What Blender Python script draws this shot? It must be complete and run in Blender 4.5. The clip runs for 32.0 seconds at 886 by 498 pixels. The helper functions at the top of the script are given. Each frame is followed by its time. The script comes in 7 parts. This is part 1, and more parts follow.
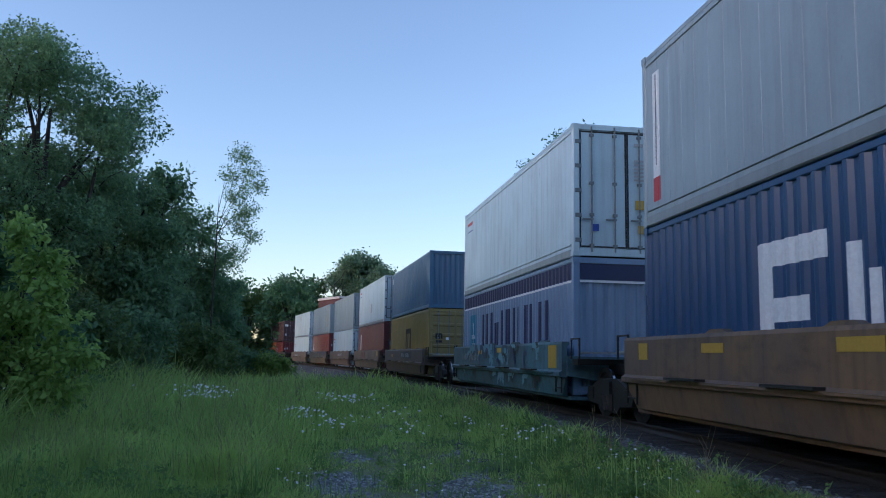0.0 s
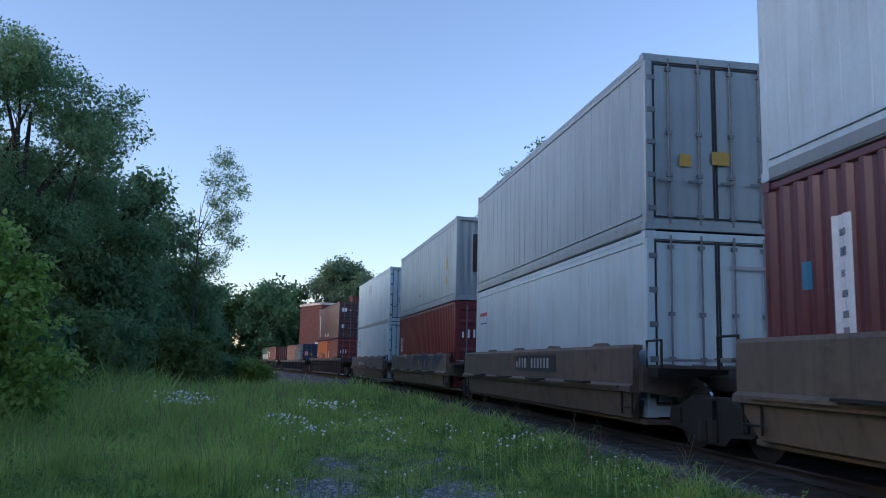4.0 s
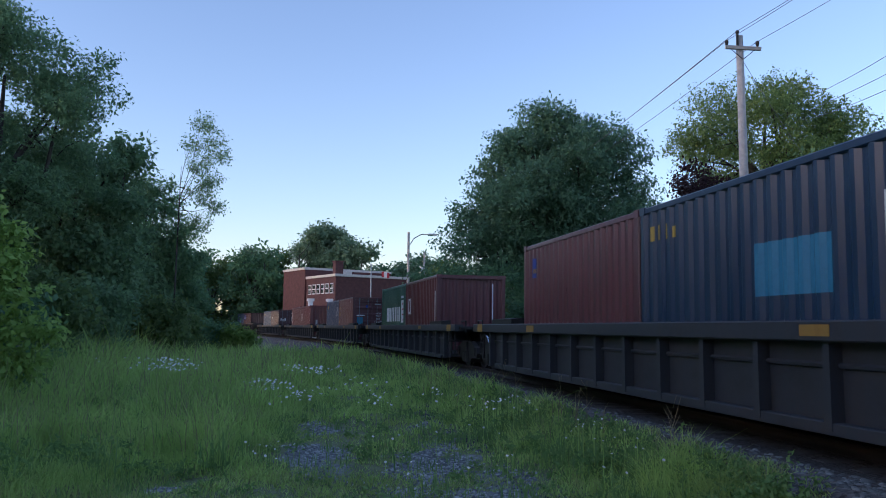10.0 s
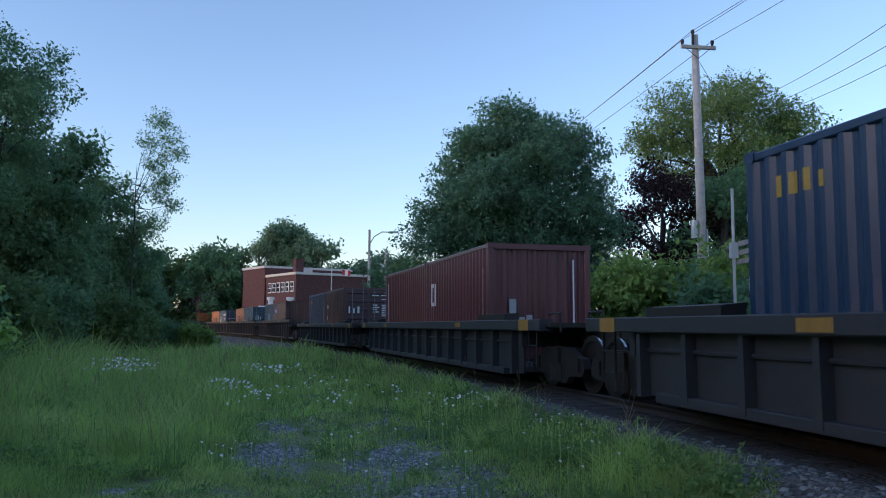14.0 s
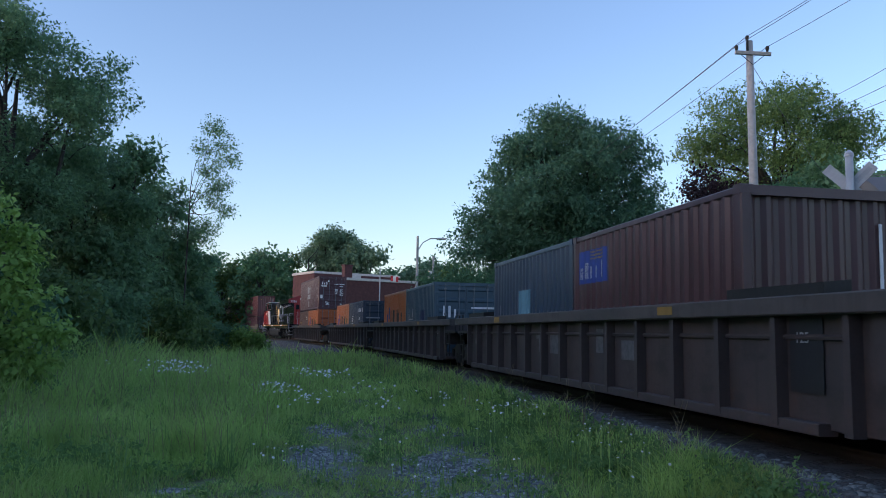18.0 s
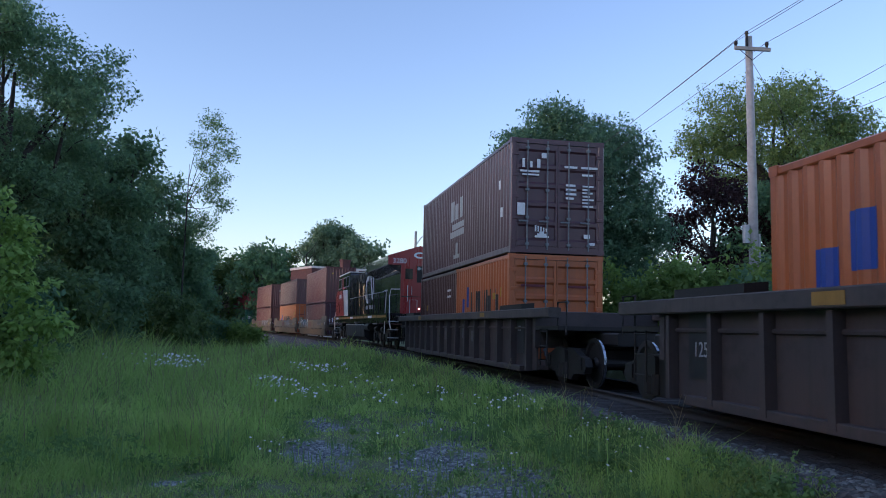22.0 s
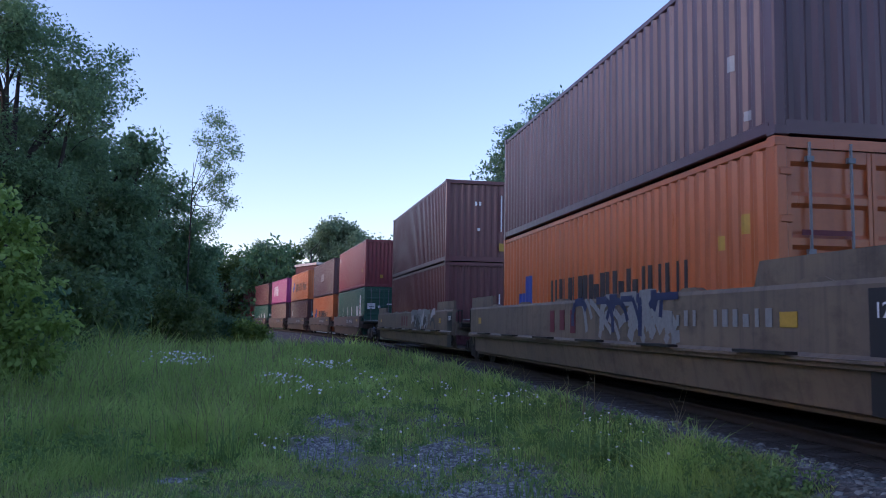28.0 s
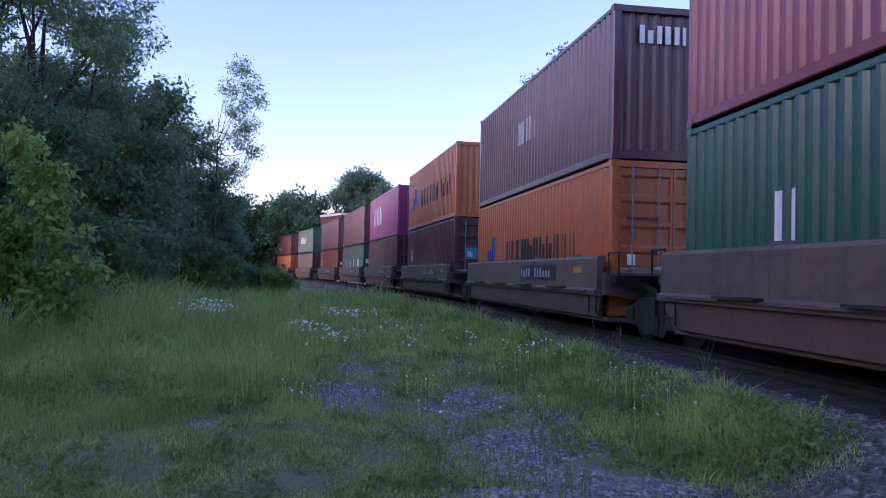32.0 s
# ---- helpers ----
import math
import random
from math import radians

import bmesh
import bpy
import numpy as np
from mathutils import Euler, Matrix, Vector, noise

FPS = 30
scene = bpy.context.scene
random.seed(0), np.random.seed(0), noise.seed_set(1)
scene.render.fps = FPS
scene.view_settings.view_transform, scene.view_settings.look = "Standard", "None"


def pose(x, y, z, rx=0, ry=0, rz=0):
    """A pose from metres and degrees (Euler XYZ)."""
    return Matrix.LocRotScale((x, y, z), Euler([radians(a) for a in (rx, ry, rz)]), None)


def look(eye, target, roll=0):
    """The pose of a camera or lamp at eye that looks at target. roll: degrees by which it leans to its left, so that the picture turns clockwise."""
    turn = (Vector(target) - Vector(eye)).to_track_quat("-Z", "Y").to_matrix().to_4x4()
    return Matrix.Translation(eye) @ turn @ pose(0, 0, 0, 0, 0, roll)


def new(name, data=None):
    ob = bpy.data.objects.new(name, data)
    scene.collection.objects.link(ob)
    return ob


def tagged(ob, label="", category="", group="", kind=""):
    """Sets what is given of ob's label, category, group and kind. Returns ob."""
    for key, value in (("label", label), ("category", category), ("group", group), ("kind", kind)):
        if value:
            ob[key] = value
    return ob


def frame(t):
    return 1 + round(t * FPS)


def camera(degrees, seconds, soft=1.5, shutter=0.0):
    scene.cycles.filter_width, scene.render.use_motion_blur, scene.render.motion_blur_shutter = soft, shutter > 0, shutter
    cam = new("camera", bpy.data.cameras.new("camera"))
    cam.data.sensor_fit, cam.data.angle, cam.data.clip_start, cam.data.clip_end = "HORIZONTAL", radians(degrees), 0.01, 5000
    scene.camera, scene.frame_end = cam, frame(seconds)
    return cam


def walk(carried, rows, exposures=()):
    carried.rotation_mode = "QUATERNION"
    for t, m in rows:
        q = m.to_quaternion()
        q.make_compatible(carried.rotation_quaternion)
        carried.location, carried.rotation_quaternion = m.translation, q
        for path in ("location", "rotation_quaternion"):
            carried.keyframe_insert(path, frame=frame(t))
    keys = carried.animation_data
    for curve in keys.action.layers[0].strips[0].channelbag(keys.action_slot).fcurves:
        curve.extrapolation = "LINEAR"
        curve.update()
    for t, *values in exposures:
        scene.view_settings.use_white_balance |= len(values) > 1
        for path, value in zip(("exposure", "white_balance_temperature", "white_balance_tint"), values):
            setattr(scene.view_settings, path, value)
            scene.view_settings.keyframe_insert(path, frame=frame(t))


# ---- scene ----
cam = camera(56.59, 32.0, soft=0.95, shutter=0.04)
# seconds, x, y, z, yaw, pitch, roll
PATH = [
    (0, 0.011, -0.018, 1.623, -0.00, 7.50, -1.00), (0.5, 0.020, -0.052, 1.627, -0.35, 7.25, -0.89), (1, 0.018, -0.057, 1.625, -0.58, 7.43, -0.98),
    (1.5, 0.013, -0.071, 1.608, -0.69, 7.79, -1.06), (2, 0.011, -0.069, 1.608, -0.89, 8.08, -1.02), (2.5, 0.007, -0.078, 1.618, -1.04, 8.03, -1.24),
    (3, 0.005, -0.063, 1.625, -1.16, 7.89, -1.22), (3.5, 0.012, -0.056, 1.626, -1.09, 8.06, -1.19), (5.5, 0.018, -0.004, 1.625, -2.07, 7.55, -1.35),
    (6, 0.053, -0.013, 1.647, -1.77, 7.23, -1.44), (6.5, 0.124, 0.029, 1.651, -1.06, 6.03, -0.02), (7, 0.125, 0.080, 1.642, -0.39, 5.39, 1.57),
    (7.5, 0.007, 0.086, 1.646, -0.85, 5.69, 1.74), (8, -0.085, 0.096, 1.654, -1.88, 6.73, 0.91), (8.5, -0.070, 0.087, 1.646, -1.33, 6.82, -0.30),
    (9, -0.042, 0.071, 1.649, -1.13, 6.65, -0.77), (9.5, -0.033, 0.033, 1.642, -1.68, 6.40, -0.95), (10, -0.022, 0.028, 1.641, -2.38, 5.51, -0.69),
    (10.5, -0.020, 0.022, 1.635, -2.92, 4.88, -0.34), (11, -0.006, 0.017, 1.634, -3.28, 5.16, -0.30), (11.5, 0.007, 0.011, 1.637, -3.87, 5.61, -0.13),
    (12, 0.003, -0.004, 1.639, -4.07, 6.33, -0.29), (12.5, -0.005, 0.037, 1.637, -4.25, 6.67, -0.65), (13, 0.003, 0.015, 1.637, -4.55, 6.34, -0.67),
    (13.5, 0.008, 0.031, 1.635, -4.86, 5.74, -0.40), (14, 0.018, 0.021, 1.633, -5.03, 5.36, -0.21), (14.5, 0.024, 0.018, 1.631, -4.80, 5.31, -0.26),
    (16.5, 0.013, -0.003, 1.631, -3.05, 5.62, -0.90), (17, -0.001, 0.029, 1.629, -2.99, 5.68, -1.13), (17.5, -0.009, -0.025, 1.628, -2.38, 5.64, -1.20),
    (18, -0.008, -0.019, 1.633, -1.77, 5.80, -0.99), (18.5, -0.004, 0.011, 1.632, -1.64, 5.94, -0.83), (19, -0.001, 0.004, 1.623, -1.69, 5.71, -0.87),
    (19.5, 0.001, 0.017, 1.622, -2.20, 5.30, -0.82), (20, 0.003, 0.003, 1.624, -2.79, 5.07, -0.84), (20.5, -0.006, -0.024, 1.619, -2.34, 5.27, -0.72),
    (21, 0.003, -0.036, 1.618, -2.05, 5.37, -0.87), (21.5, -0.000, -0.032, 1.619, -1.94, 5.61, -0.91), (22, -0.008, 0.023, 1.613, -1.93, 5.49, -1.19),
    (22.5, 0.019, 0.004, 1.616, -2.88, 5.05, -1.10), (23, 0.027, -0.005, 1.615, -4.61, 4.90, -0.76), (23.5, 0.025, -0.000, 1.622, -4.89, 5.53, -0.74),
    (24, 0.013, 0.075, 1.622, -3.95, 5.76, -0.87), (24.5, 0.012, 0.067, 1.620, -3.42, 5.18, -1.02), (25, 0.013, 0.100, 1.598, -3.30, 4.84, -0.82),
    (25.5, 0.027, 0.022, 1.611, -3.24, 5.07, -0.59), (27.5, 0.020, -0.028, 1.624, -2.34, 5.18, -1.03), (28, 0.023, -0.042, 1.629, -1.57, 5.17, -0.84),
    (28.5, 0.001, -0.086, 1.622, 5.91, 5.18, -0.48), (29, -0.004, -0.047, 1.619, 13.33, 4.33, -2.52), (29.5, 0.015, -0.086, 1.592, 13.38, 3.39, -3.19),
    (30, 0.021, -0.090, 1.606, 12.27, 4.19, -3.73), (30.5, -0.004, -0.016, 1.604, 10.79, 4.56, -4.35), (31, 0.019, -0.015, 1.593, 6.85, 2.75, -2.66),
    (31.5, 0.027, 0.028, 1.603, 1.89, 1.76, -1.34), (32, 0.005, 0.027, 1.590, 0.11, 1.76, -1.30),
]
# the phone's own brightness control: seconds, stops
EXPOSE = [(0, 1.06, 5900, 18), (6, 1.1, 5900, 23), (9, 1.05, 5900, 24), (13, 1.03, 5900, 17), (19, 1.03, 5900, 18), (22, 1.08, 5900, 23), (24, 1.2, 5850, 32), (28, 1.24, 5750, 35), (30, 1.38, 5650, 46), (32, 1.52, 5650, 47)]
walk(cam, [(t, pose(x, y, z, 90 + p, r, w)) for t, x, y, z, w, p, r in PATH], EXPOSE)

# ---- sky and sun: dusk, the sun low behind the woods ----
SUN_AZ, SUN_EL = radians(-108), radians(11)
world = bpy.data.worlds.new("dusk_sky")
scene.world = world
world.use_nodes = True
wn, wl = world.node_tree.nodes, world.node_tree.links
sky = wn.new("ShaderNodeTexSky")
sky.sky_type = "NISHITA"
sky.sun_disc = False
sky.sun_elevation, sky.sun_rotation = SUN_EL, SUN_AZ
sky.altitude, sky.air_density, sky.dust_density, sky.ozone_density = 0, 1.0, 0.7, 2.2
veil = wn.new("ShaderNodeMix")  # thin high haze: a paler, more violet dusk
veil.data_type, veil.blend_type = "RGBA", "MULTIPLY"
veil.inputs[0].default_value, veil.inputs[7].default_value = 1.0, (1.09, 1.0, 0.97, 1)
wl.new(sky.outputs[0], veil.inputs[6])
wl.new(veil.outputs[2], wn["Background"].inputs[0])
wn["Background"].inputs[1].default_value = 0.15
sun = new("sun", bpy.data.lights.new("sun", "SUN"))
sun.data.energy, sun.data.angle, sun.data.color = 0.05, radians(20), (1.0, 0.97, 0.93)
sun.matrix_world = look((math.sin(SUN_AZ) * 100, math.cos(SUN_AZ) * 100, math.tan(SUN_EL) * 100), (0, 0, 0))


# ---- mesh helpers ----
class Mesh:
    """Gathers vertices and faces."""

    def __init__(self):
        self.v, self.f = [], []

    def quad(self, a, b, c, d):
        n = len(self.v)
        self.v += [a, b, c, d]
        self.f.append((n, n + 1, n + 2, n + 3))
        return self

    def tri(self, a, b, c):
        n = len(self.v)
        self.v += [a, b, c]
        self.f.append((n, n + 1, n + 2))
        return self

    def box(self, x0, x1, y0, y1, z0, z1, c=0.0):
        """A box; c chamfers the four long edges of its longest side."""
        n = len(self.v)
        if c <= 0:
            self.v += [(x, y, z) for z in (z0, z1) for y in (y0, y1) for x in (x0, x1)]
            self.f += [tuple(n + i for i in q) for q in ((0, 2, 3, 1), (4, 5, 7, 6), (0, 1, 5, 4), (2, 6, 7, 3), (0, 4, 6, 2), (1, 3, 7, 5))]
            return self
        d = (x1 - x0, y1 - y0, z1 - z0)
        k = d.index(max(d))
        lo, hi = (x0, y0, z0), (x1, y1, z1)
        i, j = [a for a in range(3) if a != k]
        ring = [(lo[i] + c, lo[j]), (hi[i] - c, lo[j]), (hi[i], lo[j] + c), (hi[i], hi[j] - c), (hi[i] - c, hi[j]), (lo[i] + c, hi[j]), (lo[i], hi[j] - c), (lo[i], lo[j] + c)]
        for e in (lo[k], hi[k]):
            for a, b in ring:
                p = [0, 0, 0]
                p[k], p[i], p[j] = e, a, b
                self.v.append(tuple(p))
        self.f += [(n + a, n + (a + 1) % 8, n + 8 + (a + 1) % 8, n + 8 + a) for a in range(8)]
        self.f += [tuple(n + a for a in range(7, -1, -1)), tuple(n + 8 + a for a in range(8))]
        return self

    def prism(self, pts, axis, a0, a1):
        """A polygon of the two other axes, swept along axis from a0 to a1."""
        n, m = len(self.v), len(pts)
        for a in (a0, a1):
            for p in pts:
                q = list(p)
                q.insert(axis, a)
                self.v.append(tuple(q))
        self.f += [(n + i, n + (i + 1) % m, n + m + (i + 1) % m, n + m + i) for i in range(m)]
        self.f += [tuple(n + i for i in range(m - 1, -1, -1)), tuple(n + m + i for i in range(m))]
        return self

    def tube(self, path, radius, sides=8):
        """A round bar along points; radius is one number or one a point."""
        n = len(self.v)
        path = [Vector(p) for p in path]
        rad = radius if isinstance(radius, (list, tuple)) else [radius] * len(path)
        for i, p in enumerate(path):
            d = (path[min(i + 1, len(path) - 1)] - path[max(i - 1, 0)]).normalized()
            u = d.orthogonal().normalized() if abs(d.z) < 0.99 else Vector((1, 0, 0))
            w = d.cross(u)
            for k in range(sides):
                a = 2 * math.pi * k / sides
                self.v.append(tuple(p + (u * math.cos(a) + w * math.sin(a)) * rad[i]))
        for i in range(len(path) - 1):
            for k in range(sides):
                b = n + i * sides
                self.f.append((b + k, b + (k + 1) % sides, b + sides + (k + 1) % sides, b + sides + k))
        self.f.append(tuple(n + k for k in range(sides - 1, -1, -1)))
        self.f.append(tuple(n + (len(path) - 1) * sides + k for k in range(sides)))
        return self

    def disc(self, centre, axis, r, depth, sides=16):
        c = Vector(centre)
        a = Vector((0, 0, 0))
        a[axis] = depth / 2
        return self.tube([c - a, c + a], r, sides)

    def data(self, name):
        me = bpy.data.meshes.new(name)
        me.from_pydata(self.v, [], self.f)
        me.materials.append(None)
        me.update()
        return me


def part(name, mesh, material, parent=None, label="", place=None, smooth=False):
    """Links a Mesh, or mesh data that others share, as ONE object under a thing or a part."""
    me = mesh.data(name) if isinstance(mesh, Mesh) else mesh
    if smooth:
        me.shade_smooth()
    ob = new(name, me)
    ob.material_slots[0].link = "OBJECT"
    ob.material_slots[0].material = material
    if parent:
        ob.parent = parent
    if place is not None:
        ob.matrix_basis = place
    return tagged(ob, label)


def thing(name, label, category, group="", place=None, kind=""):
    ob = new(name)
    ob.empty_display_size = 0.3
    if place is not None:
        ob.matrix_basis = place
    return tagged(ob, label, category, group, kind)


def bulk(name, verts, faces, material, smooth=False):
    """Mesh data from number arrays with faces of one size."""
    me = bpy.data.meshes.new(name)
    verts, faces = np.asarray(verts, np.float32), np.asarray(faces, np.int32)
    me.vertices.add(len(verts))
    me.vertices.foreach_set("co", verts.ravel())
    n, k = faces.shape
    me.loops.add(n * k)
    me.loops.foreach_set("vertex_index", faces.ravel())
    me.polygons.add(n)
    me.polygons.foreach_set("loop_start", np.arange(0, n * k, k, dtype=np.int32))
    me.materials.append(material)
    me.update(calc_edges=True)
    if smooth:
        me.shade_smooth()
    return me


# ---- the track: one wide left-hand bend ----
BEND, TH, SIDE = 549.0, radians(-7.07), 5.049
RAIL_Z = 0.54
_r0 = Vector((math.cos(TH), -math.sin(TH), 0))
CENTRE = _r0 * (SIDE - BEND)


def on_track(s, q=0.0, z=0.0):
    """The place s metres along the track, q to the right of its middle line, and the heading there."""
    h = TH - s / BEND
    r = Vector((math.cos(h), -math.sin(h), 0))
    p = CENTRE + r * (BEND + 1.22 + q)
    return Vector((p.x, p.y, z)), h


def rel_track(x, y):
    d = np.hypot(np.asarray(x) - CENTRE.x, np.asarray(y) - CENTRE.y)
    return d - BEND - 1.22


def travelled(t):
    return 13.794 * t + 0.00085 * t * t - 0.000413 * t ** 3

# ---- materials ----
def nodes(name):
    m = bpy.data.materials.new(name)
    m.use_nodes = True
    return m, m.node_tree.nodes, m.node_tree.links, m.node_tree.nodes["Principled BSDF"]


def noise_node(n, l, scale, detail=4.0, rough=0.6, stretch=(1, 1, 1), where="Object"):
    tc, mp, tx = n.new("ShaderNodeTexCoord"), n.new("ShaderNodeMapping"), n.new("ShaderNodeTexNoise")
    mp.inputs["Scale"].default_value = stretch
    l.new(tc.outputs[where], mp.inputs[0])
    l.new(mp.outputs[0], tx.inputs["Vector"])
    tx.inputs["Scale"].default_value, tx.inputs["Detail"].default_value, tx.inputs["Roughness"].default_value = scale, detail, rough
    return tx.outputs["Fac"]


def ramp_node(n, l, fac, stops):
    r = n.new("ShaderNodeValToRGB")
    while len(r.color_ramp.elements) < len(stops):
        r.color_ramp.elements.new(0.5)
    for e, (p, c) in zip(r.color_ramp.elements, stops):
        e.position, e.color = p, (*c, 1)
    l.new(fac, r.inputs[0])
    return r.outputs[0]


def mixed(n, l, fac, a, b, kind="MIX"):
    m = n.new("ShaderNodeMix")
    m.data_type, m.blend_type = "RGBA", kind
    for s, v in ((0, fac), (6, a), (7, b)):
        if isinstance(v, (int, float)):
            m.inputs[s].default_value = v
        elif isinstance(v, tuple):
            m.inputs[s].default_value = (*v, 1)
        else:
            l.new(v, m.inputs[s])
    return m.outputs[2]


def bumped(n, l, b, fac, strength, dist):
    u = n.new("ShaderNodeBump")
    u.inputs["Strength"].default_value, u.inputs["Distance"].default_value = strength, dist
    l.new(fac, u.inputs["Height"])
    l.new(u.outputs[0], b.inputs["Normal"])


def paint(name, col, rough=0.45, dirt=0.35, rust=0.0, spec=0.4, dirt_col=(0.07, 0.06, 0.05), relief=0.25):
    """Weathered paint on steel: streaks down the face, blotches, and rust where given."""
    m, n, l, b = nodes(name)
    big = noise_node(n, l, 0.7, 3, 0.6)
    streak = noise_node(n, l, 1.0, 5, 0.65, (5, 5, 0.35))
    fine = noise_node(n, l, 22, 4, 0.6)
    c = mixed(n, l, ramp_node(n, l, big, [(0.3, (0, 0, 0)), (0.75, (1, 1, 1))]), tuple(x * 0.86 for x in col), tuple(min(1, x * 1.12) for x in col))
    c = mixed(n, l, ramp_node(n, l, streak, [(0.48, (0, 0, 0)), (0.8, (dirt, dirt, dirt))]), c, dirt_col)
    if rust:
        r = noise_node(n, l, 3.0, 8, 0.75, (1, 1, 0.6))
        c = mixed(n, l, ramp_node(n, l, r, [(0.62 - 0.2 * rust, (0, 0, 0)), (0.75, (rust, rust, rust))]), c, (0.12, 0.045, 0.02))
    c = mixed(n, l, 0.12, c, ramp_node(n, l, fine, [(0.35, tuple(x * 0.7 for x in col)), (0.65, tuple(min(1, x * 1.25) for x in col))]))
    l.new(c, b.inputs["Base Color"])
    l.new(ramp_node(n, l, streak, [(0.3, (rough,) * 3), (0.8, (min(1, rough + 0.25),) * 3)]), b.inputs["Roughness"])
    b.inputs["Specular IOR Level"].default_value = spec
    bumped(n, l, b, big, relief, 0.02)
    return m


def weathered(name, col, grime, rough=0.6, rust=0.4):
    """Old wagon paint: large worn and grimy areas, dust along the foot, streaks and rust."""
    m, n, l, b = nodes(name)
    big = noise_node(n, l, 0.45, 5, 0.7)
    mid = noise_node(n, l, 1.6, 6, 0.7, (1, 1, 1.6))
    streak = noise_node(n, l, 1.0, 5, 0.65, (7, 7, 0.3))
    c = mixed(n, l, ramp_node(n, l, big, [(0.38, (0, 0, 0)), (0.62, (0.85, 0.85, 0.85))]), col, grime)
    c = mixed(n, l, ramp_node(n, l, mid, [(0.5, (0, 0, 0)), (0.68, (0.55, 0.55, 0.55))]), c, tuple(x * 0.45 for x in grime))
    c = mixed(n, l, ramp_node(n, l, streak, [(0.5, (0, 0, 0)), (0.75, (0.55, 0.55, 0.55))]), c, (0.045, 0.04, 0.038))
    r = noise_node(n, l, 3.2, 8, 0.75)
    c = mixed(n, l, ramp_node(n, l, r, [(0.56, (0, 0, 0)), (0.72, (rust,) * 3)]), c, (0.10, 0.045, 0.025))
    l.new(c, b.inputs["Base Color"])
    b.inputs["Roughness"].default_value = rough
    b.inputs["Specular IOR Level"].default_value = 0.35
    bumped(n, l, b, mid, 0.25, 0.015)
    return m


def plain(name, col, rough=0.6, metal=0.0, grain=20, amount=0.16, relief=0.2):
    m, n, l, b = nodes(name)
    f = noise_node(n, l, grain, 5, 0.65)
    l.new(ramp_node(n, l, f, [(0.3, tuple(x * (1 - amount) for x in col)), (0.7, tuple(min(1, x * (1 + amount)) for x in col))]), b.inputs["Base Color"])
    b.inputs["Roughness"].default_value, b.inputs["Metallic"].default_value = rough, metal
    bumped(n, l, b, f, relief, 0.01)
    return m


def leafy(name, dark, light, rough=0.6, trans=0.35, dry=0.0, patchy=0.0):
    """Leaves: each its own shade, with light passing through."""
    m, n, l, b = nodes(name)
    g = n.new("ShaderNodeNewGeometry")
    big = noise_node(n, l, 0.55, 2, 0.5)
    c = ramp_node(n, l, g.outputs["Random Per Island"], [(0.0, dark), (1.0, light)])
    c = mixed(n, l, ramp_node(n, l, big, [(0.35, (0, 0, 0)), (0.7, (0.5, 0.5, 0.5))]), c, light)
    if patchy:
        c = mixed(n, l, ramp_node(n, l, noise_node(n, l, 0.75, 5, 0.7), [(0.42, (0, 0, 0)), (0.62, (patchy,) * 3)]), c, tuple(0.45 * x for x in dark))
    if dry:
        c = mixed(n, l, ramp_node(n, l, noise_node(n, l, 1.1, 4, 0.65), [(0.45, (0, 0, 0)), (0.7, (dry, dry, dry))]), c, (0.34, 0.29, 0.13))
    l.new(c, b.inputs["Base Color"])
    b.inputs["Roughness"].default_value = rough
    b.inputs["Specular IOR Level"].default_value = 0.25
    t, a, o = n.new("ShaderNodeBsdfTranslucent"), n.new("ShaderNodeMixShader"), n["Material Output"]
    l.new(c, t.inputs[0])
    a.inputs[0].default_value = trans
    l.new(b.outputs[0], a.inputs[1])
    l.new(t.outputs[0], a.inputs[2])
    l.new(a.outputs[0], o.inputs[0])
    return m


def glow(name, col, strength):
    m, n, l, b = nodes(name)
    b.inputs["Base Color"].default_value = (*col, 1)
    b.inputs["Emission Color"].default_value = (*col, 1)
    b.inputs["Emission Strength"].default_value = strength
    return m


COLOURS = {
    "blue": (0.012, 0.075, 0.215), "deep_blue": (0.010, 0.048, 0.125), "pale_blue": (0.20, 0.31, 0.48), "steel_blue": (0.03, 0.15, 0.30), "yellow": (0.31, 0.235, 0.08),
    "brown": (0.092, 0.034, 0.042), "red": (0.22, 0.025, 0.03), "brick": (0.148, 0.032, 0.044), "orange": (0.52, 0.135, 0.036),
    "white": (0.50, 0.63, 0.70), "pale_grey": (0.39, 0.49, 0.55), "grey": (0.30, 0.34, 0.37), "navy": (0.010, 0.042, 0.10), "green": (0.013, 0.125, 0.088),
    # the last entry is slate with the shade on one container painted in
    "slate": (0.045, 0.105, 0.155), "plum": (0.085, 0.032, 0.045), "crimson": (0.22, 0.02, 0.038), "magenta": (0.38, 0.04, 0.2), "rust": (0.12, 0.034, 0.042), "dusk_blue": (0.03, 0.066, 0.12),
}
DULL = {"white": 0.95, "pale_grey": 0.66, "pale_blue": 0.8, "orange": 0.85, "magenta": 0.85, "crimson": 1.0, "plum": 1.0, "rust": 1.0}
CASE = {k: paint("container_" + k, tuple(v * DULL.get(k, 0.75) for v in c), 0.26, 0.3, 0.12, 0.7) for k, c in COLOURS.items()}
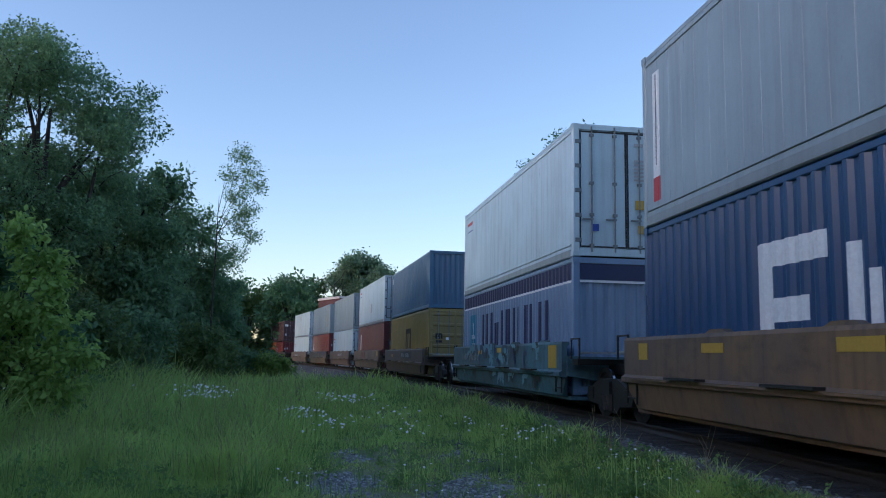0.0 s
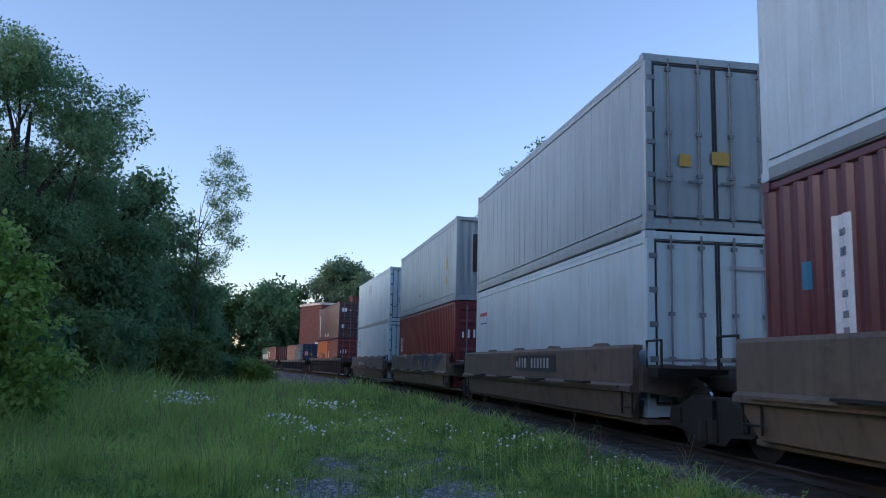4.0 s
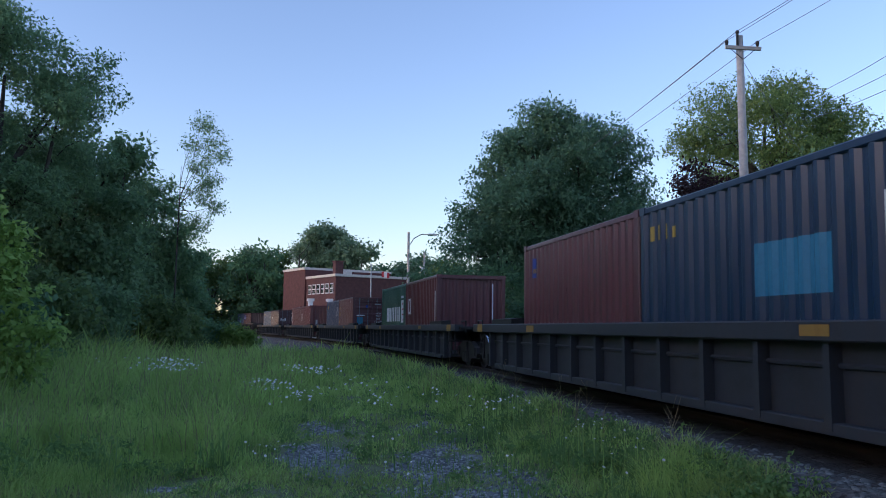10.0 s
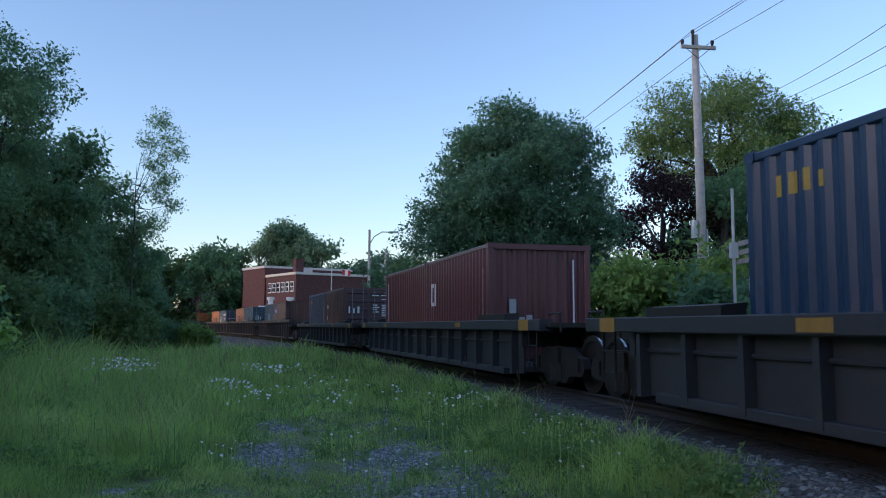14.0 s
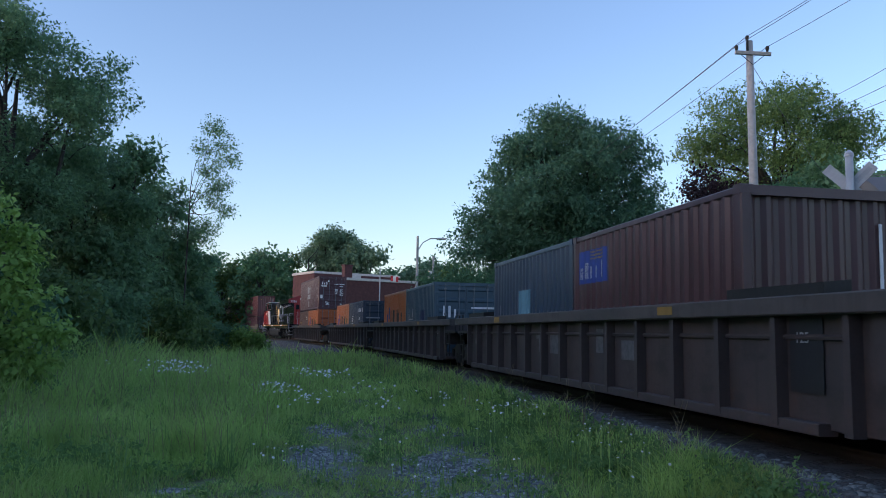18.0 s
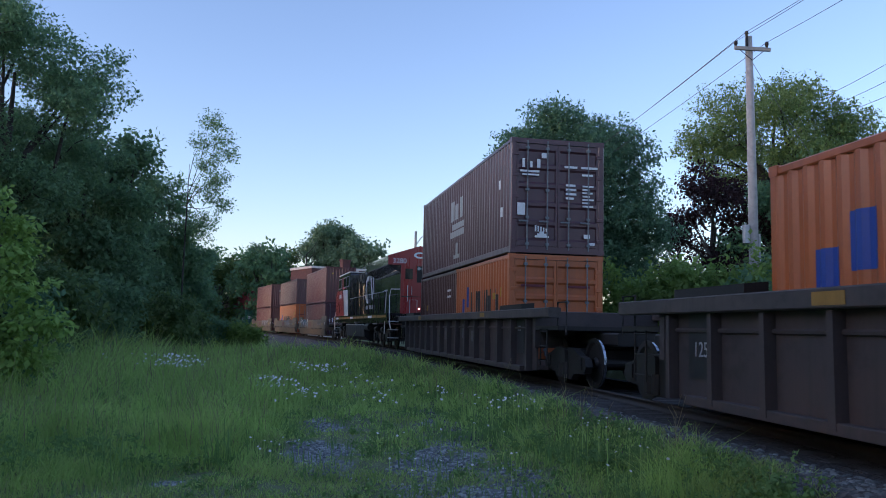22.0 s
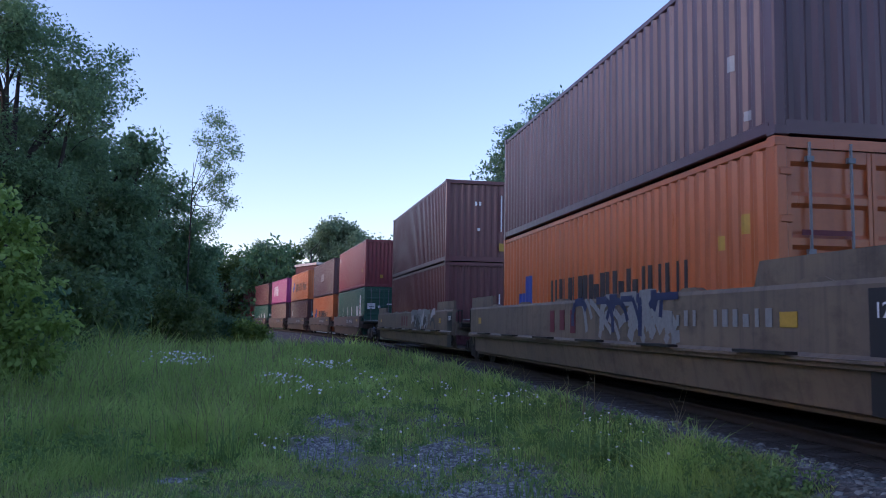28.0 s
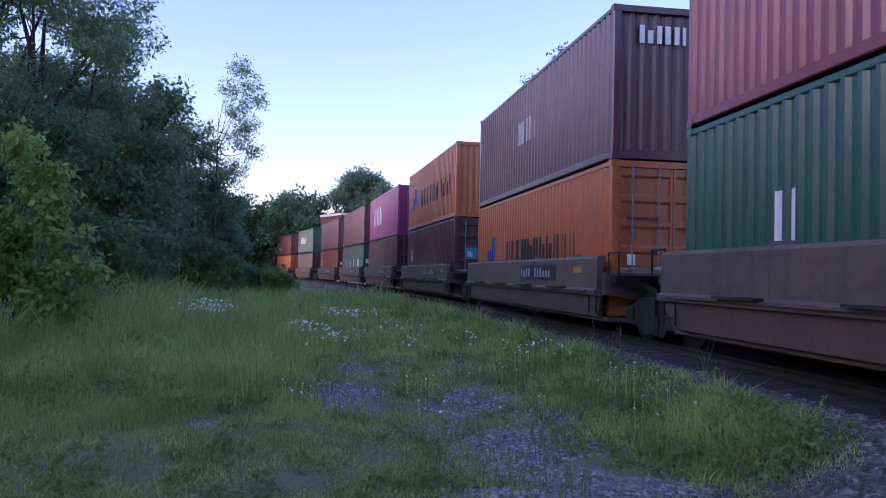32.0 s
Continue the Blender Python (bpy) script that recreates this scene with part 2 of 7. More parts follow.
INK = {
    "white": plain("white_lettering", (0.72, 0.74, 0.76), 0.5, 0.0, 20, 0.1, 0.02), "black": plain("black_lettering", (0.02, 0.02, 0.025), 0.5, 0.0, 20, 0.1, 0.02), "blue": plain("blue_lettering", (0.02, 0.06, 0.30), 0.5, 0.0, 20, 0.1, 0.02),
    "red": plain("red_lettering", (0.45, 0.03, 0.04), 0.5, 0.0, 20, 0.1, 0.02), "yellow": plain("yellow_lettering", (0.44, 0.28, 0.04), 0.5, 0.0, 20, 0.1, 0.02), "teal": plain("teal_lettering", (0.03, 0.20, 0.32), 0.5, 0.0, 20, 0.1, 0.02),
    "worn": plain("worn_grey_lettering", (0.12, 0.12, 0.125), 0.7, 0.0, 9, 0.35, 0.02), "ash": plain("ash_grey_lettering", (0.21, 0.22, 0.22), 0.6, 0.0, 20, 0.15, 0.02), "faded": plain("faded_white_lettering", (0.5, 0.53, 0.56), 0.5, 0.0, 20, 0.1, 0.02), "grey": plain("grey_lettering", (0.35, 0.36, 0.38), 0.5, 0.0, 20, 0.1, 0.02), "dark": plain("dark_lettering", (0.015, 0.025, 0.085), 0.45, 0.0, 20, 0.1, 0.02), "maroon": plain("maroon_lettering", (0.13, 0.02, 0.03), 0.6, 0.0, 20, 0.1, 0.02), "sky": plain("pale_blue_lettering", (0.12, 0.27, 0.34), 0.6, 0.0, 20, 0.1, 0.02),
}
WELL = {
    "tan": weathered("well_tan", (0.18, 0.142, 0.10), (0.115, 0.095, 0.08)), "brown": weathered("well_brown", (0.08, 0.061, 0.058), (0.052, 0.048, 0.052), 0.6, 0.25), "black": weathered("well_black", (0.036, 0.041, 0.050), (0.043, 0.046, 0.053), 0.55, 0.15),
    "umber": weathered("well_umber", (0.14, 0.102, 0.08), (0.094, 0.078, 0.07)), "turquoise": weathered("well_turquoise", (0.07, 0.17, 0.21), (0.075, 0.10, 0.11)), "orange": weathered("well_orange", (0.20, 0.125, 0.068), (0.105, 0.085, 0.078)), "russet": weathered("well_russet", (0.105, 0.086, 0.078), (0.06, 0.054, 0.054), 0.6, 0.25),
}
IRON = plain("dark_iron", (0.03, 0.028, 0.027), 0.6, 0.4)
STEEL = plain("galvanised_steel", (0.38, 0.40, 0.42), 0.4, 0.7)
RAILS = plain("rail_steel", (0.035, 0.029, 0.026), 0.6, 0.2)
BAR_STEEL = plain("dull_bar_steel", (0.17, 0.19, 0.21), 0.55, 0.3)
GASKET = plain("black_rubber_gasket", (0.02, 0.022, 0.026), 0.7)
BRIGHT = plain("polished_tread", (0.6, 0.62, 0.65), 0.25, 1.0)
TIMBER = plain("old_timber", (0.055, 0.052, 0.05), 0.9, 0, 9)
POLE_WOOD = plain("weathered_pole", (0.35, 0.34, 0.335), 0.85, 0, 6)
HOOD_BLACK = paint("locomotive_black", (0.012, 0.014, 0.018), 0.10, 0.10, 0.0, 1.0, relief=0.06)
for k_, v_ in (("Coat Weight", 1.0), ("Coat Roughness", 0.04)):
    HOOD_BLACK.node_tree.nodes["Principled BSDF"].inputs[k_].default_value = v_
HOOD_RED = paint("locomotive_red", (0.31, 0.02, 0.022), 0.2, 0.2, 0.0, 0.8, relief=0.08)
TANK_BLACK = paint("tank_black", (0.014, 0.017, 0.022), 0.5, 0.3, 0.1, 0.4)
HOOD_WHITE = paint("locomotive_white", (0.62, 0.62, 0.60), 0.4, 0.25)
STRIPE_YELLOW = paint("stripe_yellow", (0.34, 0.19, 0.04), 0.5, 0.3)
GLASS = plain("dark_glass", (0.012, 0.016, 0.02), 0.08)
CABLE = plain("black_cable", (0.10, 0.10, 0.11), 0.7)
BARK = plain("bark", (0.06, 0.054, 0.05), 0.9, 0, 5, 0.4)
WHITE_POST = paint("white_signal_paint", (0.46, 0.47, 0.48), 0.5, 0.2)
BRICKWORK = plain("brickwork", (0.095, 0.036, 0.034), 0.85, 0, 3, 0.3)

# ---- ground ----
def rise(x, y):
    """Height of the ground: level grass by the track, a bank beyond it."""
    x, y = np.asarray(x, float), np.asarray(y, float)
    q = rel_track(x, y)
    bank = np.clip((q - 3.8) / 5.5, 0, 1)
    bank = bank * bank * (3 - 2 * bank)
    near = np.exp(-((y - 18) / 60) ** 2)
    left = np.clip((-q - 11) / 14, 0, 1)
    bumps = 0.05 * np.sin(x * 1.3 + 0.6 * y) * np.sin(0.9 * y - 0.4 * x) + 0.03 * np.sin(2.9 * x) * np.sin(2.3 * y + 1)
    fade = 1 / (1 + (np.hypot(x, y) / 120) ** 4)
    return bank * (0.5 + 2.0 * near) + 0.35 * left * fade + bumps * fade * (np.abs(q) > 2.5)


def ground_material():
    m, n, l, b = nodes("grassy_ground")
    soil = ramp_node(n, l, noise_node(n, l, 3.0, 6, 0.7), [(0.3, (0.10, 0.13, 0.055)), (0.7, (0.18, 0.21, 0.10))])
    stones = n.new("ShaderNodeTexVoronoi")
    tc = n.new("ShaderNodeTexCoord")
    l.new(tc.outputs["Object"], stones.inputs["Vector"])
    stones.inputs["Scale"].default_value = 26
    grit = ramp_node(n, l, stones.outputs["Color"], [(0.1, (0.09, 0.10, 0.095)), (0.9, (0.27, 0.295, 0.27))])
    at = n.new("ShaderNodeAttribute")
    at.attribute_name = "gravel"
    patch = noise_node(n, l, 1.1, 5, 0.65)
    mul = n.new("ShaderNodeMath")
    mul.operation = "MULTIPLY_ADD"
    l.new(at.outputs["Fac"], mul.inputs[0])
    mul.inputs[1].default_value = 0.75
    l.new(patch, mul.inputs[2])
    c = mixed(n, l, ramp_node(n, l, mul.outputs[0], [(0.84, (0, 0, 0)), (0.95, (1, 1, 1))]), soil, grit)
    l.new(c, b.inputs["Base Color"])
    b.inputs["Roughness"].default_value = 0.9
    bumped(n, l, b, stones.outputs["Distance"], 0.5, 0.03)
    return m


def gravel_share(x, y):
    """How stony the ground is: an old gravel track through the grass."""
    x, y = np.asarray(x, float), np.asarray(y, float)
    def spot(cx, cy, rx, ry, a=0.0):
        dx, dy = x - cx, y - cy
        u, v = dx * math.cos(a) + dy * math.sin(a), -dx * math.sin(a) + dy * math.cos(a)
        return np.exp(-((u / rx) ** 2 + (v / ry) ** 2))
    g = spot(-1.1, 10.4, 0.6, 1.1, 0.15) + 0.85 * spot(0.5, 10.9, 0.55, 1.7, -0.1) + 0.8 * spot(0.7, 7.9, 0.75, 1.5, -0.1) + spot(1.5, 5.3, 1.7, 0.8) + spot(1.7, 6.2, 1.2, 0.6)
    g = g + 0.75 * spot(-1.4, 13.6, 0.5, 1.2, 0.1) + 0.6 * spot(-2.4, 8.5, 0.35, 0.3) + 0.2 * spot(-1.3, 6.0, 0.6, 0.25) + 0.6 * spot(0.4, 14.0, 0.5, 1.5, 0.05)
    clump = 0.5 + 0.5 * np.sin(x * 3.3 + 1.1 * np.sin(y * 2.1)) * np.sin(y * 2.6 + 1.3 * np.sin(x * 2.3 + 1)) + 0.3 * np.sin(x * 8.1 + y * 3) * np.sin(y * 6.7 - x * 2)
    g = g + 0.2 * spot(0.5, 8.5, 1.3, 3.6, 0.05)
    g = g * np.clip(0.35 + 0.9 * clump, 0.25, 1.15)
    q = rel_track(x, y)
    return np.clip(g + 0.8 * np.clip(1 - np.abs(q + 2.0) / 0.7, 0, 1), 0, 1)


def ground_sheet():
    fine = np.concatenate([np.linspace(-2500, -90, 14)[:-1], np.linspace(-90, -16, 38)[:-1], np.arange(-16, 16, 0.25), np.linspace(16, 90, 38), np.linspace(90, 2500, 14)[1:]])
    deep = np.concatenate([np.linspace(-2500, -60, 12)[:-1], np.linspace(-60, 2, 30)[:-1], np.arange(2, 40, 0.25), np.linspace(40, 170, 66), np.linspace(170, 2500, 14)[1:]])
    X, Y = np.meshgrid(fine, deep)
    Z = rise(X, Y)
    v = np.stack([X, Y, Z], -1).reshape(-1, 3)
    w, h = len(fine), len(deep)
    i = (np.arange(h - 1)[:, None] * w + np.arange(w - 1)[None]).ravel()
    me = bulk("ground", v, np.stack([i, i + 1, i + 1 + w, i + w], 1), ground_material(), True)
    a = me.attributes.new("gravel", "FLOAT", "POINT")
    a.data.foreach_set("value", gravel_share(X, Y).ravel().astype(np.float32))
    return tagged(new("ground", me), "rough grassy ground with bare gravel patches beside the track", "ground", kind="structure")


ground_sheet()


# ---- track bed, rails, sleepers ----
def swept(profile, s0, s1, step, closed=False):
    ss = np.arange(s0, s1 + step, step)
    v, k = [], len(profile)
    for s in ss:
        for q, z in profile:
            v.append(tuple(on_track(s, q, z)[0]))
    f = []
    for i in range(len(ss) - 1):
        for j in range(k if closed else k - 1):
            a, b = i * k + j, i * k + (j + 1) % k
            f.append((a, a + k, b + k, b))
    return np.array(v), np.array(f)


def ballast_material():
    m, n, l, b = nodes("ballast")
    vo, tc = n.new("ShaderNodeTexVoronoi"), n.new("ShaderNodeTexCoord")
    l.new(tc.outputs["Object"], vo.inputs["Vector"])
    vo.inputs["Scale"].default_value = 18
    c = ramp_node(n, l, vo.outputs["Color"], [(0.1, (0.05, 0.048, 0.046)), (0.5, (0.12, 0.116, 0.11)), (0.95, (0.21, 0.205, 0.195))])
    c = mixed(n, l, ramp_node(n, l, noise_node(n, l, 0.9, 4), [(0.4, (0, 0, 0)), (0.7, (0.6, 0.6, 0.6))]), c, (0.07, 0.06, 0.05))
    far_ = n.new("ShaderNodeVectorMath")  # the train's shade painted along the rails, with brake dust and grease
    far_.operation, far_.inputs[1].default_value = "DISTANCE", (CENTRE.x, CENTRE.y, 0.4)
    l.new(tc.outputs["Object"], far_.inputs[0])
    off = n.new("ShaderNodeMath")
    off.operation, off.inputs[1].default_value = "SUBTRACT", BEND + 1.22 - 1.75
    l.new(far_.outputs["Value"], off.inputs[0])
    c = mixed(n, l, ramp_node(n, l, off.outputs[0], [(0.0, (0, 0, 0)), (0.3, (0.85, 0.85, 0.85))]), c, (0.022, 0.02, 0.019))
    l.new(c, b.inputs["Base Color"])
    b.inputs["Roughness"].default_value = 0.9
    bumped(n, l, b, vo.outputs["Distance"], 0.9, 0.05)
    return m


BALLAST = ballast_material()
bed = thing("railway_track", "curving railway track on a grey ballast bed", "railway track", kind="structure")
v, f = swept([(-3.6, -0.02), (-2.9, 0.06), (-1.95, 0.40), (1.9, 0.40), (3.0, 0.05), (3.6, -0.05)], -120, 460, 2.0)
part("ballast_bed", bulk("ballast_bed", v, f, None), BALLAST, bed)
for q in (-0.755, 0.755):
    prof = [(q - 0.07, 0.405), (q + 0.07, 0.405), (q + 0.07, 0.42), (q + 0.012, 0.435), (q + 0.012, 0.49), (q + 0.036, 0.505), (q + 0.036, 0.538), (q - 0.036, 0.538), (q - 0.036, 0.505), (q - 0.012, 0.49), (q - 0.012, 0.435), (q - 0.07, 0.42)]
    v, f = swept(prof, -120, 460, 2.0, True)
    part("rail", bulk("rail", v, f, None), RAILS, bed)
tie = Mesh().box(-1.3, 1.3, -0.11, 0.11, -0.16, 0.0, 0.02).data("sleeper")
for i in range(200):
    p, h = on_track(-14 + i * 0.55, 0, 0.412)
    part("sleeper", tie, TIMBER, bed, place=pose(p.x, p.y, p.z, 0, 0, -math.degrees(h)))
# loose stones of the shoulder and of the gravel patches
rs = np.random.RandomState(5)


def stones(places, size, name, label, mat):
    base = np.array([(-1, -1, -0.5), (1, -0.8, -0.5), (0.9, 1, -0.5), (-0.8, 0.9, -0.5), (-0.5, -0.5, 0.6), (0.6, -0.4, 0.5), (0.4, 0.6, 0.6), (-0.5, 0.5, 0.4)])
    quads = np.array([(0, 1, 5, 4), (1, 2, 6, 5), (2, 3, 7, 6), (3, 0, 4, 7), (4, 5, 6, 7)])
    k = len(places)
    ang, sc = rs.rand(k) * 6.28, size * (0.5 + rs.rand(k)) / 2
    b = base[None] * sc[:, None, None] * (0.75 + 0.5 * rs.rand(k, 8, 3))
    ca, sa = np.cos(ang)[:, None], np.sin(ang)[:, None]
    v = np.stack([b[..., 0] * ca - b[..., 1] * sa, b[..., 0] * sa + b[..., 1] * ca, b[..., 2] * 0.7], -1) + places[:, None, :]
    f = quads[None] + (np.arange(k) * 8)[:, None, None]
    return tagged(new(name, bulk(name, v.reshape(-1, 3), f.reshape(-1, 4), mat)), label, "gravel", kind="stuff")


def stone_material(name, k):
    m, n, l, b = nodes(name)
    g = n.new("ShaderNodeNewGeometry")
    l.new(ramp_node(n, l, g.outputs["Random Per Island"], [(0.0, (0.085 * k, 0.095 * k, 0.095 * k)), (0.6, (0.215 * k, 0.235 * k, 0.23 * k)), (1.0, (0.41 * k, 0.44 * k, 0.42 * k))]), b.inputs["Base Color"])
    b.inputs["Roughness"].default_value = 0.85
    return m


STONE = stone_material("crushed_stone", 1.0)
BALLAST_STONE = stone_material("ballast_stone", 0.6)
xy = np.stack([rs.uniform(-6, 6, 400000), rs.uniform(4, 26, 400000)], 1)
keep = gravel_share(xy[:, 0], xy[:, 1]) * (0.4 + 0.6 * (np.sin(xy[:, 0] * 3.1 + xy[:, 1]) * np.sin(xy[:, 1] * 2.3 - xy[:, 0]) > -0.3)) > 0.30 + 0.6 * rs.rand(len(xy))
keep &= (rel_track(xy[:, 0], xy[:, 1]) < -3.4) & (rs.rand(len(xy)) < 9 / xy[:, 1])
xy = xy[keep][:19000]
stones(np.column_stack([xy, rise(xy[:, 0], xy[:, 1]) + 0.005]), 0.038, "gravel", "loose grey gravel lying in the grass", STONE)
sq = np.stack([3 + 37 * rs.rand(9500) ** 1.8, rs.uniform(-3.9, -1.5, 9500)], 1)
pts = []
for s, q in sq:
    zz = 0.40 if q > -1.95 else (0.06 + 0.355 * (q + 2.9) if q > -2.9 else 0.0)
    p, _ = on_track(s, q, zz)
    pts.append(tuple(p))
stones(np.array(pts), 0.055, "ballast_stones", "crushed grey ballast stones along the track", BALLAST_STONE)

# ---- shipping containers ----
H_STD, H_HIGH = 2.59, 2.896
SHARED = {}


def shared(key, build):
    if key not in SHARED:
        SHARED[key] = build().data(key.split("|")[0])
    return SHARED[key]


def waves(a0, a1, style):
    """Stations along a wall and how far it lies in at each."""
    pitch, depth, outer, slope = {"ribs": (0.278, 0.036, 0.072, 0.068), "end": (0.25, 0.042, 0.06, 0.06), "flat": (0.46, 0.006, 0.43, 0.012), "smooth": (3.0, 0.003, 2.96, 0.01)}[style]
    out, y = [], a0
    n = max(1, round((a1 - a0) / pitch))
    step = (a1 - a0) / n
    for i in range(n):
        y = a0 + i * step
        out += [(y, 0.0), (y + outer * step / pitch, 0.0), (y + (outer + slope) * step / pitch, depth), (y + step - slope * step / pitch, depth)]
    return out + [(a1, 0.0)]


def wall_mesh(length, height, style, side):
    m = Mesh()
    st = waves(-length / 2 + 0.13, length / 2 - 0.13, style)
    x0 = side * 1.205
    z0, z1 = 0.15, height - 0.09
    for (a, d), (b, e) in zip(st, st[1:]):
        m.quad((x0 - side * d, a, z0), (x0 - side * e, b, z0), (x0 - side * e, b, z1), (x0 - side * d, a, z1))
    return m


def end_mesh(height):
    m = Mesh()
    st = waves(-1.09, 1.09, "end")
    for (a, d), (b, e) in zip(st, st[1:]):
        m.quad((a, d, 0.18), (b, e, 0.18), (b, e, height - 0.12), (a, d, height - 0.12))
    return m


def frame_mesh(length, height, reefer):
    m, h = Mesh(), length / 2
    for sx in (-1, 1):
        for sy in (-1, 1):
            x, y = sx * 1.219, sy * h
            m.box(min(x, x - sx * 0.15), max(x, x - sx * 0.15), min(y, y - sy * 0.14), max(y, y - sy * 0.14), 0.1, height - 0.1, 0.02)
        m.box(min(sx * 1.21, sx * 1.13), max(sx * 1.21, sx * 1.13), -h + 0.14, h - 0.14, height - 0.11, height - 0.015, 0.015)
        m.box(min(sx * 1.215, sx * 1.12), max(sx * 1.215, sx * 1.12), -h + 0.14, h - 0.14, 0.03 if not reefer else 0.0, 0.18 if not reefer else 0.24, 0.015)
    for sy in (-1, 1):
        y = sy * h
        m.box(-1.08, 1.08, min(y, y - sy * 0.1), max(y, y - sy * 0.1), height - 0.13, height - 0.01)
        m.box(-1.08, 1.08, min(y, y - sy * 0.1), max(y, y - sy * 0.1), 0.02, 0.18)
    return m


def door_mesh(height, side, reefer):
    """One leaf of the end doors, on the side given, its face towards -y."""
    m = Mesh()
    a, b = (-1.07, -0.006) if side < 0 else (0.006, 1.07)
    z0, z1 = 0.19, height - 0.14
    if reefer:
        return m.box(a, b, 0.0, 0.07, z0, z1, 0.02)
    bands = [(z0, 0.0)]
    k = 5
    for i in range(k):
        u = z0 + 0.1 + (z1 - z0 - 0.2) * i / k
        w = (z1 - z0 - 0.2) / k
        bands += [(u + 0.04, 0.0), (u + 0.09, 0.034), (u + w - 0.09, 0.034), (u + w - 0.04, 0.0)]
    bands.append((z1, 0.0))
    for (p, d), (q, e) in zip(bands, bands[1:]):
        m.quad((a + 0.05, d, p), (b - 0.05, d, p), (b - 0.05, e, q), (a + 0.05, e, q))
    m.box(a, a + 0.05, -0.006, 0.04, z0, z1).box(b - 0.05, b, -0.006, 0.04, z0, z1)
    return m


def gasket_mesh(height, side):
    """A rubber seal round one door leaf, as one closed frame on its face."""
    m = Mesh()
    a, b, z0, z1, w = 0.008, 1.066, 0.2, height - 0.15, 0.035
    out = [(a, z0), (b, z0), (b, z1), (a, z1)]
    inn = [(a + w, z0 + w), (b - w, z0 + w), (b - w, z1 - w), (a + w, z1 - w)]
    m.v = [(side * x, -0.006, z) for x, z in out + inn] + [(side * x, 0.002, z) for x, z in out + inn]
    for i in range(4):
        j = (i + 1) % 4
        m.f += [(i, j, 4 + j, 4 + i), (4 + i, 4 + j, 12 + j, 12 + i), (j, i, 8 + i, 8 + j)]
    return m


def rod_mesh(height):
    m = Mesh().tube([(0, 0, 0.1), (0, 0, height - 0.06)], 0.019, 6)
    for z in (0.24, 0.9, height * 0.55, height - 0.25):
        m.box(-0.045, 0.045, -0.02, 0.035, z - 0.03, z + 0.03)
    m.box(-0.22, 0.02, -0.045, -0.02, 0.78, 0.82)
    return m


# plain marks: (face, bars, ink); bars are (along, up, width, height) in metres from the near lower corner
def letters(a, z, w, h, count, seed, gap=0.22, upright=False):
    """Plain upright blocks of the size of letters; small print becomes one bar."""
    rnd, out = random.Random(seed), []
    if min(w, h) < 0.15 and count > 1:
        run = (h if upright else w) * (1 + gap)
        return [(a + w * 0.15, z - run * (count - 1), w * 0.45, run * count)] if upright else [(a, z + h * 0.2, run * count, h * 0.5)]
    for i in range(count):
        x0 = a if upright else a + i * w * (1 + gap)
        zz = z - i * h * (1 + gap) if upright else z
        k = rnd.choice((0.42, 0.55, 0.68))
        t = rnd.choice((1.0, 1.0, 0.72))
        if upright:
            out.append((x0 + w * 0.1, zz + h * 0.2, w * (0.8 if t == 1 else 0.6), h * k))
        else:
            if w >= 0.3:
                out += [(x0 + w * 0.06, zz, w * 0.32, h), (x0 + w * 0.6, zz, w * (k - 0.2), h * t)]
            else:
                out.append((x0 + w * (0.9 - k) / 2, zz, w * k, h * t))
    return out


def lines(a, z, w, rows, pitch=0.09, seed=0):
    rnd = random.Random(seed)
    return [(a, z - i * pitch, w * rnd.uniform(0.6, 1.0), pitch * 0.5) for i in range(rows)]


def marks_mesh(bars, length, height, face, style):
    m = Mesh()
    if face == "side":
        st = waves(-length / 2 + 0.13, length / 2 - 0.13, style)
        ys, ds = np.array([s[0] for s in st]), np.array([s[1] for s in st])
        for a, z, w, h in bars:
            # marks read from the near end towards the far one run backwards as seen from the lineside
            y0, y1 = -length / 2 + a, -length / 2 + a + w
            cut = [y0] + [y for y in ys if y0 + 1e-4 < y < y1 - 1e-4] + [y1]
            for p, q in zip(cut, cut[1:]):
                dp, dq = np.interp(p, ys, ds), np.interp(q, ys, ds)
                m.quad((-1.209 + dp, p, z), (-1.209 + dq, q, z), (-1.209 + dq, q, z + h), (-1.209 + dp, p, z + h))
        return m
    y = -length / 2 - (0.012 if face == "door" else -0.03)
    for a, z, w, h in bars:
        m.box(-1.22 + a, -1.22 + a + w, y - 0.004, y + 0.004, z, z + h)
    return m


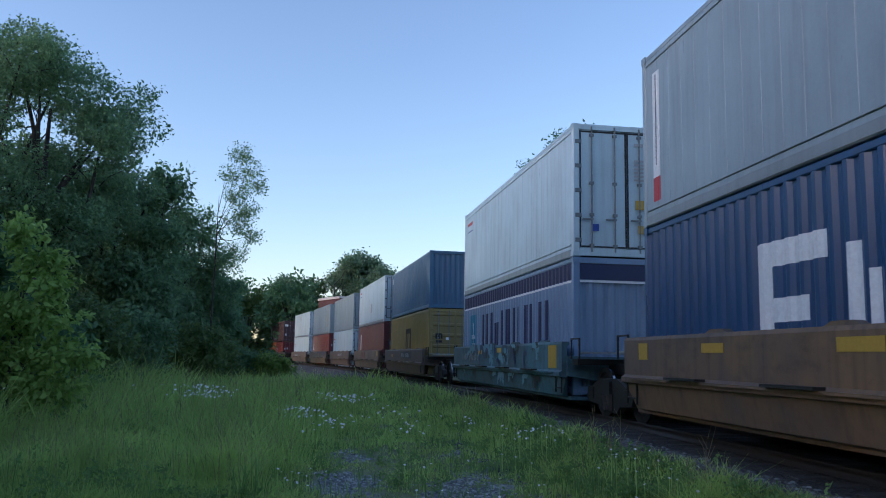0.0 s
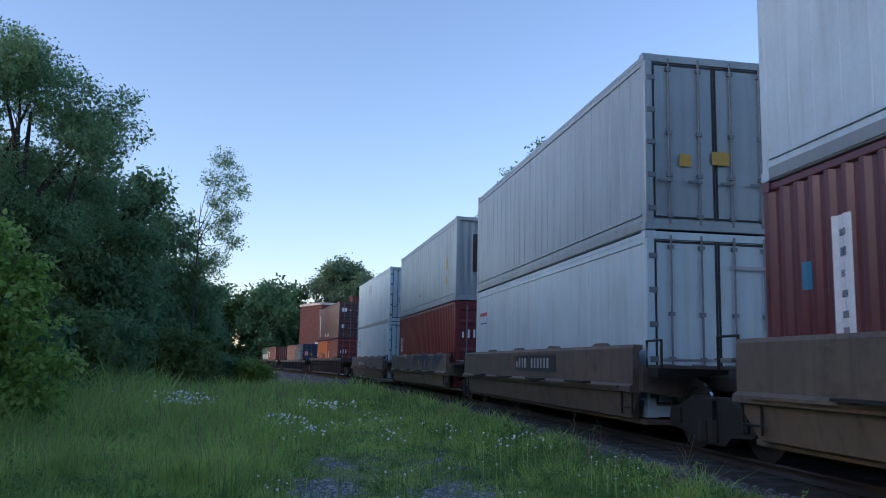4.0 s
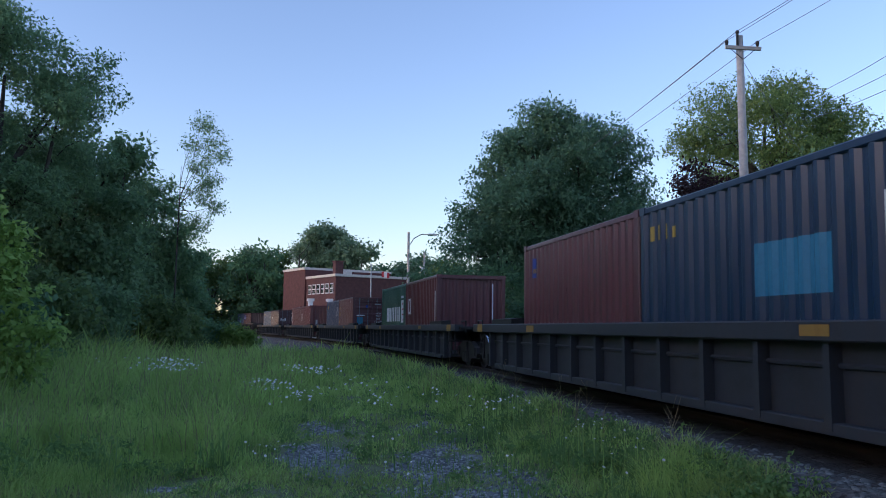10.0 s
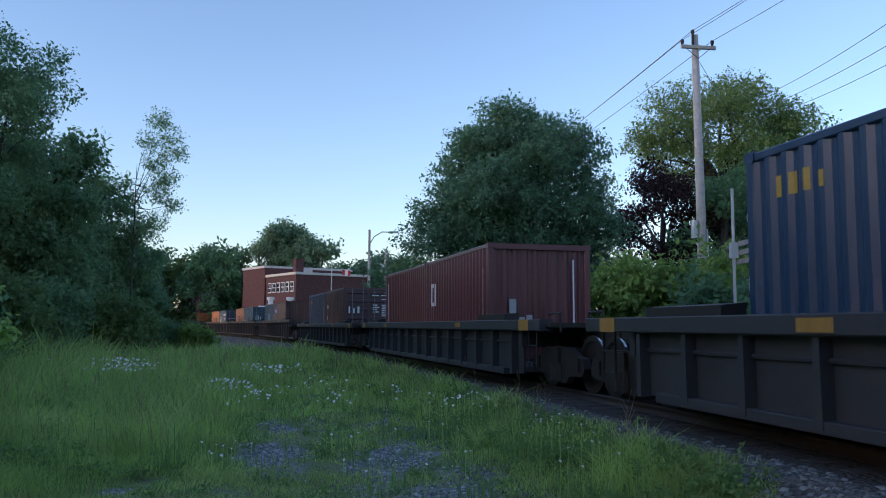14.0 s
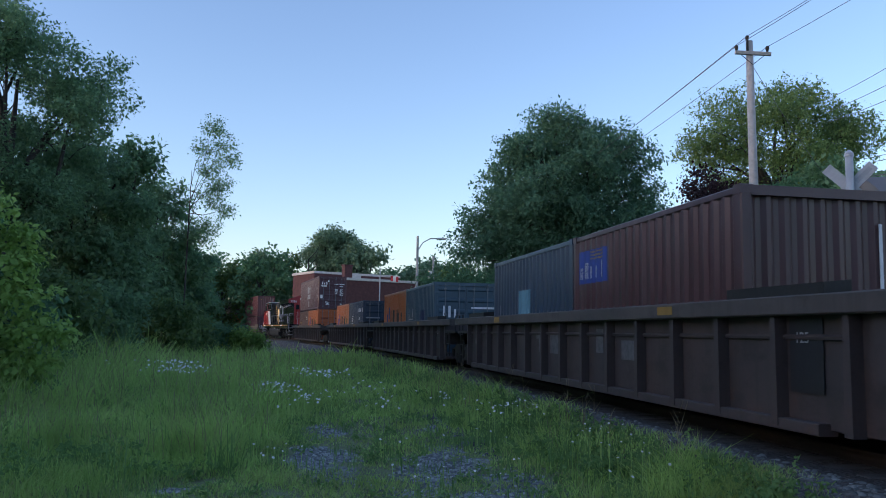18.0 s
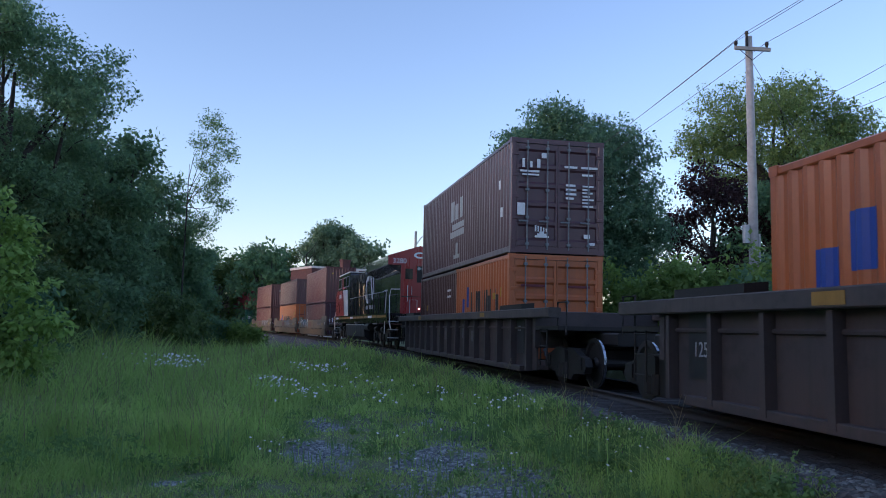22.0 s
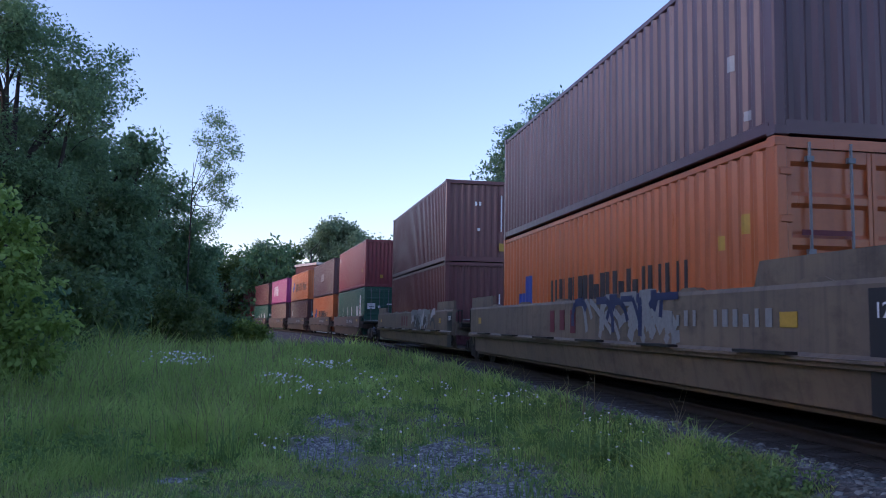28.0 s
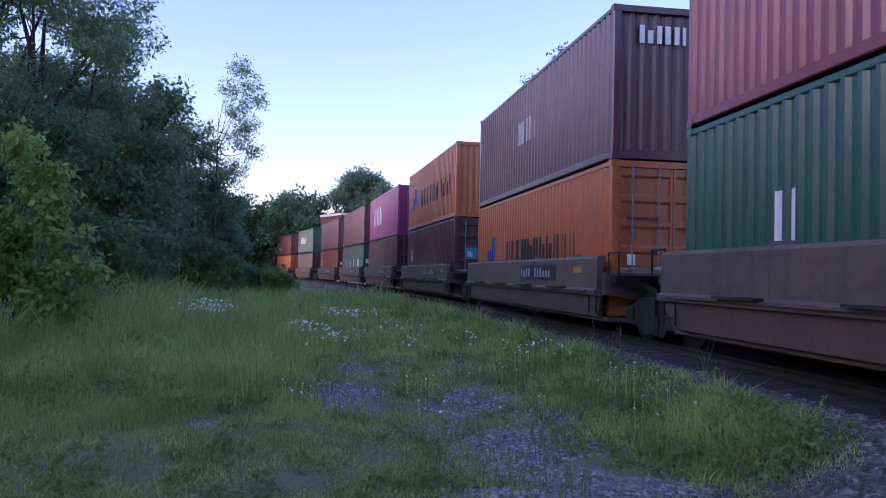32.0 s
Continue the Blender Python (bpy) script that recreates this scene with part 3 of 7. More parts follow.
def container(length, tall, colour, look_, near, label, marks=(), group=""):
    """A container: look_ ribs, flat or smooth walls; near: doors or wall at the near end; origin at its base."""
    height = H_HIGH if tall else H_STD
    paint_ = CASE[colour]
    reefer = look_ != "ribs"
    tag = "%g|%d|%s" % (length, tall, look_)
    c = thing("shipping_container", label, "shipping container", group)
    part("frame", shared("frame|" + tag, lambda: frame_mesh(length, height, reefer)), paint_, c)
    part("side_wall", shared("side_wall|n" + tag, lambda: wall_mesh(length, height, look_, -1)), paint_, c)
    part("side_wall", shared("side_wall|f" + tag, lambda: wall_mesh(length, height, look_, 1)), paint_, c)
    part("roof", shared("roof|" + tag, lambda: Mesh().box(-1.17, 1.17, -length / 2 + 0.08, length / 2 - 0.08, height - 0.06, height - 0.03)), paint_, c)
    part("floor", shared("floor|" + tag, lambda: Mesh().box(-1.13, 1.13, -length / 2 + 0.08, length / 2 - 0.08, 0.1, 0.14)), IRON, c)
    part("end_wall", shared("end_wall|%d" % tall, lambda: end_mesh(height)), paint_, c, place=pose(0, length / 2 - 0.06, 0, 0, 0, 180))
    if reefer:
        for sd in (-1, 1):
            part("base_rail", shared("base_rail|%g%d" % (length, sd), lambda: Mesh().box(*sorted((sd * 1.19, sd * 1.224)), -length / 2 + 0.16, length / 2 - 0.16, 0.012, 0.155, 0.006)), CASE["grey"], c, "dull grey base rail")
            part("rub_ledge", shared("rub_ledge|%g%d" % (length, sd), lambda: Mesh().box(*sorted((sd * 1.2, sd * 1.231)), -length / 2 + 0.16, length / 2 - 0.16, 0.24, 0.27, 0.005)), paint_, c)
            part("top_ledge", shared("top_ledge|%g%d%d" % (length, sd, tall), lambda: Mesh().box(*sorted((sd * 1.2, sd * 1.224)), -length / 2 + 0.16, length / 2 - 0.16, height - 0.20, height - 0.175, 0.005)), paint_, c)
    if near == "doors":
        for sd in (-1, 1):
            d = part("door", shared("door|%d%d%s" % (sd, tall, reefer), lambda: door_mesh(height, sd, reefer)), paint_, c, place=pose(0, -length / 2 + 0.03, 0))
            if reefer:
                part("gasket", shared("gasket|%d%d" % (sd, tall), lambda: gasket_mesh(height, sd)), GASKET, d, "black rubber door gasket")
            for xx in (0.28, 0.80):
                part("locking_bar", shared("locking_bar|%d" % tall, lambda: rod_mesh(height)), BAR_STEEL, d, place=pose(sd * xx, -0.035, 0))
            for k in range(5):
                part("hinge", shared("hinge", lambda: Mesh().box(-0.07, 0.07, -0.02, 0.02, -0.045, 0.045, 0.01)), BAR_STEEL if reefer else paint_, d, place=pose(sd * 1.1, -0.02, 0.35 + k * (height - 0.75) / 4))
    else:
        part("end_wall", shared("end_wall|%d" % tall, lambda: end_mesh(height)), paint_, c, place=pose(0, -length / 2 + 0.06, 0))
    cast = shared("corner_casting", lambda: Mesh().box(-0.089, 0.089, -0.081, 0.081, -0.059, 0.059, 0.012))
    for sx in (-1, 1):
        for sy in (-1, 1):
            for z in (0.059, height - 0.059):
                part("corner_casting", cast, paint_, c, place=pose(sx * 1.136, sy * (length / 2 - 0.078), z))
    for i, (face, bars, ink) in enumerate(marks):
        for bar in bars:
            part("painted_mark", marks_mesh([bar], length, height, face, look_), INK[ink], c)
    return c


# ---- well cars ----
def wheel_mesh():
    m = Mesh()
    prof = [(0.0, 0.09), (0.06, 0.42), (0.075, 0.46), (0.135, 0.457), (0.14, 0.49), (0.155, 0.49), (0.16, 0.40), (0.12, 0.36), (0.10, 0.12), (0.16, 0.08)]
    n = 20
    for (xa, ra), (xb, rb) in zip(prof, prof[1:]):
        for k in range(n):
            a, b = 2 * math.pi * k / n, 2 * math.pi * (k + 1) / n
            m.quad((xa, ra * math.cos(a), ra * math.sin(a)), (xa, ra * math.cos(b), ra * math.sin(b)), (xb, rb * math.cos(b), rb * math.sin(b)), (xb, rb * math.cos(a), rb * math.sin(a)))
    return m


def tread_mesh():
    """The worn bright rim of a wheel, a thin hoop."""
    m, n = Mesh(), 24
    hoop = [(0.08, 0.452), (0.08, 0.4615), (0.133, 0.4615), (0.133, 0.452)]
    for (xa, ra), (xb, rb) in zip(hoop, hoop[1:]):
        for k in range(n):
            a, b = 2 * math.pi * k / n, 2 * math.pi * (k + 1) / n
            m.quad((xa, ra * math.cos(a), ra * math.sin(a)), (xa, ra * math.cos(b), ra * math.sin(b)), (xb, rb * math.cos(b), rb * math.sin(b)), (xb, rb * math.cos(a), rb * math.sin(a)))
    return m


def bogie(parent, y, base=1.78, r=0.46):
    """A freight truck: two side frames, bolster, springs, wheels."""
    fr = shared("truck_frame", lambda: Mesh().prism([(-1.18, 0.40), (-1.10, 0.28), (-0.55, 0.24), (-0.4, 0.12), (0.4, 0.12), (0.55, 0.24), (1.10, 0.28), (1.18, 0.40), (1.12, 0.56), (0.85, 0.60), (0.45, 0.74), (-0.45, 0.74), (-0.85, 0.60), (-1.12, 0.56)], 0, -0.07, 0.07).box(-0.10, 0.10, 0.78, 1.0, 0.34, 0.56).box(-0.10, 0.10, -1.0, -0.78, 0.34, 0.56))
    for q in (-1.02, 1.02):
        part("truck_frame", fr, IRON, parent, place=pose(q, y, 0))
    part("bolster", shared("bolster", lambda: Mesh().box(-1.15, 1.15, -0.2, 0.2, 0.42, 0.72, 0.03)), IRON, parent, place=pose(0, y, 0))
    sp = shared("spring", lambda: Mesh().disc((0, 0, 0.30), 2, 0.10, 0.30, 10))
    for q in (-1.02, 1.02):
        for dy in (-0.14, 0.14):
            part("spring", sp, IRON, parent, place=pose(q * 1.06, y + dy, 0))
    for dy in (-base / 2, base / 2):
        for q in (-1, 1):
            w = part("wheel", shared("wheel", wheel_mesh), IRON, parent, "dark steel wheel with a bright worn tread", place=pose(q * 0.66, y + dy, r, 0, 0, 0 if q > 0 else 180), smooth=False)
            part("tread", shared("tread", tread_mesh), BRIGHT, w)
        part("axle", shared("axle", lambda: Mesh().tube([(-0.7, 0, 0), (0.7, 0, 0)], 0.08, 8)), IRON, parent, place=pose(0, y + dy, r))


def ladder(parent, x, y, z0, z1, mat=IRON):
    def make():
        m = Mesh()
        for dy in (-0.2, 0.2):
            m.tube([(0, dy, z0), (0, dy, z1)], 0.018, 6)
        for i in range(int((z1 - z0) / 0.3) + 1):
            m.tube([(0, -0.2, z0 + 0.1 + i * 0.3), (0, 0.2, z0 + 0.1 + i * 0.3)], 0.014, 6)
        return m
    part("ladder", shared("ladder|%g|%g" % (z0, z1), make), mat, parent, place=pose(x, y, 0))


def plate_well(length, half, paint_, top=1.48, platform=1.5, raised=()):
    """A smooth-sided well car; half is half of its side plates' length."""
    c = thing("well_car", "", "railway wagon", "train of well cars")
    for sx in (-1, 1):
        def make():
            m = Mesh()
            prof = [(1.36, top), (1.50, top), (1.52, top - 0.05), (1.52, 0.86), (1.58, 0.82), (1.58, 0.74), (1.50, 0.72), (1.42, 0.34), (1.30, 0.30), (1.30, 0.36), (1.40, 0.74), (1.42, top - 0.12), (1.36, top - 0.06)]
            ring = [(p * sx, z) for p, z in (prof if sx > 0 else prof[::-1])]
            k = len(ring)
            for y, cut in ((-half, 0.70), (-half + 0.28, 0.0), (half - 0.28, 0.0), (half, 0.70)):
                m.v += [(p if z >= cut else sx * 1.44, y, max(z, cut)) for p, z in ring]
            m.f += [(a * k + i, a * k + (i + 1) % k, (a + 1) * k + (i + 1) % k, (a + 1) * k + i) for a in range(3) for i in range(k)]
            m.f += [tuple(range(k - 1, -1, -1)), tuple(range(3 * k, 4 * k))]
            return m
        part("side_plate", make(), paint_, c)
        for k in range(int(half * 2 / 2.6)):
            part("guide_bracket", shared("guide_bracket|%d" % sx, lambda: Mesh().prism([(-0.3, 0), (0.3, 0), (0.16, 0.05), (-0.16, 0.05)], 0, -0.06, 0.06)), paint_, c, place=pose(sx * 1.44, -half + 1.5 + k * 2.6, top - 0.002))
            part("step_plate", shared("step_plate", lambda: Mesh().box(-0.07, 0.07, -0.5, 0.5, -0.012, 0.02)), IRON, c, place=pose(sx * 1.63, -half + 2.2 + k * 2.6, 0.842))
        part("foot_ledge", Mesh().box(*sorted((sx * 1.575, sx * 1.63)), -half + 0.4, half - 0.4, 0.79, 0.825), paint_, c)
        for e in raised:
            part("end_plate", Mesh().prism([(0, 0), (2.6, 0), (2.6, 0.28), (0.12, 0.28)] if e > 0 else [(0, 0), (-2.6, 0), (-2.6, 0.28), (-0.12, 0.28)], 0, sx * 1.44 - 0.04, sx * 1.44 + 0.04), paint_, c, place=pose(0, e * (half - 2.6), top - 0.002))
    part("floor", Mesh().box(-1.3, 1.3, -half, half, 0.26, 0.33), paint_, c)
    for sy in (-1, 1):
        part("end_sill", Mesh().prism([(-1.42, 0.75), (-1.42, 1.15), (1.42, 1.15), (1.42, 0.75), (0.5, 0.62), (-0.5, 0.62)], 1, sy * half - 0.12, sy * half + 0.12), paint_, c)
        a, b = sorted((sy * half, sy * (half + platform)))
        part("end_platform", Mesh().box(-0.55, 0.55, a, b, 0.78, 1.02, 0.03).box(-1.35, 1.35, sy * (half + 0.35) - 0.16, sy * (half + 0.35) + 0.16, 0.98, 1.10), IRON, c)
        part("walkway", Mesh().box(-1.3, 1.3, sy * (half + 0.75) - 0.22, sy * (half + 0.75) + 0.22, 1.20, 1.24), STEEL, c)
        ladder(c, -1.5, sy * (half - 0.28), 0.4, 1.35)
        part("grab_iron", Mesh().tube([(-1.38, sy * (half + 0.2), 1.1), (-1.38, sy * (half + 0.2), 1.5), (-1.38, sy * (half + 0.7), 1.5), (-1.38, sy * (half + 0.7), 1.1)], 0.022, 6), IRON, c)
    return c


def ribbed_well(half, paint_, top, chord_mat):
    """A well car with a box chord on top and stiffening ribs down its sides."""
    c = thing("well_car", "", "railway wagon", "train of well cars")
    for sx in (-1, 1):
        part("side_sheet", Mesh().box(*sorted((sx * 1.30, sx * 1.34)), -half, half, 0.22, top - 0.1), paint_, c)
        part("top_chord", Mesh().box(*sorted((sx * 1.27, sx * 1.53)), -half - 1.3, half + 1.3, top - 0.20, top, 0.015), chord_mat, c)
        part("bottom_sill", Mesh().box(*sorted((sx * 1.26, sx * 1.47)), -half + 0.8, half - 0.8, 0.16, 0.28, 0.01), paint_, c)
        n = int(half * 2 / 1.18)
        rib = shared("rib|%g" % top, lambda: Mesh().prism([(-0.06, 0.2), (0.06, 0.2), (0.045, top - 0.22), (-0.045, top - 0.22)], 0, -0.07, 0.07))
        for k in range(n + 1):
            part("rib", rib, paint_, c, place=pose(sx * 1.41, -half + 0.35 + k * (2 * half - 0.7) / n, 0))
        part("side_rail", Mesh().tube([(sx * 1.36, -half + 0.3, top - 0.42), (sx * 1.36, half - 0.3, top - 0.42)], 0.03, 6), paint_, c)
        part("reflector", Mesh().box(*sorted((sx * 1.531, sx * 1.536)), -half + 3.75, -half + 4.2, top - 0.15, top - 0.04), STRIPE_YELLOW, c)
        part("reflector", Mesh().box(*sorted((sx * 1.531, sx * 1.536)), half - 4.2, half - 3.7, top - 0.17, top - 0.04), STRIPE_YELLOW, c)
    part("floor", Mesh().box(-1.3, 1.3, -half, half, 0.24, 0.33), paint_, c)
    for sy in (-1, 1):
        y = sy * half
        part("end_bulkhead", Mesh().box(-1.4, 1.4, y - 0.08, y + 0.08, 0.7, top - 0.05, 0.02), paint_, c)
        a, b = sorted((y, y + sy * 2.3))
        part("end_platform", Mesh().box(-0.5, 0.5, a, b, 0.80, 1.05, 0.03), IRON, c)
        part("end_deck", Mesh().box(-1.4, 1.4, *sorted((y + sy * 0.1, y + sy * 1.5)), 1.08, 1.16), IRON, c)
        if top < 1.3:
            part("reflector", Mesh().box(-1.538, -1.532, *sorted((y + sy * 0.26, y + sy * 0.76)), top - 0.2, top + 0.0), STRIPE_YELLOW, c)
        ladder(c, -1.42, y + sy * 0.7, 0.35, 1.1)
        part("guide_beam", Mesh().prism(*[[(-1.5, top), (-1.5, top + 0.11), (-1.2, top + 0.14), (-1.2, top)], 1], *sorted((y - sy * 2.4, y - sy * 0.62))), IRON, c)
        part("grab_iron", Mesh().tube([(-1.3, y + sy * 1.2, 1.15), (-1.3, y + sy * 1.2, top + 0.1), (-1.3, y + sy * 1.7, top + 0.1), (-1.3, y + sy * 1.7, 1.0)], 0.02, 6), IRON, c)
    return c


MOVING = []  # (thing, its middle along the train, height over the rail)


def place_on(ob, mid, z):
    MOVING.append((ob, mid, z))
    return ob


def car(kind, near_end, paint_, label, length=12.19, top=None):
    """A car under the container whose near end stands near_end metres along the train."""
    mid = near_end + 6.1
    if kind == "short":
        c = plate_well(12.2, 6.25, WELL[paint_], 1.45)
        bogie(c, -7.75)
    elif kind == "long":
        c = plate_well(16.2, 8.65, WELL[paint_], 1.54, 1.3, (-1, 1))
        bogie(c, -9.9)
    else:
        top = top or 1.22
        c = ribbed_well(8.6, WELL[paint_], top, WELL["black" if paint_ == "black" else "russet"])
        bogie(c, -9.6)
        bogie(c, 9.6)
    tagged(c, label)
    return place_on(c, mid, 0.0)

FLOOR = 0.35


def load(near_end, spec, z=FLOOR, length=12.19):
    """Stands a container on a car or on another container; spec is what container() takes."""
    c = container(length, *spec)
    place_on(c, near_end + length / 2, z)
    return H_HIGH if spec[0] else H_STD


def stack(near_end, lower, upper=None):
    z = FLOOR
    if isinstance(lower, list):
        for i, sp in enumerate(lower):
            h = load(near_end + i * 6.12, sp, z, 6.058)
    else:
        h = load(near_end, lower, z)
    if upper:
        load(near_end, upper, z + h + 0.012)



def far(length, bars):
    """Turns bars measured from the far end, as the lettering reads, into bars from the near end."""
    return [(length - a - w, z, w, h) for a, z, w, h in bars]


def text_part(words, size, mat, parent, place, name="lettering"):
    cu = bpy.data.curves.new("words", "FONT")
    cu.body, cu.size, cu.extrude, cu.align_x, cu.align_y = words, size, 0.003, "CENTER", "CENTER"
    ob = new("words", cu)
    me = bpy.data.meshes.new_from_object(ob.evaluated_get(bpy.context.evaluated_depsgraph_get()))
    bpy.data.objects.remove(ob)
    me.materials.clear()
    me.materials.append(None)
    return part(name, me, mat, parent, place=place)


def upright_id(b, z, seed, count=9, w=0.07, h=0.11):
    return letters(b, z, w, h, count, seed, 0.25, True)


def door_ids(seed, ink="white"):
    """The usual small rows of figures on the right-hand door."""
    return ("door", letters(1.38, 2.16, 0.07, 0.11, 4, seed) + letters(1.82, 2.16, 0.06, 0.11, 6, seed + 1) + letters(1.85, 1.98, 0.06, 0.10, 4, seed + 2) + lines(1.42, 1.72, 0.32, 4, 0.11, seed) + lines(1.86, 1.72, 0.30, 7, 0.085, seed + 3), ink)


def hazard(face, a, z, s=0.2):
    """A small yellow warning plate."""
    return (face, [(a + s * 0.15, z, s * 0.7, s * 0.7)], "yellow")


L4, L2 = 12.19, 6.058
G = "containers on the train"


def red_mark(L, z=1.3, h=0.62):
    """The white leasing mark near the far end."""
    return ("side", far(L, [(0.62, z, 0.09, h), (0.71, z, 0.24, 0.1), (0.71, z + h - 0.1, 0.24, 0.1), (0.98, z, 0.1, h)]), "white")


def orange_marks(L, z=0.55, h=0.75, n=9, w=0.42):
    """The blue mark of two blocks and the dark name along an orange container's foot."""
    b, c = (1.47, 3.87) if L > 7 else (0.75, 1.95)
    return [("side", far(L, [(b, z, 0.42, h * 0.55), (b + 0.55, z + h * 0.2, 0.42, h * 0.8)]), "blue"), ("side", far(L, letters(c, z, w * 1.12 if L > 7 else w, h * 0.78, n, 77, 0.22)), "black")]


def orange_door():
    return [("door", [(0.3, 1.78, 0.62, 0.06)], "maroon"), hazard("door", 0.78, 0.62, 0.26), ("door", [(0.32, 0.95, 0.16, 0.2)], "white"), ("door", letters(1.5, 1.75, 0.08, 0.12, 6, 9), "maroon")]


def white_reefer_door(seed):
    return [("door", letters(1.38, 2.42, 0.07, 0.13, 4, seed) + letters(1.82, 2.42, 0.06, 0.13, 6, seed), "grey"), ("door", lines(1.38, 2.1, 0.34, 6, 0.085, seed) + lines(1.82, 2.1, 0.34, 6, 0.085, seed + 5), "grey"), ("door", [(1.4, 1.05, 0.26, 0.2)], "yellow"), hazard("door", 1.42, 0.52, 0.26), ("door", [(0.42, 0.55, 0.15, 0.15)], "blue"), ("door", [(1.85, 1.0, 0.22, 0.26)], "grey")]


def lease_red(z=2.2, n=5):
    """A small red name with a line of small blue print under it, near the far end."""
    return [("side", far(L4, letters(0.5, z, 0.14, 0.2, n, 31, 0.2)), "red"), ("side", far(L4, letters(0.55, z - 0.2, 0.06, 0.07, 10, 32, 0.3)), "blue")]


# tall, colour, wall, near end, label, marks
stack(0.75, (True, "blue", "ribs", "doors", "deep blue corrugated container with large white block marks", [("side", far(L4, [(3.55, 0.55, 0.32, 1.6), (3.87, 0.55, 0.9, 0.3), (3.87, 1.85, 1.1, 0.3), (3.87, 1.2, 0.75, 0.28)] + letters(5.3, 0.9, 0.62, 1.05, 8, 3)), "white")], G),
      (True, "pale_grey", "flat", "doors", "pale grey refrigerated container with a red and white mark", [("side", far(L4, [(0.42, 0.75, 0.28, 1.75)]), "white"), ("side", far(L4, [(0.42, 0.36, 0.28, 0.39)] + [(6.0, 2.3, 0.35, 0.35)]), "red"), ("side", far(L4, [(5.4, 2.05, 1.6, 0.22), (5.4, 2.27, 0.55, 0.45), (6.4, 2.27, 0.6, 0.45)]), "white"), ("side", far(L4, upright_id(0.5, 2.3, 4, 10, 0.12, 0.12)), "dark"), ("side", far(L4, lines(6.6, 1.2, 1.0, 2, 0.14)), "grey")], G))
stack(16.78, (True, "pale_blue", "ribs", "wall", "pale blue container with a dark blue band and dark block marks", [("side", [(0.14, 2.42, 11.9, 0.36)], "dark"), ("side", [(0.14, 2.36, 11.9, 0.05)], "white"), ("end", [(0.1, 2.42, 2.24, 0.34)], "dark"), ("end", [(0.1, 2.36, 2.24, 0.05)], "white"), ("side", far(L4, [(1.15, 0.9, 0.95, 1.25)]), "teal"), ("side", far(L4, [(1.55, 1.0, 0.14, 0.9), (1.3, 1.35, 0.65, 0.14), (1.38, 1.1, 0.5, 0.12)]), "white"), ("side", far(L4, letters(2.9, 0.95, 1.0, 1.15, 6, 12, 0.3)), "dark")], G),
      (True, "white", "flat", "doors", "clean white refrigerated container with grey door bars", lease_red(2.35) + white_reefer_door(3), G))
stack(36.45, (True, "yellow", "ribs", "doors", "mustard yellow corrugated container with a black mark", [("side", far(L4, [(5.5, 0.95, 0.3, 1.2), (6.15, 0.95, 0.3, 1.2), (6.8, 0.95, 0.3, 1.2), (5.8, 1.9, 1.0, 0.26), (5.6, 0.7, 0.55, 0.2), (6.5, 0.7, 0.55, 0.2)]), "black"), ("door", [(0.3, 1.55, 0.08, 0.22), (0.42, 1.55, 0.08, 0.22), (0.54, 1.55, 0.08, 0.22), (0.3, 1.72, 0.3, 0.07), (0.33, 1.38, 0.28, 0.1)], "black"), ("door", [(0.78, 1.5, 0.13, 0.12)], "white"), hazard("side", 0.9, 1.25, 0.3)], G),
      (False, "steel_blue", "ribs", "wall", "faded blue corrugated container streaked with rust", [("side", far(L4, [(0.4, 2.0, 0.16, 0.3)]), "white")], G))
stack(51.71, (True, "brick", "ribs", "doors", "dark red corrugated container with an upright white name", [("side", far(L4, [(1.25, 0.6, 0.3, 1.7)]), "white"), ("side", far(L4, letters(1.31, 2.05, 0.18, 0.17, 8, 8, 0.2, True)), "dark"), ("side", far(L4, [(0.7, 1.6, 0.2, 0.3)]), "teal"), ("door", [(0.36, 1.45, 0.17, 0.26)], "teal"), ("door", [(0.8, 1.45, 0.14, 0.22)], "white"), door_ids(14)], G),
      (True, "white", "flat", "doors", "white refrigerated container with a dull wiped patch", lease_red(2.4) + white_reefer_door(5) + [("side", far(L4, [(6.2, 0.8, 0.6, 0.6)]), "grey")], G))
stack(67.27, (True, "white", "smooth", "doors", "smooth white refrigerated container with a red name", lease_red(2.1) + [("door", letters(1.4, 2.3, 0.07, 0.12, 8, 2), "grey")], G),
      (True, "pale_grey", "flat", "doors", "pale grey refrigerated container with a warning triangle", [hazard("door", 0.55, 1.05, 0.28), ("door", [(1.15, 1.1, 0.3, 0.22)], "yellow"), ("side", far(L4, letters(0.5, 2.3, 0.12, 0.16, 6, 3)), "grey")], G))
stack(82.62, (True, "red", "ribs", "doors", "bright red corrugated container with white leasing marks", [red_mark(L4), ("door", letters(0.22, 1.65, 0.16, 0.28, 3, 1), "white"), ("side", upright_id(0.8, 2.1, 3, 12), "white")], G),
      (True, "pale_grey", "flat", "wall", "pale grey refrigerated container with a dark fan opening", [("end", [(0.6, 1.0, 1.2, 1.3)], "black"), ("side", [(1.35, 1.2, 0.28, 0.45)], "yellow"), hazard("side", 1.35, 0.7, 0.3), ("side", far(L4, letters(0.5, 2.2, 0.12, 0.15, 8, 3, 0.2, True)), "grey"), ("side", far(L4, [(5.2, 0.62, 0.4, 0.06)]), "red")], G))
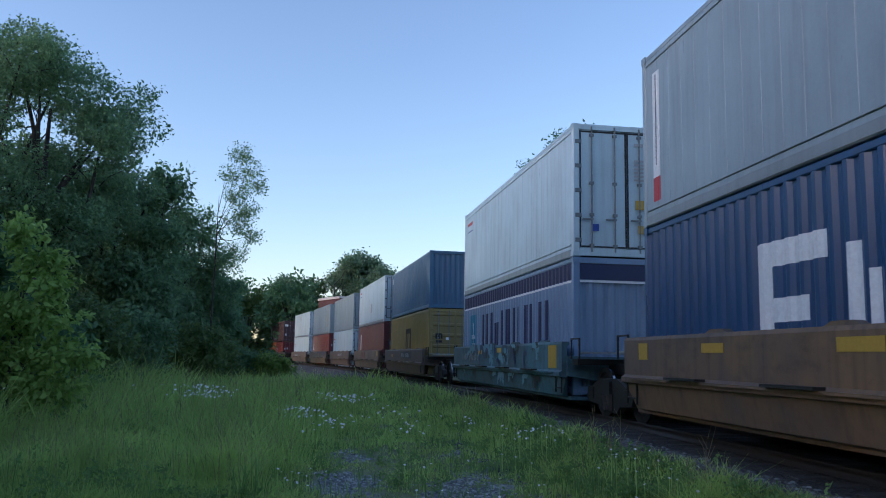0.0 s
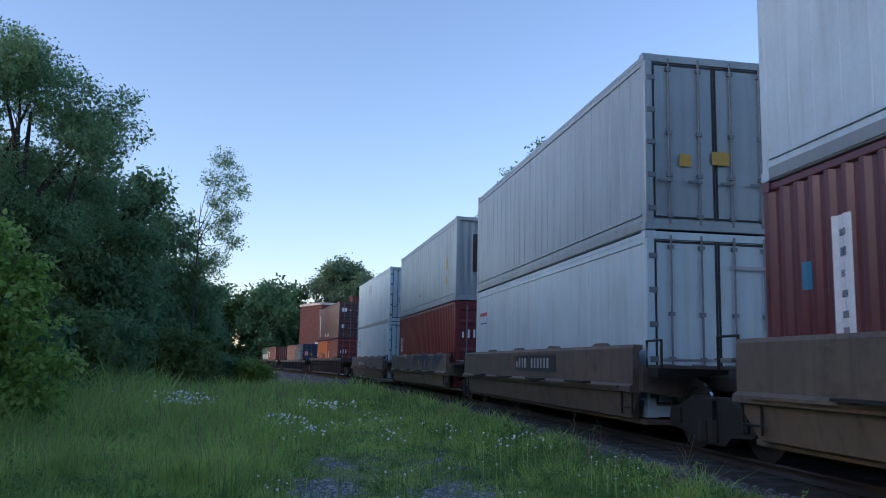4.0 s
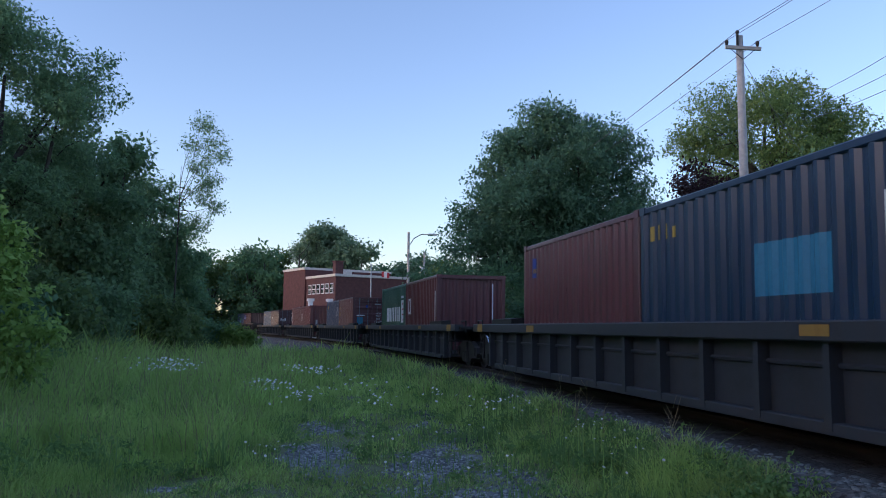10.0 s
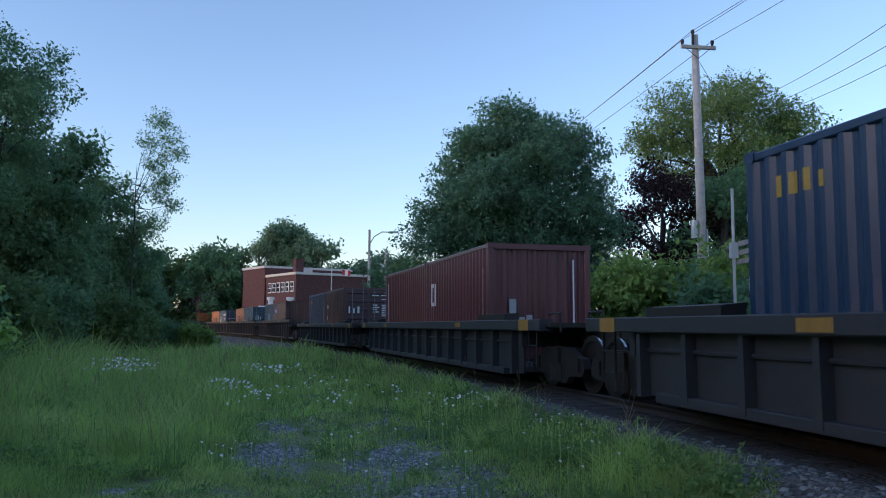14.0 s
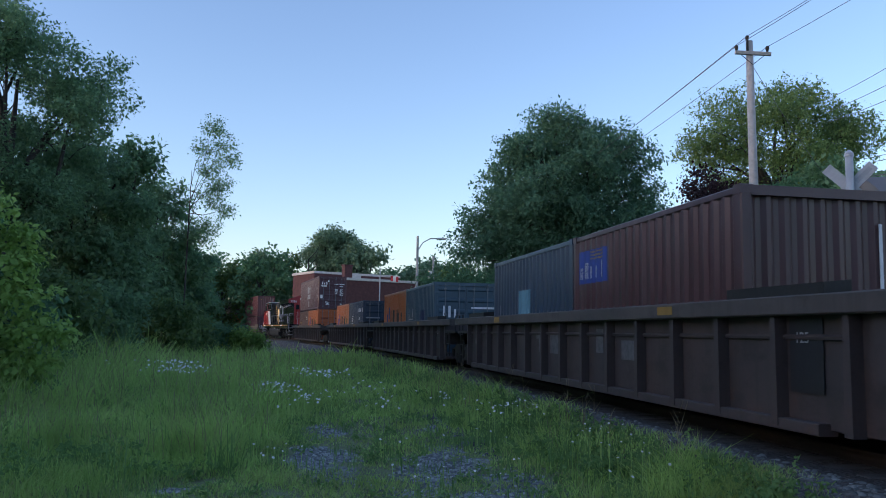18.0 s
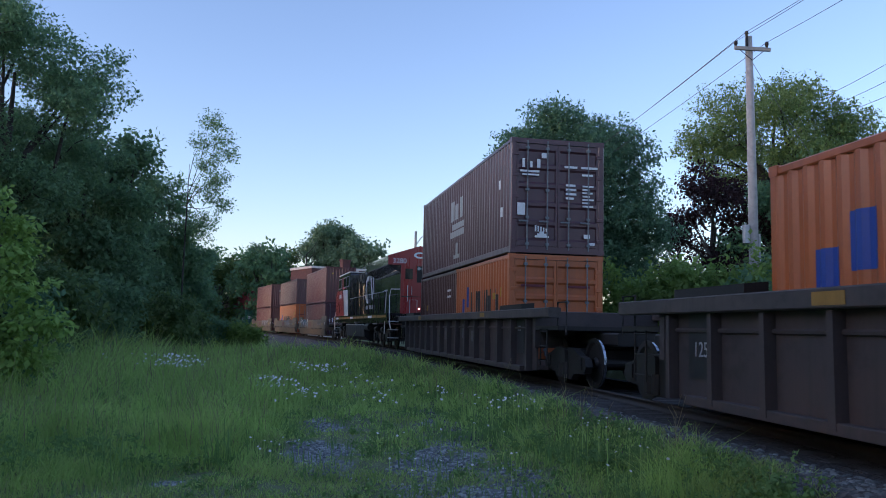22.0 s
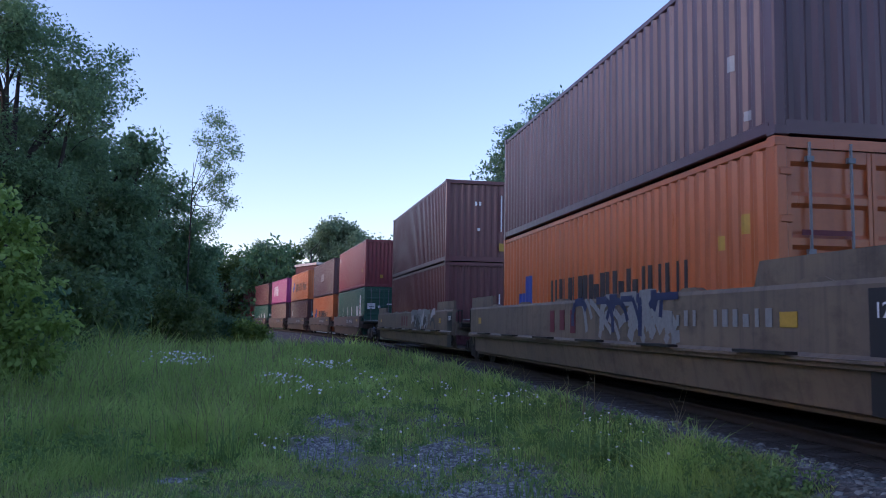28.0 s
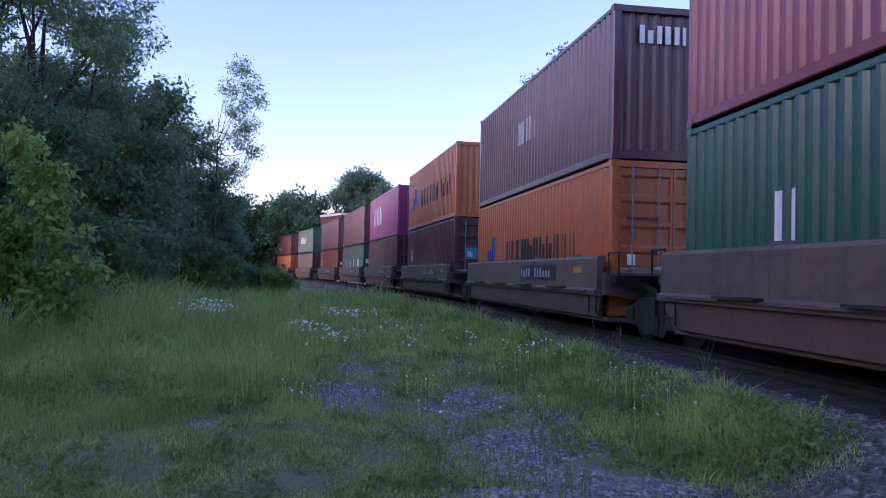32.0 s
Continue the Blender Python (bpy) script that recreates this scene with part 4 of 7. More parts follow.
stack(98.2, (True, "white", "smooth", "doors", "smooth white refrigerated container with a red name", lease_red(1.95) + [("side", letters(0.75, 2.45, 0.09, 0.12, 8, 21) + lines(1.1, 2.25, 0.3, 4, 0.09), "grey"), hazard("side", 0.9, 1.35, 0.32), ("side", [(0.95, 0.95, 0.16, 0.22)], "blue"), ("door", letters(1.35, 2.2, 0.08, 0.14, 4, 7) + letters(1.8, 2.2, 0.08, 0.14, 5, 8) + lines(1.4, 1.2, 0.5, 3), "grey")], G),
      (True, "white", "smooth", "doors", "dented white refrigerated container with worn lettering", [("side", far(L4, letters(4.6, 2.0, 0.3, 0.5, 3, 4, 0.3, False)), "grey"), ("door", [(1.0, 1.55, 0.22, 0.17)], "yellow"), hazard("door", 1.95, 1.2, 0.26), ("door", [(0.42, 1.0, 0.2, 0.28)], "grey"), ("door", letters(1.4, 2.4, 0.07, 0.12, 4, 7) + letters(1.8, 2.4, 0.07, 0.12, 5, 8) + lines(1.4, 2.0, 0.4, 4), "grey")], G))
stack(120.49, [(False, "red", "ribs", "doors", "short red container with white leasing marks", [red_mark(L2, 1.0), ("door", letters(0.18, 1.45, 0.17, 0.3, 3, 1), "white"), ("door", letters(1.5, 1.75, 0.09, 0.13, 8, 2) + letters(1.85, 1.5, 0.09, 0.13, 4, 2), "white")], G), (False, "orange", "ribs", "doors", "short orange container with a faded dark name", orange_marks(L2, 1.08, 0.6, 8, 0.32), G)],
      (True, "brown", "ribs", "doors", "dark brown container with an upright white strip", [("side", far(L4, [(0.95, 0.35, 0.3, 1.9)]), "white"), ("side", far(L4, letters(1.01, 2.0, 0.16, 0.14, 8, 3, 0.3, True)), "dark"), ("door", [(0.22, 2.1, 0.42, 0.3)], "white"), ("door", [(0.85, 2.15, 0.1, 0.13), (0.25, 0.8, 0.2, 0.3), (1.98, 0.4, 0.13, 0.1), (2.1, 0.2, 0.13, 0.1)], "white"), door_ids(6, "grey"), ("side", [(0.5, 0.9, 0.06, 0.16), (0.75, 1.4, 0.06, 0.16)], "white"), ("side", [(5.5, 0.3, 0.9, 0.28), (7.3, 0.3, 0.6, 0.28)], "grey")], G))
stack(143.29, [(False, "navy", "ribs", "doors", "short navy container with a red and white mark", [("door", [(0.2, 1.35, 0.4, 0.5)], "red"), ("door", [(0.26, 1.4, 0.1, 0.4), (0.44, 1.4, 0.1, 0.4), (0.36, 1.5, 0.08, 0.2)], "white"), hazard("door", 0.78, 1.4, 0.28), ("door", letters(1.5, 1.55, 0.09, 0.16, 4, 3) + letters(1.5, 1.3, 0.09, 0.16, 4, 4) + letters(1.98, 1.55, 0.07, 0.16, 4, 5) + lines(1.5, 1.05, 0.2, 2), "white"), ("side", far(L2, [(3.04, 1.15, 1.4, 0.6)]), "teal"), ("side", far(L2, letters(0.3, 2.05, 0.18, 0.22, 4, 6)), "yellow"), ("side", upright_id(0.85, 1.9, 3, 12) + upright_id(0.4, 1.9, 5, 7), "white")], G), (False, "rust", "ribs", "doors", "short red-brown container with a blue square", [("side", far(L2, [(0.6, 1.85, 0.28, 0.42)]), "blue"), ("side", far(L2, [(0.66, 1.95, 0.16, 0.1)]), "yellow")], G)])
stack(165.33, [(False, "brick", "ribs", "wall", "short red container with white leasing marks", [red_mark(L2), ("end", upright_id(1.95, 2.15, 4, 9, 0.09, 0.13), "white"), ("side", upright_id(0.35, 1.9, 6, 11), "white")], G), (False, "green", "ribs", "doors", "short green container with large white block letters", [("side", far(L2, letters(1.27, 1.03, 0.76, 0.62, 4, 10, 0.2)), "white"), ("side", far(L2, [(5.07, 0.97, 0.45, 0.95)]), "white"), ("side", far(L2, [(5.14, 1.06 + k * 0.22, 0.3, 0.06) for k in range(4)]), "red"), ("side", [(0.5, 2.0, 0.5, 0.1)], "white")], G)])
k10 = [("door", [(0.28, 0.95, 0.36, 0.42)], "teal"), ("door", letters(0.26, 1.42, 0.1, 0.12, 4, 8), "white"), ("door", letters(1.36, 2.1, 0.08, 0.14, 4, 3) + letters(1.85, 2.1, 0.07, 0.14, 6, 4) + letters(1.88, 1.88, 0.08, 0.14, 4, 5) + lines(1.9, 1.5, 0.26, 7, 0.12), "grey"), ("door", [(0.82, 1.95, 0.12, 0.16)], "blue"), ("side", far(L2, letters(0.35, 1.85, 0.3, 0.38, 4, 15, 0.16, True)), "yellow"), ("side", upright_id(1.1, 2.2, 7, 3, 0.1, 0.14) + upright_id(0.95, 2.2, 8, 3, 0.1, 0.14) + [(0.5, 0.9, 0.12, 0.16)], "white")]
stack(187.82, [(False, "rust", "ribs", "doors", "short dark red container with an upright yellow name", k10, G), (False, "deep_blue", "ribs", "doors", "short blue container with a small yellow mark", [("side", far(L2, letters(0.45, 2.05, 0.18, 0.22, 4, 6)), "yellow"), ("side", upright_id(0.5, 2.0, 3, 11) + upright_id(0.9, 2.0, 3, 5), "white")], G)])
for ob, mid, z in list(MOVING):
    if ob["label"].startswith("short dark red container"):
        for i, w in enumerate(("MGW", "TARE", "NET", "CU.CAP")):
            text_part(w, 0.13, INK["white"], ob, pose(0.36, -L2 / 2 - 0.016, 1.6 - i * 0.165, 90, 0, 0))
stack(209.65, [(False, "brick", "ribs", "wall", "short red container with a grey patch", [red_mark(L2), ("end", upright_id(2.0, 2.1, 9, 10, 0.08, 0.12), "white"), ("side", upright_id(0.4, 1.9, 6, 11), "white"), ("end", [(0.5, 0.75, 0.16, 0.6), (0.66, 0.55, 0.2, 0.4), (0.9, 0.65, 0.14, 0.35)], "grey")], G), (False, "brick", "ribs", "doors", "short dark red container with faded marks", [("side", far(L2, upright_id(0.35, 2.0, 5, 6, 0.12, 0.18)), "white")], G)])
stack(231.73, [(False, "brown", "ribs", "doors", "short dark brown container with an upright white name", [("side", far(L2, letters(0.75, 1.55, 0.32, 0.5, 3, 4, 0.2, True)), "white"), ("side", upright_id(0.4, 2.1, 6, 12), "white"), ("door", letters(0.2, 1.35, 0.18, 0.32, 3, 4), "white"), door_ids(8)], G), (False, "deep_blue", "ribs", "doors", "short blue container with a small yellow mark", [("side", far(L2, letters(0.45, 2.05, 0.18, 0.22, 4, 6)), "yellow"), ("side", upright_id(0.45, 2.0, 3, 12), "white")], G)])
stack(255.23, [(False, "brown", "ribs", "wall", "short maroon container with a blue and white sign", [("side", far(L2, [(0.2, 1.68, 1.45, 0.6)]), "blue"), ("side", far(L2, letters(0.32, 1.76, 0.2, 0.3, 5, 3, 0.25)), "white"), ("side", far(L2, [(0.9, 2.1 + i * 0.06, 0.6, 0.03) for i in range(3)]), "yellow"), ("end", upright_id(1.85, 2.0, 9, 8, 0.1, 0.14), "white")], G), (False, "dusk_blue", "ribs", "doors", "short dusky blue container with a paler patch", [("side", far(L2, [(2.3, 0.9, 0.9, 0.85)]), "sky"), ("side", far(L2, letters(0.5, 1.1, 0.2, 0.35, 3, 7)), "grey"), ("side", [(0.5, 0.4, 0.06, 1.6)], "grey")], G)])
stack(275.85, [(False, "slate", "ribs", "doors", "short slate grey container with a white outline mark", [("side", far(L2, letters(0.75, 1.35, 0.2, 0.36, 4, 8) + [(0.7, 1.25, 1.0, 0.05)]), "grey"), ("side", far(L2, [(3.4, 0.75, 0.75, 0.85)]), "dark"), ("door", letters(0.3, 1.3, 0.17, 0.42, 3, 8), "white"), ("door", letters(1.4, 1.6, 0.09, 0.14, 4, 3) + letters(1.85, 1.6, 0.08, 0.14, 5, 3) + letters(1.85, 1.36, 0.1, 0.16, 4, 3), "white")], G), (False, "orange", "ribs", "doors", "short orange container with a faded dark name", orange_marks(L2, 1.2, 0.72, 7, 0.36), G)])
stack(295.75, [(False, "navy", "ribs", "doors", "short navy container with white number panels", [("side", far(L2, letters(0.75, 0.95, 0.16, 0.3, 7, 6, 0.2) + letters(0.95, 0.72, 0.12, 0.16, 8, 8, 0.2) + [(1.3, 1.35, 0.5, 0.09), (1.4, 1.5, 0.45, 0.08), (1.5, 1.65, 0.38, 0.07)]), "white"), ("side", letters(0.32, 1.92, 0.16, 0.22, 5, 2) + letters(1.42, 1.92, 0.16, 0.22, 4, 2) + letters(1.42, 1.44, 0.16, 0.16, 3, 2), "white"), ("side", [(0.4, 0.95, 0.14, 0.28)], "yellow"), ("door", letters(1.3, 1.55, 0.16, 0.2, 4, 4) + letters(1.3, 1.28, 0.16, 0.18, 5, 5), "white"), ("door", letters(0.2, 1.5, 0.14, 0.12, 5, 4), "grey")], G), (False, "orange", "ribs", "doors", "short orange container with a faded dark name", orange_marks(L2, 1.2, 0.72, 7, 0.36) + [hazard("side", 1.6, 1.3, 0.24), ("side", [(0.7, 1.25, 0.26, 0.4)], "yellow")], G)])
stack(319.11, [(False, "orange", "ribs", "doors", "short orange container with a blue mark and dark name", orange_marks(L2, 1.2, 0.75, 7, 0.36) + orange_door() + [("side", [(0.72, 1.55, 0.2, 0.24)], "yellow"), hazard("side", 1.4, 1.5, 0.24)], G), (False, "brown", "ribs", "doors", "short dark brown container with a small yellow mark", [("side", far(L2, letters(0.5, 1.35, 0.2, 0.28, 4, 5)), "yellow"), ("side", letters(0.8, 1.9, 0.1, 0.14, 5, 6) + letters(0.8, 1.7, 0.1, 0.14, 5, 7) + [(1.2, 1.0, 0.1, 0.2)], "white")], G)],
      (True, "plum", "ribs", "doors", "dark plum container with a white wave mark", [("side", far(L4, [(5.1, 1.6, 0.42, 0.65), (5.7, 1.6, 0.5, 0.5), (6.35, 1.6, 0.45, 0.65), (5.0, 1.05, 2.0, 0.2), (5.2, 1.3, 1.8, 0.18)]), "grey"), ("side", far(L4, [(5.9, 0.45, 0.2, 0.4), (5.6, 0.35, 0.8, 0.12)]), "grey"), ("side", [(0.9, 1.0, 0.1, 0.25), (1.0, 1.75, 0.22, 0.24)], "white"), ("door", letters(0.24, 2.15, 0.16, 0.22, 3, 4) + [(0.22, 2.03, 0.5, 0.05), (0.28, 1.95, 0.44, 0.04)], "white"), ("door", [(0.78, 2.4, 0.13, 0.13), (0.16, 0.95, 0.2, 0.3), (1.9, 0.42, 0.16, 0.1), (2.05, 0.25, 0.14, 0.07)], "white"), ("door", [(0.62 + i * 0.06, 0.4 + i * 0.05, 0.36 - i * 0.12, 0.05) for i in range(3)] + [(0.62 + i * 0.07, 0.55, 0.035, 0.16 - 0.02 * i) for i in range(5)], "white"), door_ids(12)], G))
stack(366.71, (False, "plum", "ribs", "doors", "dark maroon container with upright white letters", [("side", far(L4, letters(0.95, 1.55, 0.32, 0.5, 3, 9, 0.2, True)), "white"), ("door", letters(0.3, 1.0, 0.2, 0.36, 3, 9), "white")], G), (True, "rust", "ribs", "wall", "dull red-brown container with a yellow label", [("end", [(1.95, 0.45, 0.22, 0.32)], "yellow"), ("end", [(2.0, 1.2, 0.05, 1.3)], "grey"), hazard("end", 0.45, 2.3, 0.16), ("side", [(0.5, 0.3, 0.12, 0.12)], "white")], G))
stack(386.19, (True, "orange", "ribs", "doors", "orange container with a blue mark and dark name", orange_marks(L4, 1.0, 0.85, 11, 0.42) + orange_door() + [("side", [(0.62, 1.85, 0.18, 0.24)], "yellow"), hazard("side", 1.15, 1.7, 0.26)], G), (False, "plum", "ribs", "wall", "dark brown container with a scuffed end", [("end", upright_id(2.0, 2.0, 9, 10, 0.07, 0.11), "white"), ("side", [(0.9, 1.0, 0.12, 0.2), (0.55, 0.3, 0.12, 0.12)], "grey")], G))
stack(406.04, (True, "rust", "ribs", "wall", "plain red-brown corrugated container", [("end", [(0.25, 0.9, 0.1, 0.1), (1.95, 0.6, 0.05, 1.2)], "white")], G), (True, "rust", "ribs", "wall", "plain red-brown corrugated container", [("end", [(1.95, 0.4, 0.22, 0.28)], "yellow"), ("end", [(2.0, 1.1, 0.05, 1.3), (1.15, 1.1, 0.1, 0.1), (1.05, 2.0, 0.08, 0.14), (1.2, 2.0, 0.08, 0.14)], "white"), ("side", far(L4, upright_id(0.5, 2.2, 3, 8, 0.14, 0.2)), "grey")], G))
stack(428.06, (True, "green", "ribs", "doors", "green container with spaced white block letters", [("side", far(L4, sum([letters(b, 0.98, 0.62, 0.78, 1, sd) for b, sd in ((2.35, 2), (4.55, 11), (6.75, 4), (8.95, 5))], [])), "white"), ("side", far(L4, [(10.2, 0.98, 0.5, 1.45)]), "white"), ("side", far(L4, [(10.27, 1.15 + k * 0.34, 0.36, 0.1) for k in range(4)]), "red"), ("door", [(0.2, 1.55, 0.48, 0.36)], "white"), ("door", [(0.3, 1.66, 0.3, 0.08)], "dark"), ("door", [(0.85, 1.62, 0.14, 0.14)], "white"), ("door", letters(1.4, 1.8, 0.09, 0.14, 4, 3) + letters(1.85, 1.8, 0.08, 0.14, 5, 3) + letters(1.85, 1.6, 0.08, 0.12, 3, 3), "white"), ("side", upright_id(1.0, 2.3, 3, 10), "white")], G), (True, "crimson", "ribs", "wall", "crimson corrugated container with yellow labels", [("side", far(L4, letters(0.4, 2.2, 0.16, 0.3, 2, 4)), "white"), ("end", [(0.95, 0.55, 0.18, 0.2)], "yellow"), hazard("end", 1.75, 0.5, 0.22), ("end", upright_id(1.95, 2.4, 5, 11, 0.07, 0.1), "white"), hazard("side", 0.75, 0.9, 0.24), ("side", [(1.2, 0.95, 0.14, 0.2)], "yellow")], G))
stack(443.42, (True, "orange", "ribs", "doors", "orange container with a blue mark and dark name", orange_marks(L4, 1.0, 0.85, 11, 0.42) + orange_door(), G), (True, "plum", "ribs", "wall", "dark plum container with white block letters on its end", [("end", letters(0.5, 2.2, 0.3, 0.34, 3, 9, 0.15), "white"), ("side", far(L4, letters(4.4, 1.3, 0.4, 0.6, 5, 9, 0.2)), "grey")], G))
stack(459.76, (True, "brown", "ribs", "doors", "dark brown container with a blue mark on its door", [("door", [(0.4, 1.3, 0.5, 0.42)], "teal"), ("door", [(0.5, 1.4, 0.2, 0.2)], "white"), ("side", far(L4, [(1.2, 1.3, 0.6, 0.6)]), "grey")], G), (True, "orange", "ribs", "wall", "orange container with a blue mark and dark name", orange_marks(L4, 1.0, 1.0, 9, 0.62), G))
stack(475.91, (True, "brown", "ribs", "doors", "dark red-brown corrugated container with worn doors", [], G), (True, "magenta", "ribs", "wall", "bright magenta container with large white letters", [("side", far(L4, letters(2.2, 0.95, 1.1, 1.2, 3, 2, 0.15)), "white")], G))
stack(491.3, (True, "green", "ribs", "doors", "dark green container with spaced white letters", [("side", far(L4, sum([letters(b, 0.98, 0.62, 0.78, 1, sd) for b, sd in ((2.35, 2), (4.55, 11), (6.75, 4), (8.95, 5))], [])), "white"), ("door", [(0.2, 1.4, 0.4, 0.3)], "white")], G), (True, "rust", "ribs", "wall", "dull rust-red corrugated container on the train", [], G))
stack(507.0, (True, "red", "ribs", "doors", "bright red corrugated container with a white mark", [red_mark(L4), ("door", [(0.25, 1.4, 0.5, 0.25)], "white")], G), (True, "rust", "ribs", "wall", "dull rust-red corrugated container on the train", [], G))
stack(526.0, (True, "brown", "ribs", "doors", "dark red-brown corrugated container with worn doors", [], G), (True, "green", "ribs", "wall", "dark green container with spaced white letters", [("side", far(L4, letters(2.5, 1.2, 0.7, 0.8, 4, 5, 0.6)), "white")], G))
stack(545.0, (True, "orange", "ribs", "doors", "orange container with a dark name", orange_marks(L4, 1.0, 0.85, 11, 0.42), G), (True, "brick", "ribs", "wall", "dark red corrugated container with a white mark", [red_mark(L4)], G))
for s_, lower_, upper_ in ((583.0, "brick", "crimson"), (602.0, "green", "rust"), (621.0, "brown", "magenta"), (640.0, "orange", "brown")):
    stack(s_, (True, lower_, "ribs", "doors", "far corrugated container in the lower row", [], G), (True, upper_, "ribs", "wall", "far corrugated container in the upper row", [], G))
stack(564.0, (True, "brown", "ribs", "doors", "dark red-brown corrugated container with worn doors", [], G), (True, "magenta", "ribs", "wall", "bright magenta container with large white letters", [("side", far(L4, letters(2.2, 0.95, 1.1, 1.2, 3, 2, 0.15)), "white")], G))


def side_marks(c, bars, ink, x=-1.526, label=""):
    """Flat marks on a well car's side; bars are (along from the middle towards the near end, up, width, height)."""
    for a, z, w, h in bars:
        part("painted_mark", Mesh().box(x - 0.002, x + 0.004, -a - w, -a, z, z + h), INK[ink], c, label)


def scrawl(c, a0, a1, z0, z1, inks, seed, x=-1.526, big=1.0):
    """Sprayed paint: slanting curved strokes."""
    rnd = random.Random(seed)
    for k, ink in enumerate(inks):
        for _ in range(9):
            m = Mesh()
            a, z = rnd.uniform(a0, a1), rnd.uniform(z0, z1 - 0.1)
            ang, turn, w = rnd.uniform(0.5, 2.6), rnd.uniform(-0.9, 0.9), rnd.uniform(0.035, 0.10) * (0.6 + 0.4 * big)
            xx = x - 0.003 * k - 0.001 * rnd.random()
            p = []
            for _ in range(6):
                p.append((a, z))
                a, z, ang = a + 0.13 * big * math.cos(ang), z + 0.13 * big * math.sin(ang), ang + turn
            p = [(u, min(max(v, z0), z1)) for u, v in p]
            for (u0, v0), (u1, v1) in zip(p, p[1:]):
                d = math.hypot(u1 - u0, v1 - v0) or 1
                nx, nz = -(v1 - v0) / d * w, (u1 - u0) / d * w
                m.quad((xx, -u0 - nx, v0 + nz), (xx, -u1 - nx, v1 + nz), (xx, -u1 + nx, v1 - nz), (xx, -u0 + nx, v0 - nz))
            part("graffiti_stroke", m, INK[ink], c)


BLOCK3 = lambda a, z, w, h: [(a + w * i * 1.1, z + h * (0.12 if i == 1 else 0), w * 0.5, h * (0.88 if i == 1 else 1)) for i in range(3)]


def number_board(c, a, z, seed, board=True):
    if board:
        side_marks(c, [(a - 0.08, z - 0.07, 3.0, 0.34)], "black")
    m = [(p, q, w, h) for p, q, w, h in letters(a, z, 0.18, 0.2, 4, seed, 0.25) + letters(a + 1.2, z, 0.18, 0.2, 6, seed + 1, 0.25)]
    side_marks(c, m, "grey" if board else "ash", -1.530)


c = car("short", 0.75, "orange", "weathered orange-brown well car with large dark red letters")
side_marks(c, BLOCK3(0.6, 0.95, 0.62, 0.42), "maroon")
side_marks(c, [(-5.6, 1.1, 0.35, 0.25), (-3.4, 1.2, 0.6, 0.12), (-0.5, 1.2, 0.7, 0.14)], "yellow")
c = car("short", 16.78, "turquoise", "well car sprayed over with turquoise graffiti")
number_board(c, -4.6, 1.02, 4, False)
scrawl(c, -3.4, 4.6, 0.88, 1.4, ("sky", "black", "sky", "dark"), 5)
scrawl(c, -5.4, 5.2, 0.40, 0.70, ("black", "sky"), 9, -1.50)
side_marks(c, [(-2.2, 1.2, 0.7, 0.14), (0.4, 1.24, 0.5, 0.12), (5.3, 0.9, 0.6, 0.48)], "yellow")
c = car("short", 36.45, "umber", "dull brown well car with a black number board")
number_board(c, 0.2, 1.06, 6)
side_marks(c, [(-3.4, 1.08, 0.4, 0.12)], "yellow")
c = car("short", 51.71, "tan", "tan well car with large dark red letters")
side_marks(c, BLOCK3(-2.2, 0.92, 0.75, 0.46), "maroon")
side_marks(c, [(5.4, 1.1, 0.4, 0.3)], "yellow")
c = car("short", 67.27, "umber", "dull brown well car with faded marks")
number_board(c, -0.4, 1.06, 9)
c = car("short", 82.62, "tan", "tan well car streaked with graffiti")
scrawl(c, -5.2, 5.4, 0.9, 1.36, ("ash", "dark", "black", "dark"), 15, big=1.5)
side_marks(c, [(0.9, 1.1, 0.5, 0.14)], "yellow")
c = car("short", 98.2, "umber", "brown well car with a black number board")
number_board(c, -2.78, 0.97, 12)
car("ribbed", 120.49, "brown", "dark brown ribbed well car", top=1.42)
for s in (143.29, 165.33, 187.82, 209.65, 231.73):
    c = car("ribbed", s, "black", "black ribbed well car with yellow reflectors", top=1.22)
for s in (255.23, 275.85, 295.75, 319.11):
    c = car("ribbed", s, "brown", "rusty brown ribbed well car with yellow reflectors", top=1.53)
    side_marks(c, [(7.2, 0.55, 0.55, 0.75)], "black", -1.36)
    text_part("125", 0.16, INK["grey"], c, pose(-1.368, -7.42, 1.1, 90, 0, -90))
    side_marks(c, [(-7.85, 0.5, 0.72, 0.86)], "black", -1.36)
    text_part("125", 0.27, INK["grey"], c, pose(-1.368, 7.5, 0.86, 90, 0, -90))
    side_marks(c, [(-1.9, 1.0, 0.5, 0.1), (-1.72, 0.72, 0.14, 0.28), (-0.95, 0.72, 0.6, 0.38), (1.6, 0.8, 0.32, 0.4), (2.7, 0.72, 0.75, 0.3)], "worn", -1.348)
scr = 40
